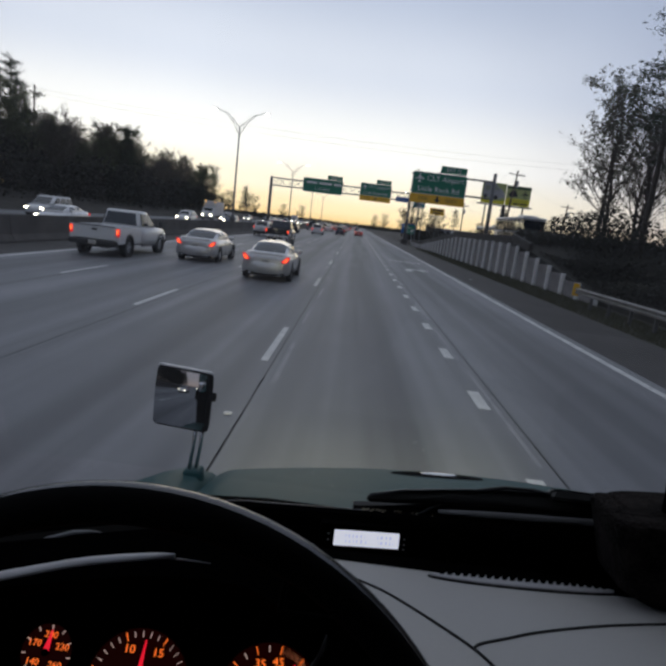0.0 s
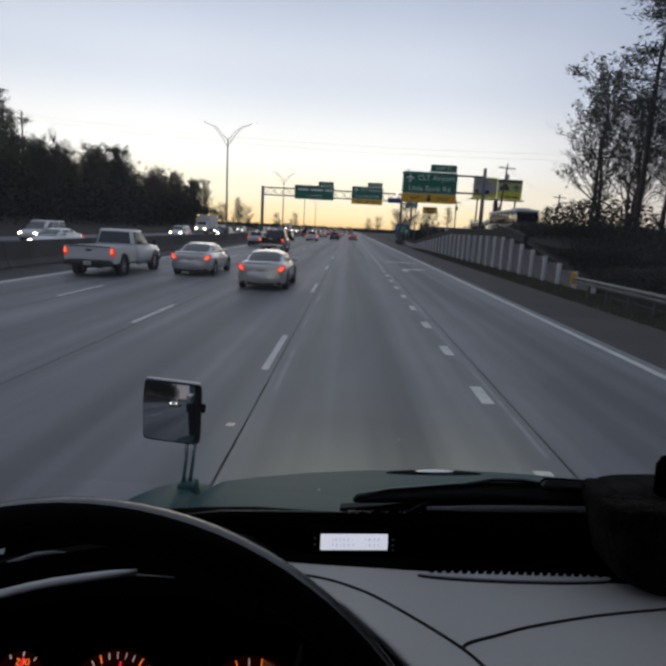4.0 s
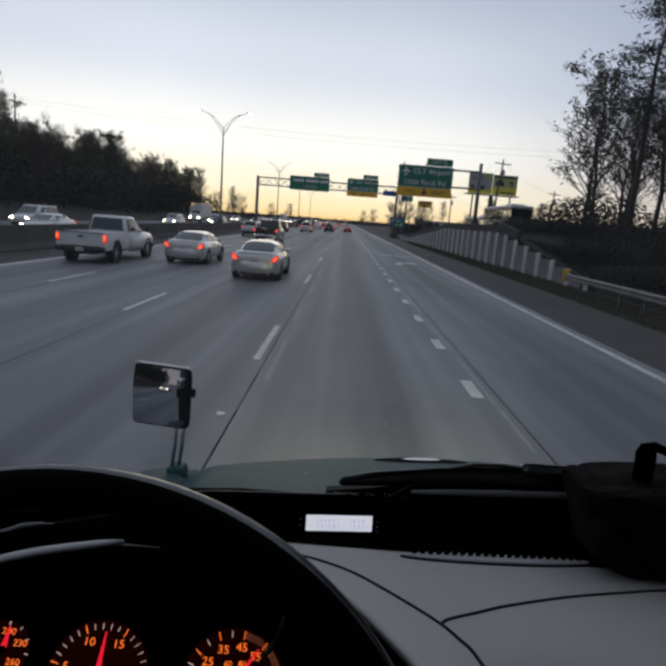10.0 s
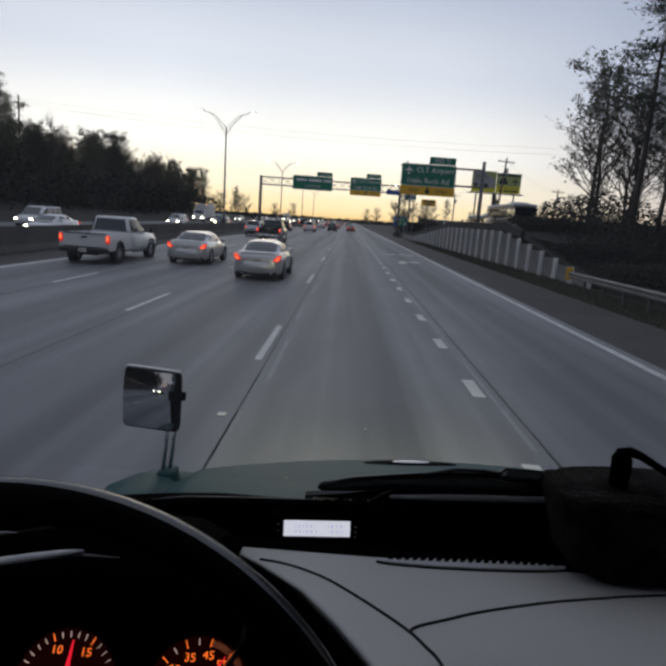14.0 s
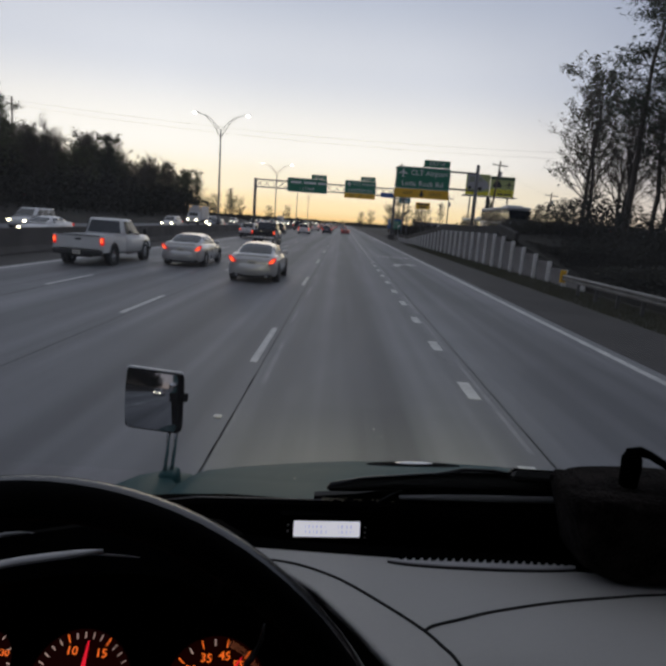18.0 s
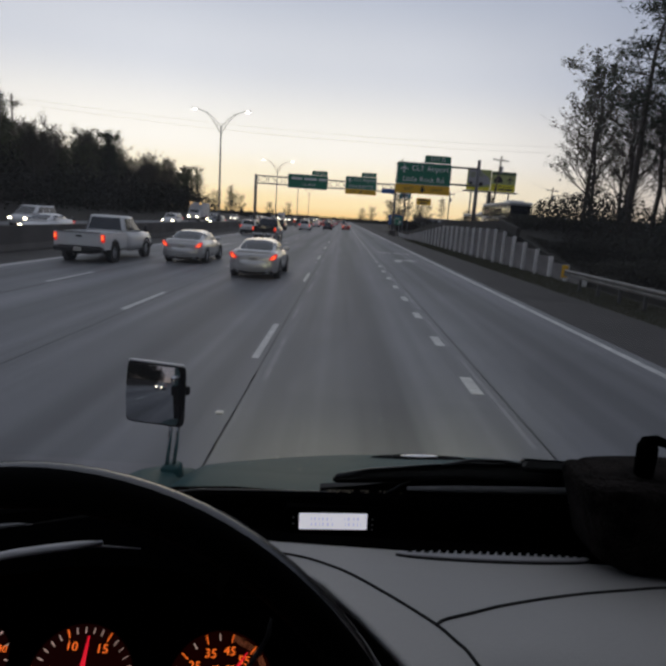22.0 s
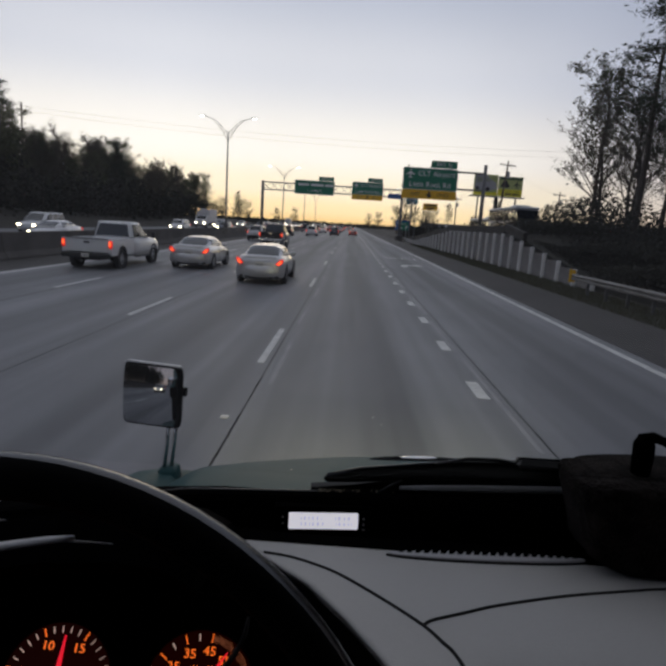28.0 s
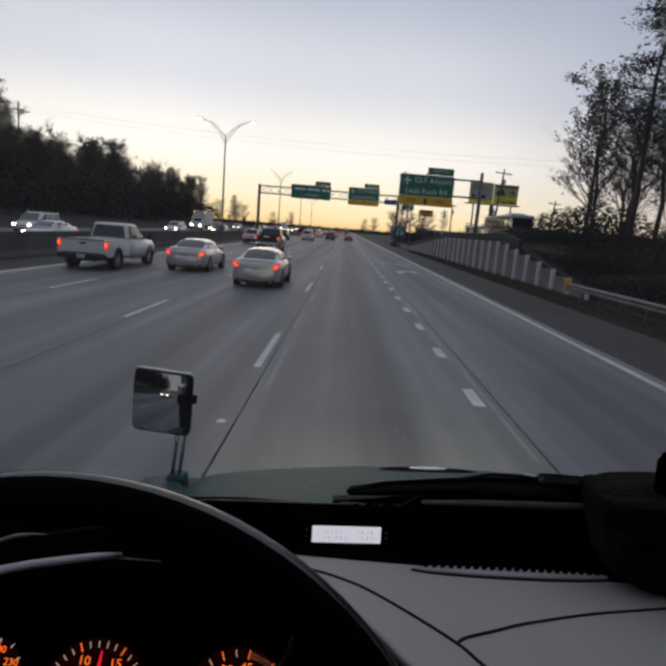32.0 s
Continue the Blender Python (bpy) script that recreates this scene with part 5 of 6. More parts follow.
def suv(paint, label, van=False):
    ob = thing("minivan" if van else "suv_car", label, "minivan" if van else "car", "traffic")
    L = 2.55 if van else 2.3
    hw = 0.97 if van else 0.92
    st = [(-L, hw * 0.9, 0.42, 0.8, 1.06, hw * 0.84), (-L + 0.05, hw * 0.97, 0.32, 0.85, 1.1, hw * 0.9), (-L + 0.4, hw, 0.28, 0.9, 1.1, hw * 0.92), (0, hw, 0.27, 0.92, 1.08, hw * 0.9), (1.1, hw * 0.99, 0.27, 0.9, 1.06, hw * 0.84), (L - 0.5, hw * 0.95, 0.28, 0.82, 0.96, hw * 0.75), (L - 0.12, hw * 0.85, 0.3, 0.7, 0.82, hw * 0.66), (L, hw * 0.7, 0.36, 0.62, 0.68, hw * 0.5)]
    part("body", hull(st), paint, ob, smooth=True)
    top = 1.78 if van else 1.66
    base, roof = (-L + 0.03, 1.55 if van else 1.3, hw * 0.94, 1.06), (-L + (0.28 if van else 0.5), 0.55 if van else 0.4, hw * (0.8 if van else 0.74), top)
    part("cabin", greenhouse(base, roof), paint, ob, smooth=True)
    cabin_glass(ob, base, roof, [(0.06, 0.36, 0.34, 0.06), (0.39, 0.64, 0.64, 0.37), (0.67, 0.9, 0.88, 0.67)], 0.014)
    part("tailgate", Geo().box(-hw * 0.76, hw * 0.76, -L - 0.02, -L + 0.1, 0.58, 1.02, 0.03), paint, ob, smooth=True)
    part("bumper", Geo().box(-hw * 0.95, hw * 0.95, -L - 0.07, -L + 0.3, 0.36, 0.6, 0.08), paint if van else TRIM, ob, smooth=True)
    part("valance", Geo().box(-hw * 0.85, hw * 0.85, -L + 0.0, -L + 0.3, 0.24, 0.36, 0.03), TRIM, ob)
    part("roof_spoiler", Geo().box(-hw * 0.68, hw * 0.68, -L + (0.14 if van else 0.3), -L + 0.65, top - 0.06, top - 0.01, 0.02), paint, ob)
    bars(ob, 0, -L - 0.022, 0.82, 0.32, 1)
    for s in (-1, 1):
        a, b = sorted((s * hw * 0.8, s * hw * 0.98))
        c, d = (0.72, 1.12) if van else (0.86, 1.06)
        t = part("tail_light", Geo().box(a, b, -L - 0.02, -L + 0.16, c, d, 0.02), TAIL, ob, "lit red tail light")
        for z in ((0.84, 1.0) if van else (0.96,)):
            part("bulb_ring", disc(Geo(), ((a + b) / 2, -L - 0.024, z), 0.062, "y", 0.012, 14, 0.03 if van else 0), TAIL_HOT, t)
        a, b = sorted((s * 0.5, s * 0.8))
        part("headlight", Geo().box(a, b, L - 0.2, L + 0.02, 0.62, 0.78, 0.04), HEAD, ob, "lit headlight")
        a, b = sorted((s * hw * 0.62, s * hw * 0.66))
        part("roof_rail", Geo().tube([(s * hw * 0.66, -L + 0.8, top - 0.05), (s * hw * 0.66, -L + 0.9, top + 0.03), (s * hw * 0.66, 0.2, top + 0.03), (s * hw * 0.66, 0.3, top - 0.05)], 0.02, 6), TRIM, ob)
        for y in (-L + 0.85, L - 0.9):
            wheel(ob, s * (hw - 0.11), y, 0.35)
            part("wheel_arch", disc(Geo(), (s * (hw - 0.085), y, 0.37), 0.42, "x", 0.175, 20, 0.345), TRIM, ob)
        a, b = sorted((s * hw * 0.95, s * (hw + 0.006)))
        part("sill_trim", Geo().box(a, b, -L + 1.4, L - 1.45, 0.36, 0.46, 0.004), TRIM, ob)
    door_mirrors(ob, hw * 0.93, 1.05, 1.05, TRIM if not van else TRIM)
    return ob


def pickup(paint, label, chrome, lifted=0.0):
    ob = thing("pickup_truck", label, "pickup truck", "traffic")
    z = lifted
    hw = 1.0
    st = [(-0.55, hw * 0.97, 0.5 + z, 1.05 + z, 1.2 + z, hw * 0.9), (0.2, hw, 0.42 + z, 1.05 + z, 1.2 + z, hw * 0.9), (1.3, hw, 0.42 + z, 1.05 + z, 1.2 + z, hw * 0.88), (2.3, hw * 0.99, 0.44 + z, 1.02 + z, 1.17 + z, hw * 0.85), (2.75, hw * 0.95, 0.46 + z, 0.95 + z, 1.1 + z, hw * 0.82), (2.88, hw * 0.85, 0.5 + z, 0.86 + z, 0.98 + z, hw * 0.75)]
    part("body", hull(st), paint, ob, smooth=True)
    base, roof = (-0.5, 1.65, hw * 0.9, 1.18 + z), (-0.3, 0.75, hw * 0.76, 1.88 + z)
    part("cabin", greenhouse(base, roof), paint, ob, smooth=True)
    cabin_glass(ob, base, roof, [(0.1, 0.44, 0.42, 0.1), (0.48, 0.85, 0.82, 0.47)])
    for s in (-1, 1):
        a, b = sorted((s * hw * 0.84, s * hw))
        part("bed_side", Geo().prism([(-2.95, 0.55 + z), (-2.3, 0.55 + z), (-2.18, 0.85 + z), (-1.85, 0.98 + z), (-1.5, 0.85 + z), (-1.38, 0.55 + z), (-0.6, 0.55 + z), (-0.6, 1.2 + z), (-2.95, 1.2 + z)], "x", a, b), paint, ob)
    part("bed_floor", Geo().box(-0.86, 0.86, -2.9, -0.6, 0.6 + z, 0.68 + z), TRIM, ob)
    gate = part("tailgate", Geo().box(-0.84, 0.84, -2.98, -2.9, 0.68 + z, 1.2 + z, 0.02), paint, ob)
    part("gate_handle", Geo().box(-0.12, 0.12, -3.0, -2.975, 1.03 + z, 1.1 + z, 0.01), TRIM, gate)
    part("gate_cap", Geo().box(-0.84, 0.84, -3.0, -2.9, 1.2 + z, 1.23 + z, 0.01), TRIM, gate)
    part("bumper", Geo().box(-0.98, 0.98, -3.14, -2.92, 0.46 + z, 0.66 + z, 0.04), CHROME if chrome else TRIM, ob, "chrome step bumper" if chrome else "dark step bumper")
    part("front_bumper", Geo().box(-0.95, 0.95, 2.75, 3.0, 0.45 + z, 0.68 + z, 0.06), CHROME if chrome else TRIM, ob)
    part("chassis", Geo().box(-0.5, 0.5, -2.9, 2.6, 0.36 + z, 0.6 + z), TRIM, ob)
    bars(ob, 0, -3.142, 0.56 + z, 0.31, 1)
    r = 0.4 + z * 0.35
    for s in (-1, 1):
        a, b = sorted((s * 0.87, s * 1.005))
        t = part("tail_light", Geo().box(a, b, -2.99, -2.84, 0.84 + z, 1.17 + z, 0.03), TAIL, ob, "lit red tail light")
        part("bulb", Geo().box(a + 0.03, b - 0.03, -3.0, -2.985, 0.95 + z, 1.12 + z, 0.004), TAIL_HOT, t)
        a, b = sorted((s * 0.55, s * 0.9))
        part("headlight", Geo().box(a, b, 2.74, 2.9, 0.75 + z, 0.95 + z, 0.03), HEAD, ob, "lit headlight")
        for y in (-1.85, 1.95):
            wheel(ob, s * 0.86, y, r, 0.27)
            part("wheel_arch", disc(Geo(), (s * 0.925, y, r + 0.03), r + 0.1, "x", 0.18, 22, r + 0.02), TRIM if not chrome else STEEL, ob)
        part("side_step", Geo().tube([(s * 0.98, -0.4, 0.42 + z * 0.7), (s * 0.98, 1.4, 0.42 + z * 0.7)], 0.04, 6), CHROME if chrome else TRIM, ob)
        a, b = sorted((s * 0.92, s * 1.3))
        part("door_mirror", Geo().box(a, b, 1.2, 1.32, 1.22 + z, 1.3 + z, 0.02).box(b - 0.17 if s > 0 else a, b if s > 0 else a + 0.17, 1.15, 1.32, 1.2 + z, 1.5 + z, 0.03), TRIM, ob)
    return ob


def box_truck(label):
    ob = thing("box_truck", label, "truck", "traffic")
    part("box", Geo().box(-1.25, 1.25, -4.6, 1.9, 1.0, 3.7, 0.05), TRAILER_WHITE, ob)
    part("cab", Geo().loft([[(-1.1, y, z0), (1.1, y, z0), (1.1, y, z1), (-1.1, y, z1)] for y, z0, z1 in ((2.0, 0.6, 2.5), (2.9, 0.6, 2.45), (3.4, 0.6, 1.6), (4.3, 0.6, 1.4))]), WHITE_PAINT, ob)
    part("windscreen", pane([(0.9, 3.36, 1.68), (-0.9, 3.36, 1.68), (-0.9, 2.95, 2.35), (0.9, 2.95, 2.35)], 0.03), CAR_GLASS, ob)
    part("chassis", Geo().box(-0.5, 0.5, -4.5, 3.8, 0.55, 1.0), TRIM, ob)
    for s in (-1, 1):
        a, b = sorted((s * 0.65, s * 1.0))
        part("headlight", Geo().box(a, b, 4.25, 4.36, 0.85, 1.1, 0.02), HEAD, ob, "lit headlight")
        part("marker", Geo().box(min(s * 0.9, s * 1.1), max(s * 0.9, s * 1.1), 1.9, 1.93, 3.5, 3.6), AMBER, ob)
        part("tail_light", Geo().box(a, b, -4.66, -4.58, 0.85, 1.0, 0.01), TAIL, ob)
        for y in (-3.0, 3.2):
            wheel(ob, s * 0.98, y, 0.46, 0.28)
    return ob


def lane_x(k):
    return LINE_1 + (k + 0.5) * LANE


silver = sedan(SILVER, "silver saloon car with red tail lights on the road")
silver.matrix_basis = pose(lane_x(-1) - 0.1, 23.4, 0)
copy_thing(silver, pose(lane_x(-2) - 0.25, 27.6, 0))
white_pick = pickup(WHITE_PAINT, "white pickup truck with a dark rear bumper", False)
white_pick.matrix_basis = pose(lane_x(-3) + 0.1, 25.5, 0)
dark_pick = pickup(BLACK_PAINT, "black crew-cab pickup truck with a chrome bumper", True, 0.14)
dark_pick.matrix_basis = pose(lane_x(-2) + 0.1, 52, 0)
white_suv = suv(WHITE_PAINT, "small white hatchback SUV with red tail lights")
white_suv.matrix_basis = pose(lane_x(-3), 66, 0)
black_suv = suv(BLACK_PAINT, "black SUV with bright red tail lights")
black_suv.matrix_basis = pose(lane_x(-3) + 0.1, 96, 0)
mini = suv(WHITE_PAINT, "white minivan with tall red tail lights", True)
mini.matrix_basis = pose(lane_x(-2), 104, 0)
red_car = sedan(RED_PAINT, "dark red saloon car far ahead in traffic")
red_car.matrix_basis = pose(lane_x(0) + 0.1, 128, 0)
blue_suv = suv(BLUE_PAINT, "dark blue SUV far ahead in traffic")
blue_suv.matrix_basis = pose(lane_x(-1), 118, 0)
rc = random.Random(9)
for src, lane, y in ((silver, -2, 146), (white_suv, -1, 158), (dark_pick, -3, 140), (red_car, -2, 182), (blue_suv, 0, 196), (mini, -1, 205), (black_suv, -3, 190), (red_car, -1, 250), (silver, -3, 235), (white_pick, -2, 262), (blue_suv, -2, 310), (red_car, -3, 300), (white_suv, -1, 330), (silver, 0, 285), (black_suv, -1, 410), (red_car, -2, 430), (mini, -3, 390), (red_car, 0, 240), (dark_pick, -1, 228), (silver, -2, 226), (black_suv, 0, 342), (blue_suv, -3, 345), (red_car, -1, 372), (silver, -2, 365), (mini, 0, 400), (dark_pick, -2, 480), (white_suv, -3, 455), (red_car, 0, 470), (silver, -1, 500)):
    copy_thing(src, pose(lane_x(lane) + rc.uniform(-0.3, 0.3), y, 0))
# oncoming traffic
lorry = box_truck("white box truck coming the other way with lit headlights")
lorry.matrix_basis = pose(-29.5, 118, 0, 0, 0, 180)
OPP = (-20.2, -23.4, -26.6, -29.8)
for src, lane, y in ((silver, 0, 40), (white_suv, 1, 80), (mini, 2, 50), (blue_suv, 0, 94), (white_pick, 1, 105), (silver, 2, 125), (red_car, 0, 138), (black_suv, 1, 150), (white_suv, 3, 160), (silver, 0, 175), (mini, 2, 184), (blue_suv, 1, 196), (white_pick, 0, 212), (silver, 3, 220), (red_car, 1, 236), (white_suv, 2, 250), (silver, 0, 268), (mini, 1, 290), (white_suv, 0, 320), (silver, 2, 335), (lorry, 3, 280), (red_car, 0, 370), (silver, 1, 400), (mini, 2, 420), (silver, 2, 204), (white_pick, 3, 246), (blue_suv, 2, 300), (white_suv, 3, 350), (silver, 0, 345), (mini, 1, 440), (silver, 2, 465), (white_suv, 0, 455)):
    copy_thing(src, pose(OPP[lane] + rc.uniform(-0.3, 0.3), y, 0, 0, 0, 180))
# behind the truck, seen in its mirror
for src, lane, y in ((white_suv, -2, -27), (silver, -3, -44), (dark_pick, 0, -60), (silver, -2, -72), (mini, -3, -95), (silver, -1, -110)):
    copy_thing(src, pose(lane_x(lane), y, 0))


# ---- the truck that carries the camera ----
truck = thing("semi_truck", "teal-bonneted lorry cab with a grey and black dashboard", "truck")
CX = 0.62   # the truck's middle


def dash_z(y):
    return 1.911 + (0.705 - y) * 0.16


def hood_z(x, y):
    u = (x - CX) / 0.95
    k = max(0.0, y - 0.86) / 1.5
    return 1.88 - 0.198 * k - 0.33 * k ** 2.6 * 1.25 - 0.10 * u * u - 0.25 * max(0, abs(u) - 0.95) * 6 - 0.04 * k


hood = Geo().loft([[(CX + 0.99 * (i / 20 - 1), y, hood_z(CX + 0.99 * (i / 20 - 1), y)) for i in range(41)] for y in [0.86 + j * 0.09 for j in range(20)]], closed=False)
hood_ob = part("hood", hood, TEAL, truck, "faded teal bonnet", smooth=True)
hs = hood_ob.modifiers.new("thickness", "SOLIDIFY")
hs.thickness = 0.012
def oval(cx, cy, ax, ay, h, lift):
    """A low lens-shaped swelling on the bonnet."""
    rings = []
    for i in range(7):
        c, s = math.cos(math.pi * i / 12), math.sin(math.pi * i / 12)
        rings.append([(cx + ax * s * math.cos(2 * math.pi * j / 28), cy + ay * s * math.sin(2 * math.pi * j / 28), hood_z(cx + ax * s * math.cos(2 * math.pi * j / 28), cy + ay * s * math.sin(2 * math.pi * j / 28)) + h * c + lift) for j in range(28)])
    return Geo().loft(rings, caps=False)


scoop = part("hood_vent", oval(0.375, 1.5, 0.14, 0.055, 0.008, 0.001), DASH_BLACK, truck, "dark oval vent on the bonnet", smooth=True)
part("vent_trim", oval(0.375, 1.485, 0.062, 0.026, 0.009, 0.004), CHROME, scoop, "bright trim of the bonnet vent", smooth=True)
for s in (-1, 1):
    x0 = CX + s * 1.08
    fend = Geo().loft([[(CX + s * w, y, z) for w, z in ((0.93, zt - 0.06), (0.98, zt), (1.08, zt + 0.005), (1.17, zt - 0.04), (1.2, zt - 0.14), (1.2, 0.75))] for y, zt in ((0.9, 1.575), (1.2, 1.605), (1.55, 1.598), (1.8, 1.50), (2.1, 1.30), (2.4, 1.0), (2.55, 0.8))], closed=False)
    fo = part("fender", fend, TEAL, truck, smooth=True)
    m = fo.modifiers.new("thickness", "SOLIDIFY")
    m.thickness = 0.01
    tyre = disc(Geo(), (CX + s * 0.98, 1.75, 0.52), 0.52, "x", 0.3, 28, 0.3)
    w = part("front_wheel", tyre, TYRE, truck)
    part("rim", disc(Geo(), (CX + s * 0.98, 1.75, 0.52), 0.31, "x", 0.22, 28), CHROME, w)
    lampbox = part("headlamp", Geo().box(CX + s * 0.84 - 0.13, CX + s * 0.84 + 0.13, 2.42, 2.56, 0.68, 0.88, 0.03), CHROME, truck)
    part("headlamp_lens", Geo().box(CX + s * 0.84 - 0.11, CX + s * 0.84 + 0.11, 2.561, 2.57, 0.70, 0.86), HEAD, lampbox, "lit truck headlamp lens")
part("grille", Geo().box(CX - 0.6, CX + 0.6, 2.5, 2.6, 0.6, 1.18, 0.05), CHROME, truck)
part("front_bumper", Geo().box(CX - 1.2, CX + 1.2, 2.55, 2.8, 0.35, 0.62, 0.06), CHROME, truck)
part("chassis", Geo().box(CX - 0.45, CX + 0.45, -1.6, 2.5, 0.5, 0.9), DARK_STEEL, truck)
# bonnet mirror on the near fender
part("mirror_foot", Geo().loft([[(-0.378 + a * k, 1.595 + b * k, z) for a, b in rounded(0.062, 0.08, 0.016, 3)] for z, k in ((1.50, 1.15), (1.57, 1.0), (1.60, 0.9), (1.607, 0.7))]), TEAL, truck, smooth=True)
stem = Geo().tube([(-0.392, 1.59, 1.60), (-0.384, 1.59, 1.68), (-0.376, 1.59, 1.775)], 0.0062, 10)
stem.tube([(-0.373, 1.60, 1.60), (-0.364, 1.60, 1.68), (-0.356, 1.60, 1.775)], 0.0062, 10)
part("mirror_stem", stem, CHROME, truck, "twin polished mirror stems", smooth=True)
MM = Matrix.Translation((-0.4195, 1.56, 1.845)) @ Matrix.Rotation(radians(0.5), 4, "Z") @ Matrix.Rotation(radians(-6), 4, "X")


def mirror_ring(w, h, n=40):
    """Bulged, slightly sheared rounded square."""
    out = []
    for i in range(n):
        a = 2 * math.pi * (i + 0.5) / n
        c, q = math.cos(a), math.sin(a)
        x, z = math.copysign(abs(c) ** 0.15, c) * w / 2, math.copysign(abs(q) ** 0.15, q) * h / 2
        out.append((x * (1 - 0.03 * abs(q)), z - 0.065 * x))
    return out


shell = Geo().loft([[MM @ Vector((a * k, dy, b * k)) for a, b in mirror_ring(0.176, 0.188)] for dy, k in ((0.0, 0.965), (0.003, 0.995), (0.008, 1.0), (0.018, 0.985), (0.035, 0.9), (0.052, 0.7), (0.058, 0.4))])
shell_ob = part("mirror_shell", shell, DASH_BLACK, truck, "black mirror housing", smooth=True)
# skylight on the top of the housing, put in as a pale cap
part("shell_cap", Geo().loft([[MM @ Vector((a, b, 0.0935 - 0.065 * a + c)) for a, b in ((-0.082, -0.001), (0.084, -0.001), (0.076, 0.02), (-0.074, 0.02))] for c in (-0.001, 0.003)]), TRAILER_WHITE, shell_ob, "skylit top edge, put in as a pale cap")
glass = Geo()
nx, nz = 16, 14
for j in range(nz + 1):
    for i in range(nx + 1):
        a, b = (i / nx - 0.5), (j / nz - 0.5)
        a *= 0.161 * (1 - 0.12 * abs(2 * b) ** 6)
        b *= 0.175
        glass.v.append(tuple(MM @ Vector((a - 0.006, -0.0085 + 0.55 * (a * a + b * b), b - 0.065 * (a - 0.006)))))
for j in range(nz):
    for i in range(nx):
        q = j * (nx + 1) + i
        glass.f.append((q, q + 1, q + nx + 2, q + nx + 1))
part("mirror_glass", glass, MIRROR, shell_ob, "convex mirror glass", smooth=True)
part("spot_mirror", Geo().loft([[MM @ Vector((0.058 + a * k, -0.009 - d, 0.045 + b * k)) for a, b in rounded(0.022, 0.032, 0.008, 4)] for d, k in ((0.0, 1.0), (0.003, 0.9), (0.0045, 0.5))]), MIRROR, shell_ob, "small convex spot mirror", smooth=True)
part("adjuster_knob", disc(Geo(), tuple(MM @ Vector((0.09, 0.02, 0.012))), 0.014, "x", 0.012, 12), DASH_BLACK, shell_ob)

# dashboard: grey pad, black upper ledge, display, vent, seams


def pad_edge(y):
    return float(np.interp(y, [0.24, 0.36, 0.404, 0.448, 0.513, 0.591, 0.66, 0.73], [0.275, 0.235, 0.216, 0.196, 0.162, 0.113, 0.045, -0.05]))


def pad_roll(x, y):
    """How far the pad has dropped below its plane towards the driver and the middle of the cab."""
    k = min(max((x - 0.25) / 0.10, 0.0), 1.0)
    return (max(0.0, 0.43 - y) / 0.1) ** 2 * 0.06 + 3.2 * k * k * (3 - 2 * k) * max(0.0, 0.485 - y) ** 2


pad = part("dash_pad", Geo().loft([[(x, y, dash_z(y) - (0.005 if i == 0 else 0.001 if i == 1 else 0.0) - pad_roll(x, y)) for i, x in enumerate(pad_edge(y) + (1.7 - pad_edge(y)) * (j / 60) ** 1.6 for j in range(61))] for y in [0.24 + 0.01 * j for j in range(50)]], closed=False), DASH, truck, "grey grained dash pad", smooth=True)
part("pad_side", Geo().loft([[(pad_edge(y) - 0.001, y, dash_z(y) - 0.008 - d - (0.0 if y > 0.43 else ((0.43 - y) / 0.1) ** 2 * 0.06)), (pad_edge(y) - 0.012, y, dash_z(y) - 0.02 - d), (pad_edge(y) - 0.012, y, dash_z(y) - 0.2), (pad_edge(y) - 0.001, y, dash_z(y) - 0.2)] for y in [0.24 + 0.02 * j for j in range(25)] for d in (0.0,)]), DASH_BLACK, pad, "black side below the dash pad")
m = pad.modifiers.new("thickness", "SOLIDIFY")
m.thickness = 0.02
ledge_prof = [(0.712, 1.80), (0.712, 1.912), (0.735, 1.913), (0.760, 1.897), (0.772, 1.896), (0.782, 1.946), (0.788, 1.955), (0.80, 1.957), (0.84, 1.936), (0.90, 1.90), (0.90, 1.78)]


def ledge_drop(x):
    return -0.055 * max(0.0, 0.2 - x) - 0.13 * max(0.0, -0.1 - x) + 0.02 * min(1.0, max(0.0, x - 0.2))


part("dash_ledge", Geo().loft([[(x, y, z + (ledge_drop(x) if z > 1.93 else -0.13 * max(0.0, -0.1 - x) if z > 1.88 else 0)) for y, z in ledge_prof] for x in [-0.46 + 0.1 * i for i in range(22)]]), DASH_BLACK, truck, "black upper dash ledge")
part("cowl", Geo().loft([[(x, 0.822, 1.90), (x, 0.822, z), (x, 0.83, z + 0.004), (x, 0.845, z - 0.004), (x, 0.85, 1.90)] for x, z in ((0.10, 1.948), (0.17, 1.958), (0.25, 1.975), (0.40, 1.984), (0.60, 1.99), (1.6, 1.985))]), RUBBER, truck, "dark windscreen seal under the wiper")
part("cowl_strip", Geo().tube([(0.245, 0.806, 1.9655), (0.32, 0.806, 1.9705), (0.40, 0.806, 1.9755), (0.48, 0.806, 1.980), (0.56, 0.806, 1.984)], [0.0035, 0.0055, 0.006, 0.006, 0.006], 10), BEZEL, truck, "blue-grey windscreen base strip", smooth=True)
DM = Matrix.Translation((0.1250, 0.7685, 1.920)) @ Matrix.Rotation(radians(6.5), 4, "Z") @ Matrix.Rotation(radians(-9), 4, "X")
disp = part("display", Geo().loft([[DM @ Vector((a, d, b)) for a, b in rounded(0.155, 0.044, 0.004)] for d in (-0.004, 0.02)]), DASH_BLACK, truck, "message display in a black surround")
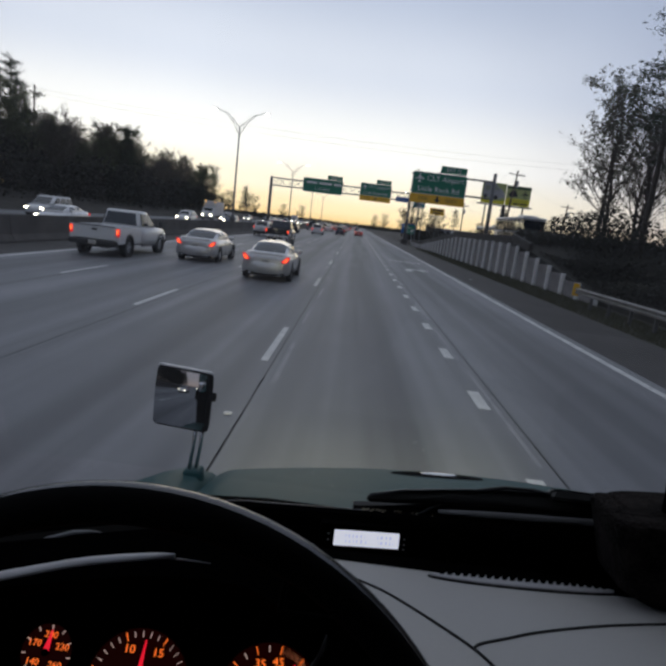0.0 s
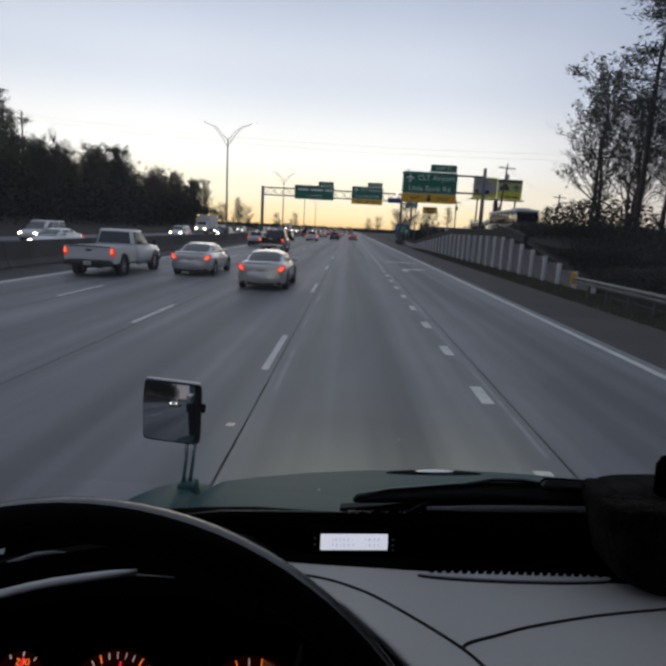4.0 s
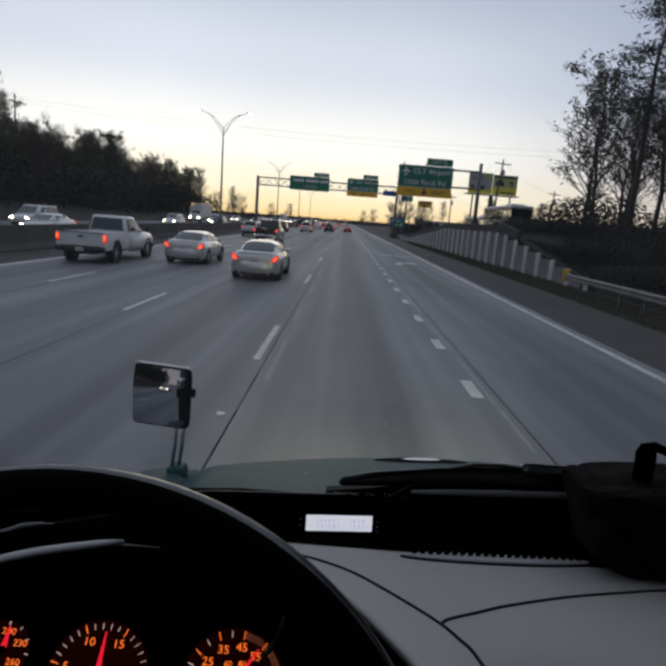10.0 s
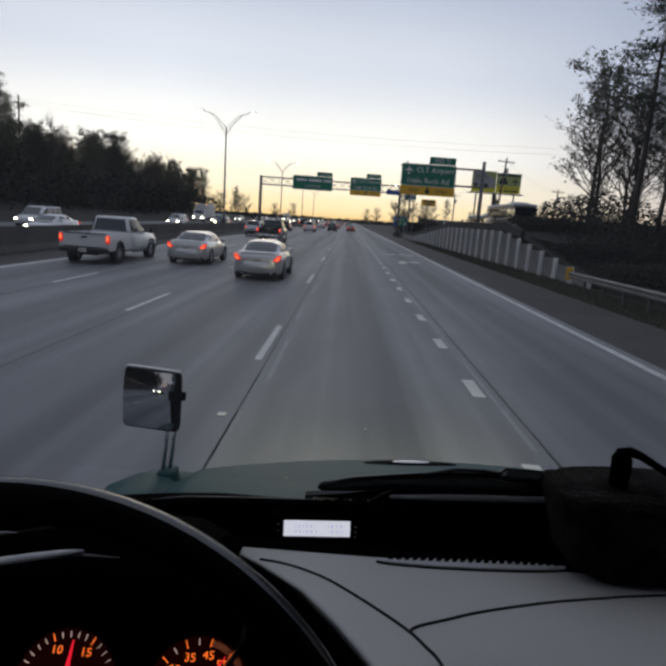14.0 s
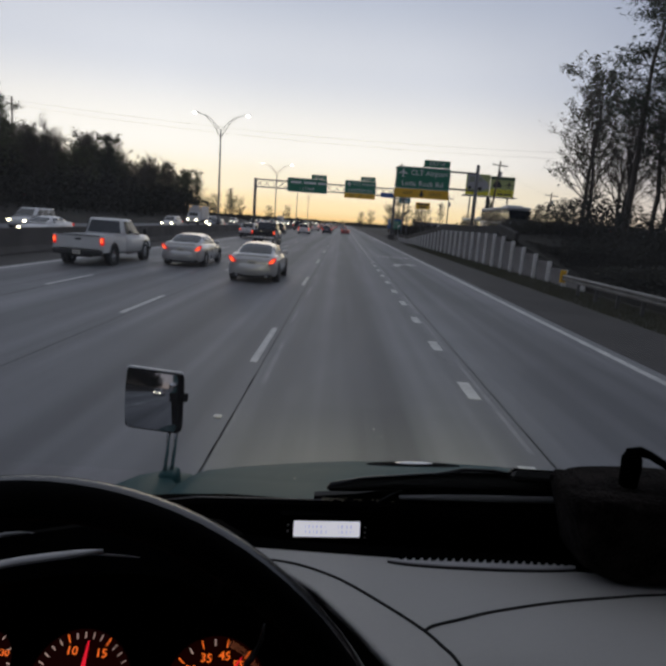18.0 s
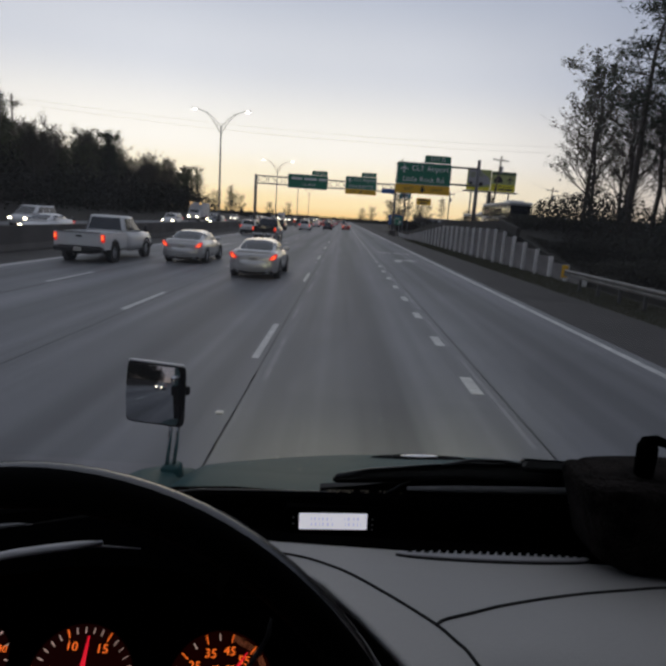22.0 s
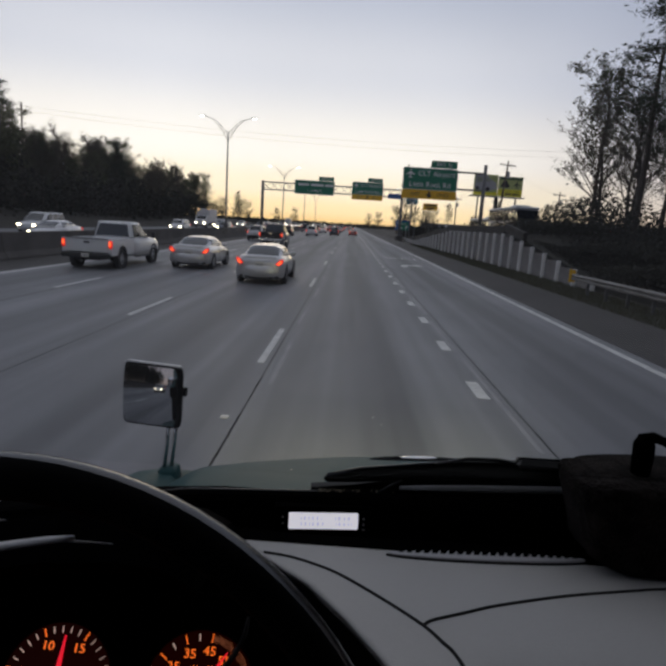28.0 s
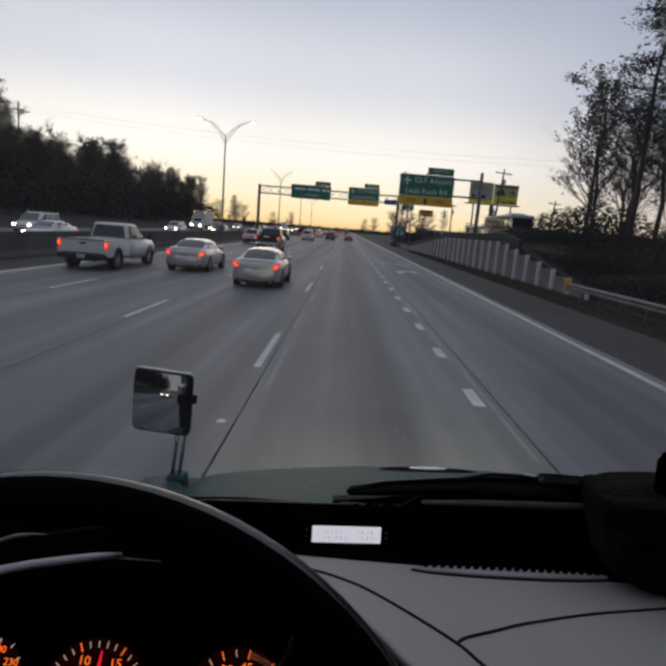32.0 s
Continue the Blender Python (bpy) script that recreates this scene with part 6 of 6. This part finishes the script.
part("screen", Geo().loft([[DM @ Vector((a, d, b)) for a, b in rounded(0.1095, 0.0255, 0.001, 1)] for d in (-0.0065, -0.003)]), SCREEN, disp, "pale backlit screen")
ri = random.Random(3)
for row in (0.0045, -0.0045):
    x = -0.036
    while x < 0.045:
        w = ri.uniform(0.002, 0.007)
        if not -0.002 < x < 0.016:
            part("unreadable_text", Geo().loft([[DM @ Vector((a, d, b)) for a, b in ((x, row - 0.0028), (x + w * 0.5, row - 0.0028), (x + w * 0.5, row + 0.0028), (x, row + 0.0028))] for d in (-0.0069, -0.0064)]), SCREEN_INK, disp)
        x += w + 0.002
for a, b in ((-0.064, 0.006), (-0.064, -0.004), (0.064, 0.004), (0.064, -0.005), (0.064, -0.013)):
    part("button_mark", Geo().loft([[DM @ Vector((a + u, d, b + v)) for u, v in ((-0.002, -0.0012), (0.002, -0.0012), (0, 0.0018))] for d in (-0.0062, -0.0038)]), BEZEL, disp)

def smooth(pts, n=6):
    """Points of a smooth curve through pts."""
    out = []
    for i in range(len(pts) - 1):
        p = [Vector(pts[min(max(i + k, 0), len(pts) - 1)]) for k in (-1, 0, 1, 2)]
        for j in range(n):
            t = j / n
            out.append(tuple(0.5 * (2 * p[1] + (p[2] - p[0]) * t + (2 * p[0] - 5 * p[1] + 4 * p[2] - p[3]) * t * t + (3 * p[1] - p[0] - 3 * p[2] + p[3]) * t ** 3)))
    return out + [tuple(pts[-1])]


def dpt(x, y, up=0.0):
    return (x, y, dash_z(y) - pad_roll(x, y) + up)


for pts in (((0.045, 0.672), (0.083, 0.6635), (0.120, 0.645), (0.1555, 0.6185), (0.208, 0.5615), (0.249, 0.51), (0.266, 0.478), (0.2755, 0.458), (0.29, 0.40)), ((0.249, 0.51), (0.262, 0.523), (0.301, 0.5435), (0.3505, 0.569), (0.448, 0.607), (0.55, 0.6365), (0.597, 0.6485), (0.8, 0.69))):
    part("panel_seam", Geo().tube([dpt(x, y, 0.0005) for x, y in smooth(pts)], 0.0022, 6), SEAM, pad, "dark gap between dash panels")
vent = part("defrost_vent", Geo().loft([[dpt(0.372 + (0.147 + e) * math.cos(2 * math.pi * i / 32), 0.708 + 0.012 * math.cos(2 * math.pi * i / 32) + (0.012 + e) * math.sin(2 * math.pi * i / 32), h) for i in range(32)] for e, h in ((0.002, -0.004), (0.002, 0.003), (0, 0.005), (-0.003, 0.0046))]), VENT_GREY, truck, "long pale grey defroster vent", smooth=True)
# dark inside of the vent's slots, put on top as thin black strips
for i in range(22):
    x = 0.240 + i * 0.0125
    part("slat", Geo().loft([[dpt(x + u, 0.708 + v + (x - 0.372) * 0.085, h) for u, v in ((-0.002, 0.0015), (0.0048, 0.0015), (0.0145, 0.0175), (0.0025, 0.0175))] for h in (0.0035, 0.0054)]), DASH_BLACK, vent)

# shadow along the lower edge of the vent, put in as a dark strip
part("vent_shadow", Geo().tube([dpt(0.372 + 0.151 * math.cos(radians(a)), 0.708 + 0.012 * math.cos(radians(a)) + 0.0165 * math.sin(radians(a)), 0.0008) for a in range(184, 357, 8)], 0.0022, 6), SEAM, vent, "shadow line below the vent, put in as a dark strip")
# where windscreen meets ledge: its highlight as a pale strip, glints as tan chips
part("seal_highlight", Geo().tube([(x, 0.799, 1.9585 + ledge_drop(x)) for x in (-0.16, -0.10, -0.05, 0.0, 0.05, 0.10, 0.128)], [0.0004, 0.0009, 0.0012, 0.0011, 0.0012, 0.0009, 0.0004], 6), BEZEL, truck, "highlight on the windscreen seal, put in as a thin pale strip", smooth=True)
rg = random.Random(44)
# small tan chips put in for the sparkle beside the wiper foot
for i in range(22):
    gx = 0.115 + 0.12 * rg.random() ** 1.5
    c = Vector((gx, 0.7985 + rg.uniform(-0.004, 0.003), 1.9605 + ledge_drop(gx)))
    w, h = rg.uniform(0.0008, 0.003), rg.uniform(0.0006, 0.0018)
    part("grit", Geo().loft([[c + Vector((w * u, d, h * v + 0.4 * w * u)) for u, v in ((-1, -0.6), (0.8, -1), (1, 0.5), (-0.3, 1))] for d in (-0.0008, 0.0008)]), GLINT_TAN, truck)

# wiper
wip = part("wiper_blade", Geo().loft([[(x, 0.818 + 0.004 * math.cos(a), z + h * math.sin(a)) for a in [2 * math.pi * j / 12 for j in range(12)]] for x, z, h in ((0.121, 1.968, 0.002), (0.127, 1.9695, 0.0085), (0.18, 1.978, 0.0135), (0.26, 1.989, 0.014), (0.34, 1.998, 0.017), (0.43, 2.002, 0.018), (0.50, 2.001, 0.018), (0.527, 2.002, 0.008))]), RUBBER, truck, "black wiper blade at rest", smooth=True)
part("wiper_arm", Geo().tube([(0.30, 0.815, 2.006), (0.35, 0.812, 2.021), (0.40, 0.812, 2.023), (0.45, 0.815, 2.016)], 0.0035, 8), RUBBER, wip, smooth=True)
part("wiper_hinge", Geo().box(0.425, 0.52, 0.806, 0.83, 2.006, 2.027, 0.008), RUBBER, wip)
# highlight along the top of the blade, put in as a pale strip
part("blade_highlight", Geo().tube([(0.135, 0.8165, 1.9795), (0.18, 0.8165, 1.9915), (0.26, 0.8165, 2.0033), (0.315, 0.8165, 2.0115)], [0.0005, 0.0012, 0.0012, 0.0004], 6), BEZEL, wip, "highlight on the blade, put in as a pale strip", smooth=True)
part("wiper_spring", Geo().tube([(0.205, 0.815, 1.945), (0.232, 0.812, 1.966), (0.25, 0.812, 1.976)], 0.0022, 6), RUBBER, wip)

# instrument binnacle and gauges
shroud = [(0.37, 1.70), (0.57, 2.015), (0.43, 2.035), (0.41, 2.06), (0.46, 2.085), (0.60, 2.02), (0.74, 1.90), (0.74, 1.70)]
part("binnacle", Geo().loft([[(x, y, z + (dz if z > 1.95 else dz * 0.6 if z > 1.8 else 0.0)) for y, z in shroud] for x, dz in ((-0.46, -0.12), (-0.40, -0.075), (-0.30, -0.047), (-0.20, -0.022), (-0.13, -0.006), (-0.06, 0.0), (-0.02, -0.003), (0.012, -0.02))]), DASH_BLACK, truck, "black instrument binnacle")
# highlights on the edges of the black binnacle, put in as pale strips
lip = [(-0.42, 1.972, 0.011), (-0.30, 2.030, 0.0082), (-0.205, 2.0630, 0.006), (-0.178, 2.0710, 0.0056), (-0.148, 2.0780, 0.0052), (-0.120, 2.0840, 0.0045), (-0.105, 2.0868, 0.003), (-0.094, 2.0885, 0.001)]
part("binnacle_highlight", Geo().loft([[(x, 0.402 - w, z - 0.003), (x, 0.402 - w * 0.8, z), (x, 0.402, z + 0.0012), (x, 0.402 + w, z), (x, 0.402 + w, z - 0.004)] for x, z, w in lip]), VENT_GREY, truck, "highlight on the binnacle lip, put in as a pale grey strip", smooth=True)
part("binnacle_highlight", Geo().tube([(-0.118, 0.402, 2.0825), (-0.088, 0.402, 2.0838), (-0.058, 0.402, 2.0838)], [0.0005, 0.001, 0.0004], 8), BEZEL, truck, smooth=True)
part("binnacle_highlight", Geo().tube([(-0.31, 0.462, 2.014), (-0.2543, 0.462, 2.0465), (-0.2261, 0.462, 2.0588), (-0.2075, 0.462, 2.0625), (-0.190, 0.462, 2.0634)], [0.0034, 0.003, 0.0026, 0.0018, 0.0004], 8), BEZEL, truck, smooth=True)
# the panel leans back by 33 degrees; dials lie in its plane
GM = Matrix.Translation((-0.0046, 0.4526, 1.8984)) @ Matrix.Rotation(radians(-33), 4, "X") @ Matrix.Scale(1.044, 4)


def on_panel(geo):
    geo.v = [tuple(GM @ Vector(p)) for p in geo.v]
    return geo


cluster = part("instrument_panel", on_panel(Geo().box(-0.33, 0.10, 0.003, 0.012, -0.22, 0.082, 0.003)), DASH_BLACK, truck, "black panel with orange-lit gauges")


def gauge(cx, cz, r, ticks, labels, needle):
    """Dial on the panel. ticks: (degrees clockwise from straight up, share of the radius that it is long, which light)."""
    face = part("dial_face", on_panel(disc(Geo(), (cx, 0, cz), r * 1.14, "y", 0.002, 36)), DIAL, cluster, "dim red backlit dial")
    part("dial_ring", on_panel(disc(Geo(), (cx, -0.002, cz), r * 1.19, "y", 0.006, 40, r * 1.13)), DASH_BLACK, cluster)
    for deg, long, lit in ticks:
        a = radians(deg)
        u, v = math.sin(a), math.cos(a)
        r1, r0, w = r * (1 + long / 2), r * (1 - long / 2), 0.00013 if lit == 2 else 0.00042 if long > 0.12 else 0.0003
        q = [(cx + u * r1 + v * w, cz + v * r1 - u * w), (cx + u * r1 - v * w, cz + v * r1 + u * w), (cx + u * r0 - v * w, cz + v * r0 + u * w), (cx + u * r0 + v * w, cz + v * r0 - u * w)]
        part("tick", on_panel(Geo().prism(q, "y", -0.0022, -0.001)), (GAUGE_WHITE, GAUGE_ORANGE, GAUGE_HATCH)[lit], face)
    for text, a, k, size in labels:
        a = radians(a)
        words("numeral", text, size, GAUGE_ORANGE, face, GM @ Matrix.Translation((cx + math.sin(a) * r * k, -0.0016, cz + math.cos(a) * r * k)), depth=0.0002, stretch=1.12)
    a = radians(needle)
    u, v = math.sin(a), math.cos(a)
    q = [(cx + v * 0.0032, cz - u * 0.0032), (cx + u * r * 0.9 + v * 0.0005, cz + v * r * 0.9 - u * 0.0005), (cx + u * r * 0.9 - v * 0.0005, cz + v * r * 0.9 + u * 0.0005), (cx - v * 0.0032, cz + u * 0.0032)]
    part("needle", on_panel(Geo().prism(q, "y", -0.006, -0.004)), NEEDLE, face, "red needle")
    part("needle_hub", on_panel(disc(Geo(), (cx, -0.005, cz), r * 0.15, "y", 0.004, 16)), DASH_BLACK, face)


gauge(-0.129, -0.011, 0.0498, [(-128 + 10.3 * i, 0.17 if i % 5 == 0 else 0.12, int(i % 5 == 0)) for i in range(26)],
      [(str(5 * i), -128 + 51.5 * i, 0.745 if i < 4 else 0.72, 0.0118) for i in range(6)], 2)
gauge(0.0152, -0.0088, 0.0502, [(-53.3 + 3.1 * (i - 25), 0.17 if i % 10 == 5 else 0.13, int(i % 10 == 5)) for i in range(5, 46, 5)] + [(8.7 + 2.85 * (i - 45), 0.18 if i % 10 == 5 else 0.13, 1 if i % 10 == 5 else 2) for i in range(46, 76)],
      [("5", -115, 0.73, 0.0118), ("15", -84, 0.73, 0.0118), ("25", -53.5, 0.72, 0.0118), ("35", -22.2, 0.73, 0.0118), ("45", 9, 0.755, 0.0118), ("55", 36.2, 0.73, 0.0118), ("65", 64.4, 0.72, 0.0118), ("75", 93, 0.72, 0.0118),
       ("20", -92, 0.44, 0.0078), ("40", -55.6, 0.46, 0.0078), ("60", -18.8, 0.44, 0.0078), ("80", 20.3, 0.46, 0.0078), ("100", 50, 0.45, 0.0078)], 33)
for cz, text in ((0.0093, ("140", "170", "200", "230", "260")), (-0.062, ("0", "30", "60", "90", "120"))):
    gauge(-0.2343, cz, 0.025, [(-130 + 32.5 * i, 0.16, 0) for i in range(9)], [(w, -130 + 66 * i, 0.68, 0.0092) for i, w in enumerate(text)], 5 if cz > 0 else -20)
part("bezel_arc", Geo().tube([(0.066, 0.41, 2.014), (0.0635, 0.41, 1.996), (0.0555, 0.41, 1.976), (0.044, 0.41, 1.956), (0.030, 0.41, 1.941), (0.012, 0.41, 1.93)], [0.001, 0.0024, 0.0028, 0.0026, 0.002, 0.001], 8), LINING, truck, smooth=True)

# steering wheel
WM = Matrix.Translation((-0.0962, 0.261, 1.9010)) @ Matrix.Rotation(-0.175, 4, "X")
R, n, k = 0.2925, 96, 14


def rim_band(first, last):
    """Part of the wheel's rim, between two angles round its thickness; 0 is the outside."""
    g = Geo()
    for i in range(n):
        a = 2 * math.pi * i / n
        for j in range(k + 1):
            b = radians(first + (last - first) * j / k)
            q = R + 0.0172 * math.cos(b)
            g.v.append(tuple(WM @ Vector((q * math.cos(a), 0.0172 * math.sin(b), q * math.sin(a)))))
    for i in range(n):
        for j in range(k):
            g.f.append((i * (k + 1) + j, ((i + 1) % n) * (k + 1) + j, ((i + 1) % n) * (k + 1) + j + 1, i * (k + 1) + j + 1))
    return g


rim = rim_band(-26, 115)
sw = part("steering_wheel", rim, WHEEL_SKIN, truck, "thick black leather-rimmed steering wheel", smooth=True)
# rim side facing the driver dulled so that the highlight keeps to the edge
part("rim_dull_side", rim_band(115, 334), RIM_DULL, sw, "rim side facing the driver, dulled to narrow the highlight", smooth=True)
rings = []
for d, q in ((0.05, 0.075), (0.0, 0.09), (-0.012, 0.085), (-0.018, 0.06)):
    rings.append([WM @ Vector((q * math.cos(2 * math.pi * j / 28), d + 0.03, -0.03 + q * 0.9 * math.sin(2 * math.pi * j / 28))) for j in range(28)])
part("hub", Geo().loft(rings), WHEEL_SKIN, sw, smooth=True)
for a in (200, 340, 245, 295):
    c, s = math.cos(radians(a)), math.sin(radians(a))
    part("spoke", Geo().tube([WM @ Vector((0.07 * c, 0.035, -0.03 + 0.06 * s)), WM @ Vector((0.17 * c, 0.02, 0.17 * s)), WM @ Vector((R * c, 0.0, R * s))], [0.024, 0.02, 0.016], 8), WHEEL_SKIN, sw, smooth=True)
part("steering_column", Geo().tube([WM @ Vector((0, 0.05, -0.03)), WM @ Vector((0, 0.35, -0.14))], [0.05, 0.065], 14), DASH_BLACK, truck, smooth=True)

# cab shell round and behind the camera
part("roof", Geo().loft([[(-0.46, y, z0), (1.74, y, z0), (1.74, y, z0 + 0.06), (-0.46, y, z0 + 0.06)] for y, z0 in ((-1.5, 3.15), (0.2, 3.15), (0.55, 3.0))]), LINING, truck)
part("rear_wall", Geo().box(-0.46, 1.74, -1.56, -1.5, 0.9, 3.2), LINING, truck)
for x in (-0.47, 1.70):
    part("door", Geo().box(x, x + 0.05, -1.5, 0.5, 0.9, 1.98, 0.01), TEAL, truck)
    part("door_header", Geo().box(x, x + 0.05, -1.5, 0.3, 2.75, 3.15, 0.01), TEAL, truck)
    part("rear_quarter", Geo().box(x, x + 0.05, -1.5, -0.45, 1.98, 2.75, 0.01), TEAL, truck)
    part("pillar", Geo().tube([(x + 0.03, 0.5, 1.95), (x + 0.03, 0.3, 3.05)], 0.04, 8), TEAL, truck)
part("floor_pan", Geo().box(-0.46, 1.74, -1.5, 0.9, 0.9, 0.96), DASH_BLACK, truck)
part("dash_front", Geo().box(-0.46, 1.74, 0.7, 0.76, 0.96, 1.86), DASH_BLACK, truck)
part("seat", Geo().box(-0.35, 0.2, -0.75, -0.2, 0.96, 1.45, 0.06), LINING, truck)
part("seat_back", Geo().box(-0.35, 0.2, -0.95, -0.78, 1.4, 2.2, 0.06), LINING, truck)

# windscreen with a few grit specks
def screen_pt(x, k, lift=0.0):
    return (x, 0.905 - 0.36 * k - lift * 0.95, 1.93 + 1.08 * k - lift * 0.3)


ws = part("windscreen", Geo().loft([[screen_pt(x, k) for x in (-0.56, 0.1, 0.62, 1.14, 1.70)] for k in (0.0, 0.5, 1.0)], closed=False), WINDSCREEN, truck, "clear windscreen with grit specks")
ws.visible_shadow = False
rs = random.Random(17)
for x, k, r in [(0.196, 0.125, 0.0010), (0.212, 0.112, 0.0008), (0.02, 0.035, 0.0007), (0.06, 0.012, 0.0009), (-0.03, 0.02, 0.0006)] + [(rs.uniform(-0.35, 0.75), rs.uniform(0.02, 0.5), rs.uniform(0.0003, 0.0006)) for _ in range(16)]:
    c = screen_pt(x, k, 0.002)
    part("grit_speck", disc(Geo(), c, r, "y", 0.0004, 7), PAINT, ws)

# dark cover lying on the dash
def bundle(name, centre, radii, power, seed, taper=0.0):
    """A soft boxy lump with folds; taper thins its end towards the driver."""
    bm = bmesh.new()
    bmesh.ops.create_icosphere(bm, subdivisions=5, radius=1.0)
    for v in bm.verts:
        p = v.co.copy()
        q = [math.copysign(abs(c) ** power, c) for c in p]
        d = noise.noise(p * 2.2 + Vector((seed, 0, 0))) * 0.05 + noise.noise(p * 7 + Vector((0, seed, 0))) * 0.022 + noise.noise(p * 24) * 0.007
        thin = 1 - taper * max(0.0, -q[0]) ** 2
        v.co = Vector([c + k * r * (1 + d) for c, k, r in zip(centre, (q[0], q[1], q[2] * thin), radii)])
        v.co.x += 0.33 * max(0.0, 2.055 - v.co.z)
    me = bpy.data.meshes.new(name)
    bm.to_mesh(me)
    bm.free()
    me.polygons.foreach_set("use_smooth", [True] * len(me.polygons))
    me.materials.append(FLEECE)
    return me


bag_ob = tagged(new("dash_bag", bundle("dash_bag", (0.632, 0.738, 1.982), (0.160, 0.07, 0.072), 0.36, 3.1)), "lumpy black fleece-covered bundle lying on the dash", "bag")
part("top_fold", bundle("top_fold", (0.668, 0.748, 2.042), (0.176, 0.052, 0.0175), 0.5, 8.7, 0.4), FLEECE, bag_ob, "fuzzy flap folded over the bundle", smooth=True)
part("hook", Geo().tube([(0.577, 0.72, 2.05), (0.577, 0.72, 2.085), (0.576, 0.72, 2.1), (0.577, 0.72, 2.108)], [0.013, 0.0145, 0.0145, 0.011], 12).tube([(0.570, 0.72, 2.106), (0.588, 0.72, 2.111), (0.603, 0.72, 2.106), (0.625, 0.72, 2.094), (0.66, 0.72, 2.075)], [0.009, 0.008, 0.0065, 0.006, 0.005], 10), DASH_BLACK, bag_ob, "black knob with a bent arm", smooth=True)

# the truck's own dipped beams on the road
for x in (CX - 0.85, CX + 0.85):
    lamp_ob = new("headlamp_beam", bpy.data.lights.new("headlamp_beam", "SPOT"))
    lamp_ob.data.energy, lamp_ob.data.spot_size, lamp_ob.data.spot_blend, lamp_ob.data.color, lamp_ob.data.shadow_soft_size = 300, radians(75), 1.0, (1.0, 0.95, 0.55), 0.08
    lamp_ob.matrix_world = look((x, 2.72, 0.8), (CX - 0.1, 7.0, 0))
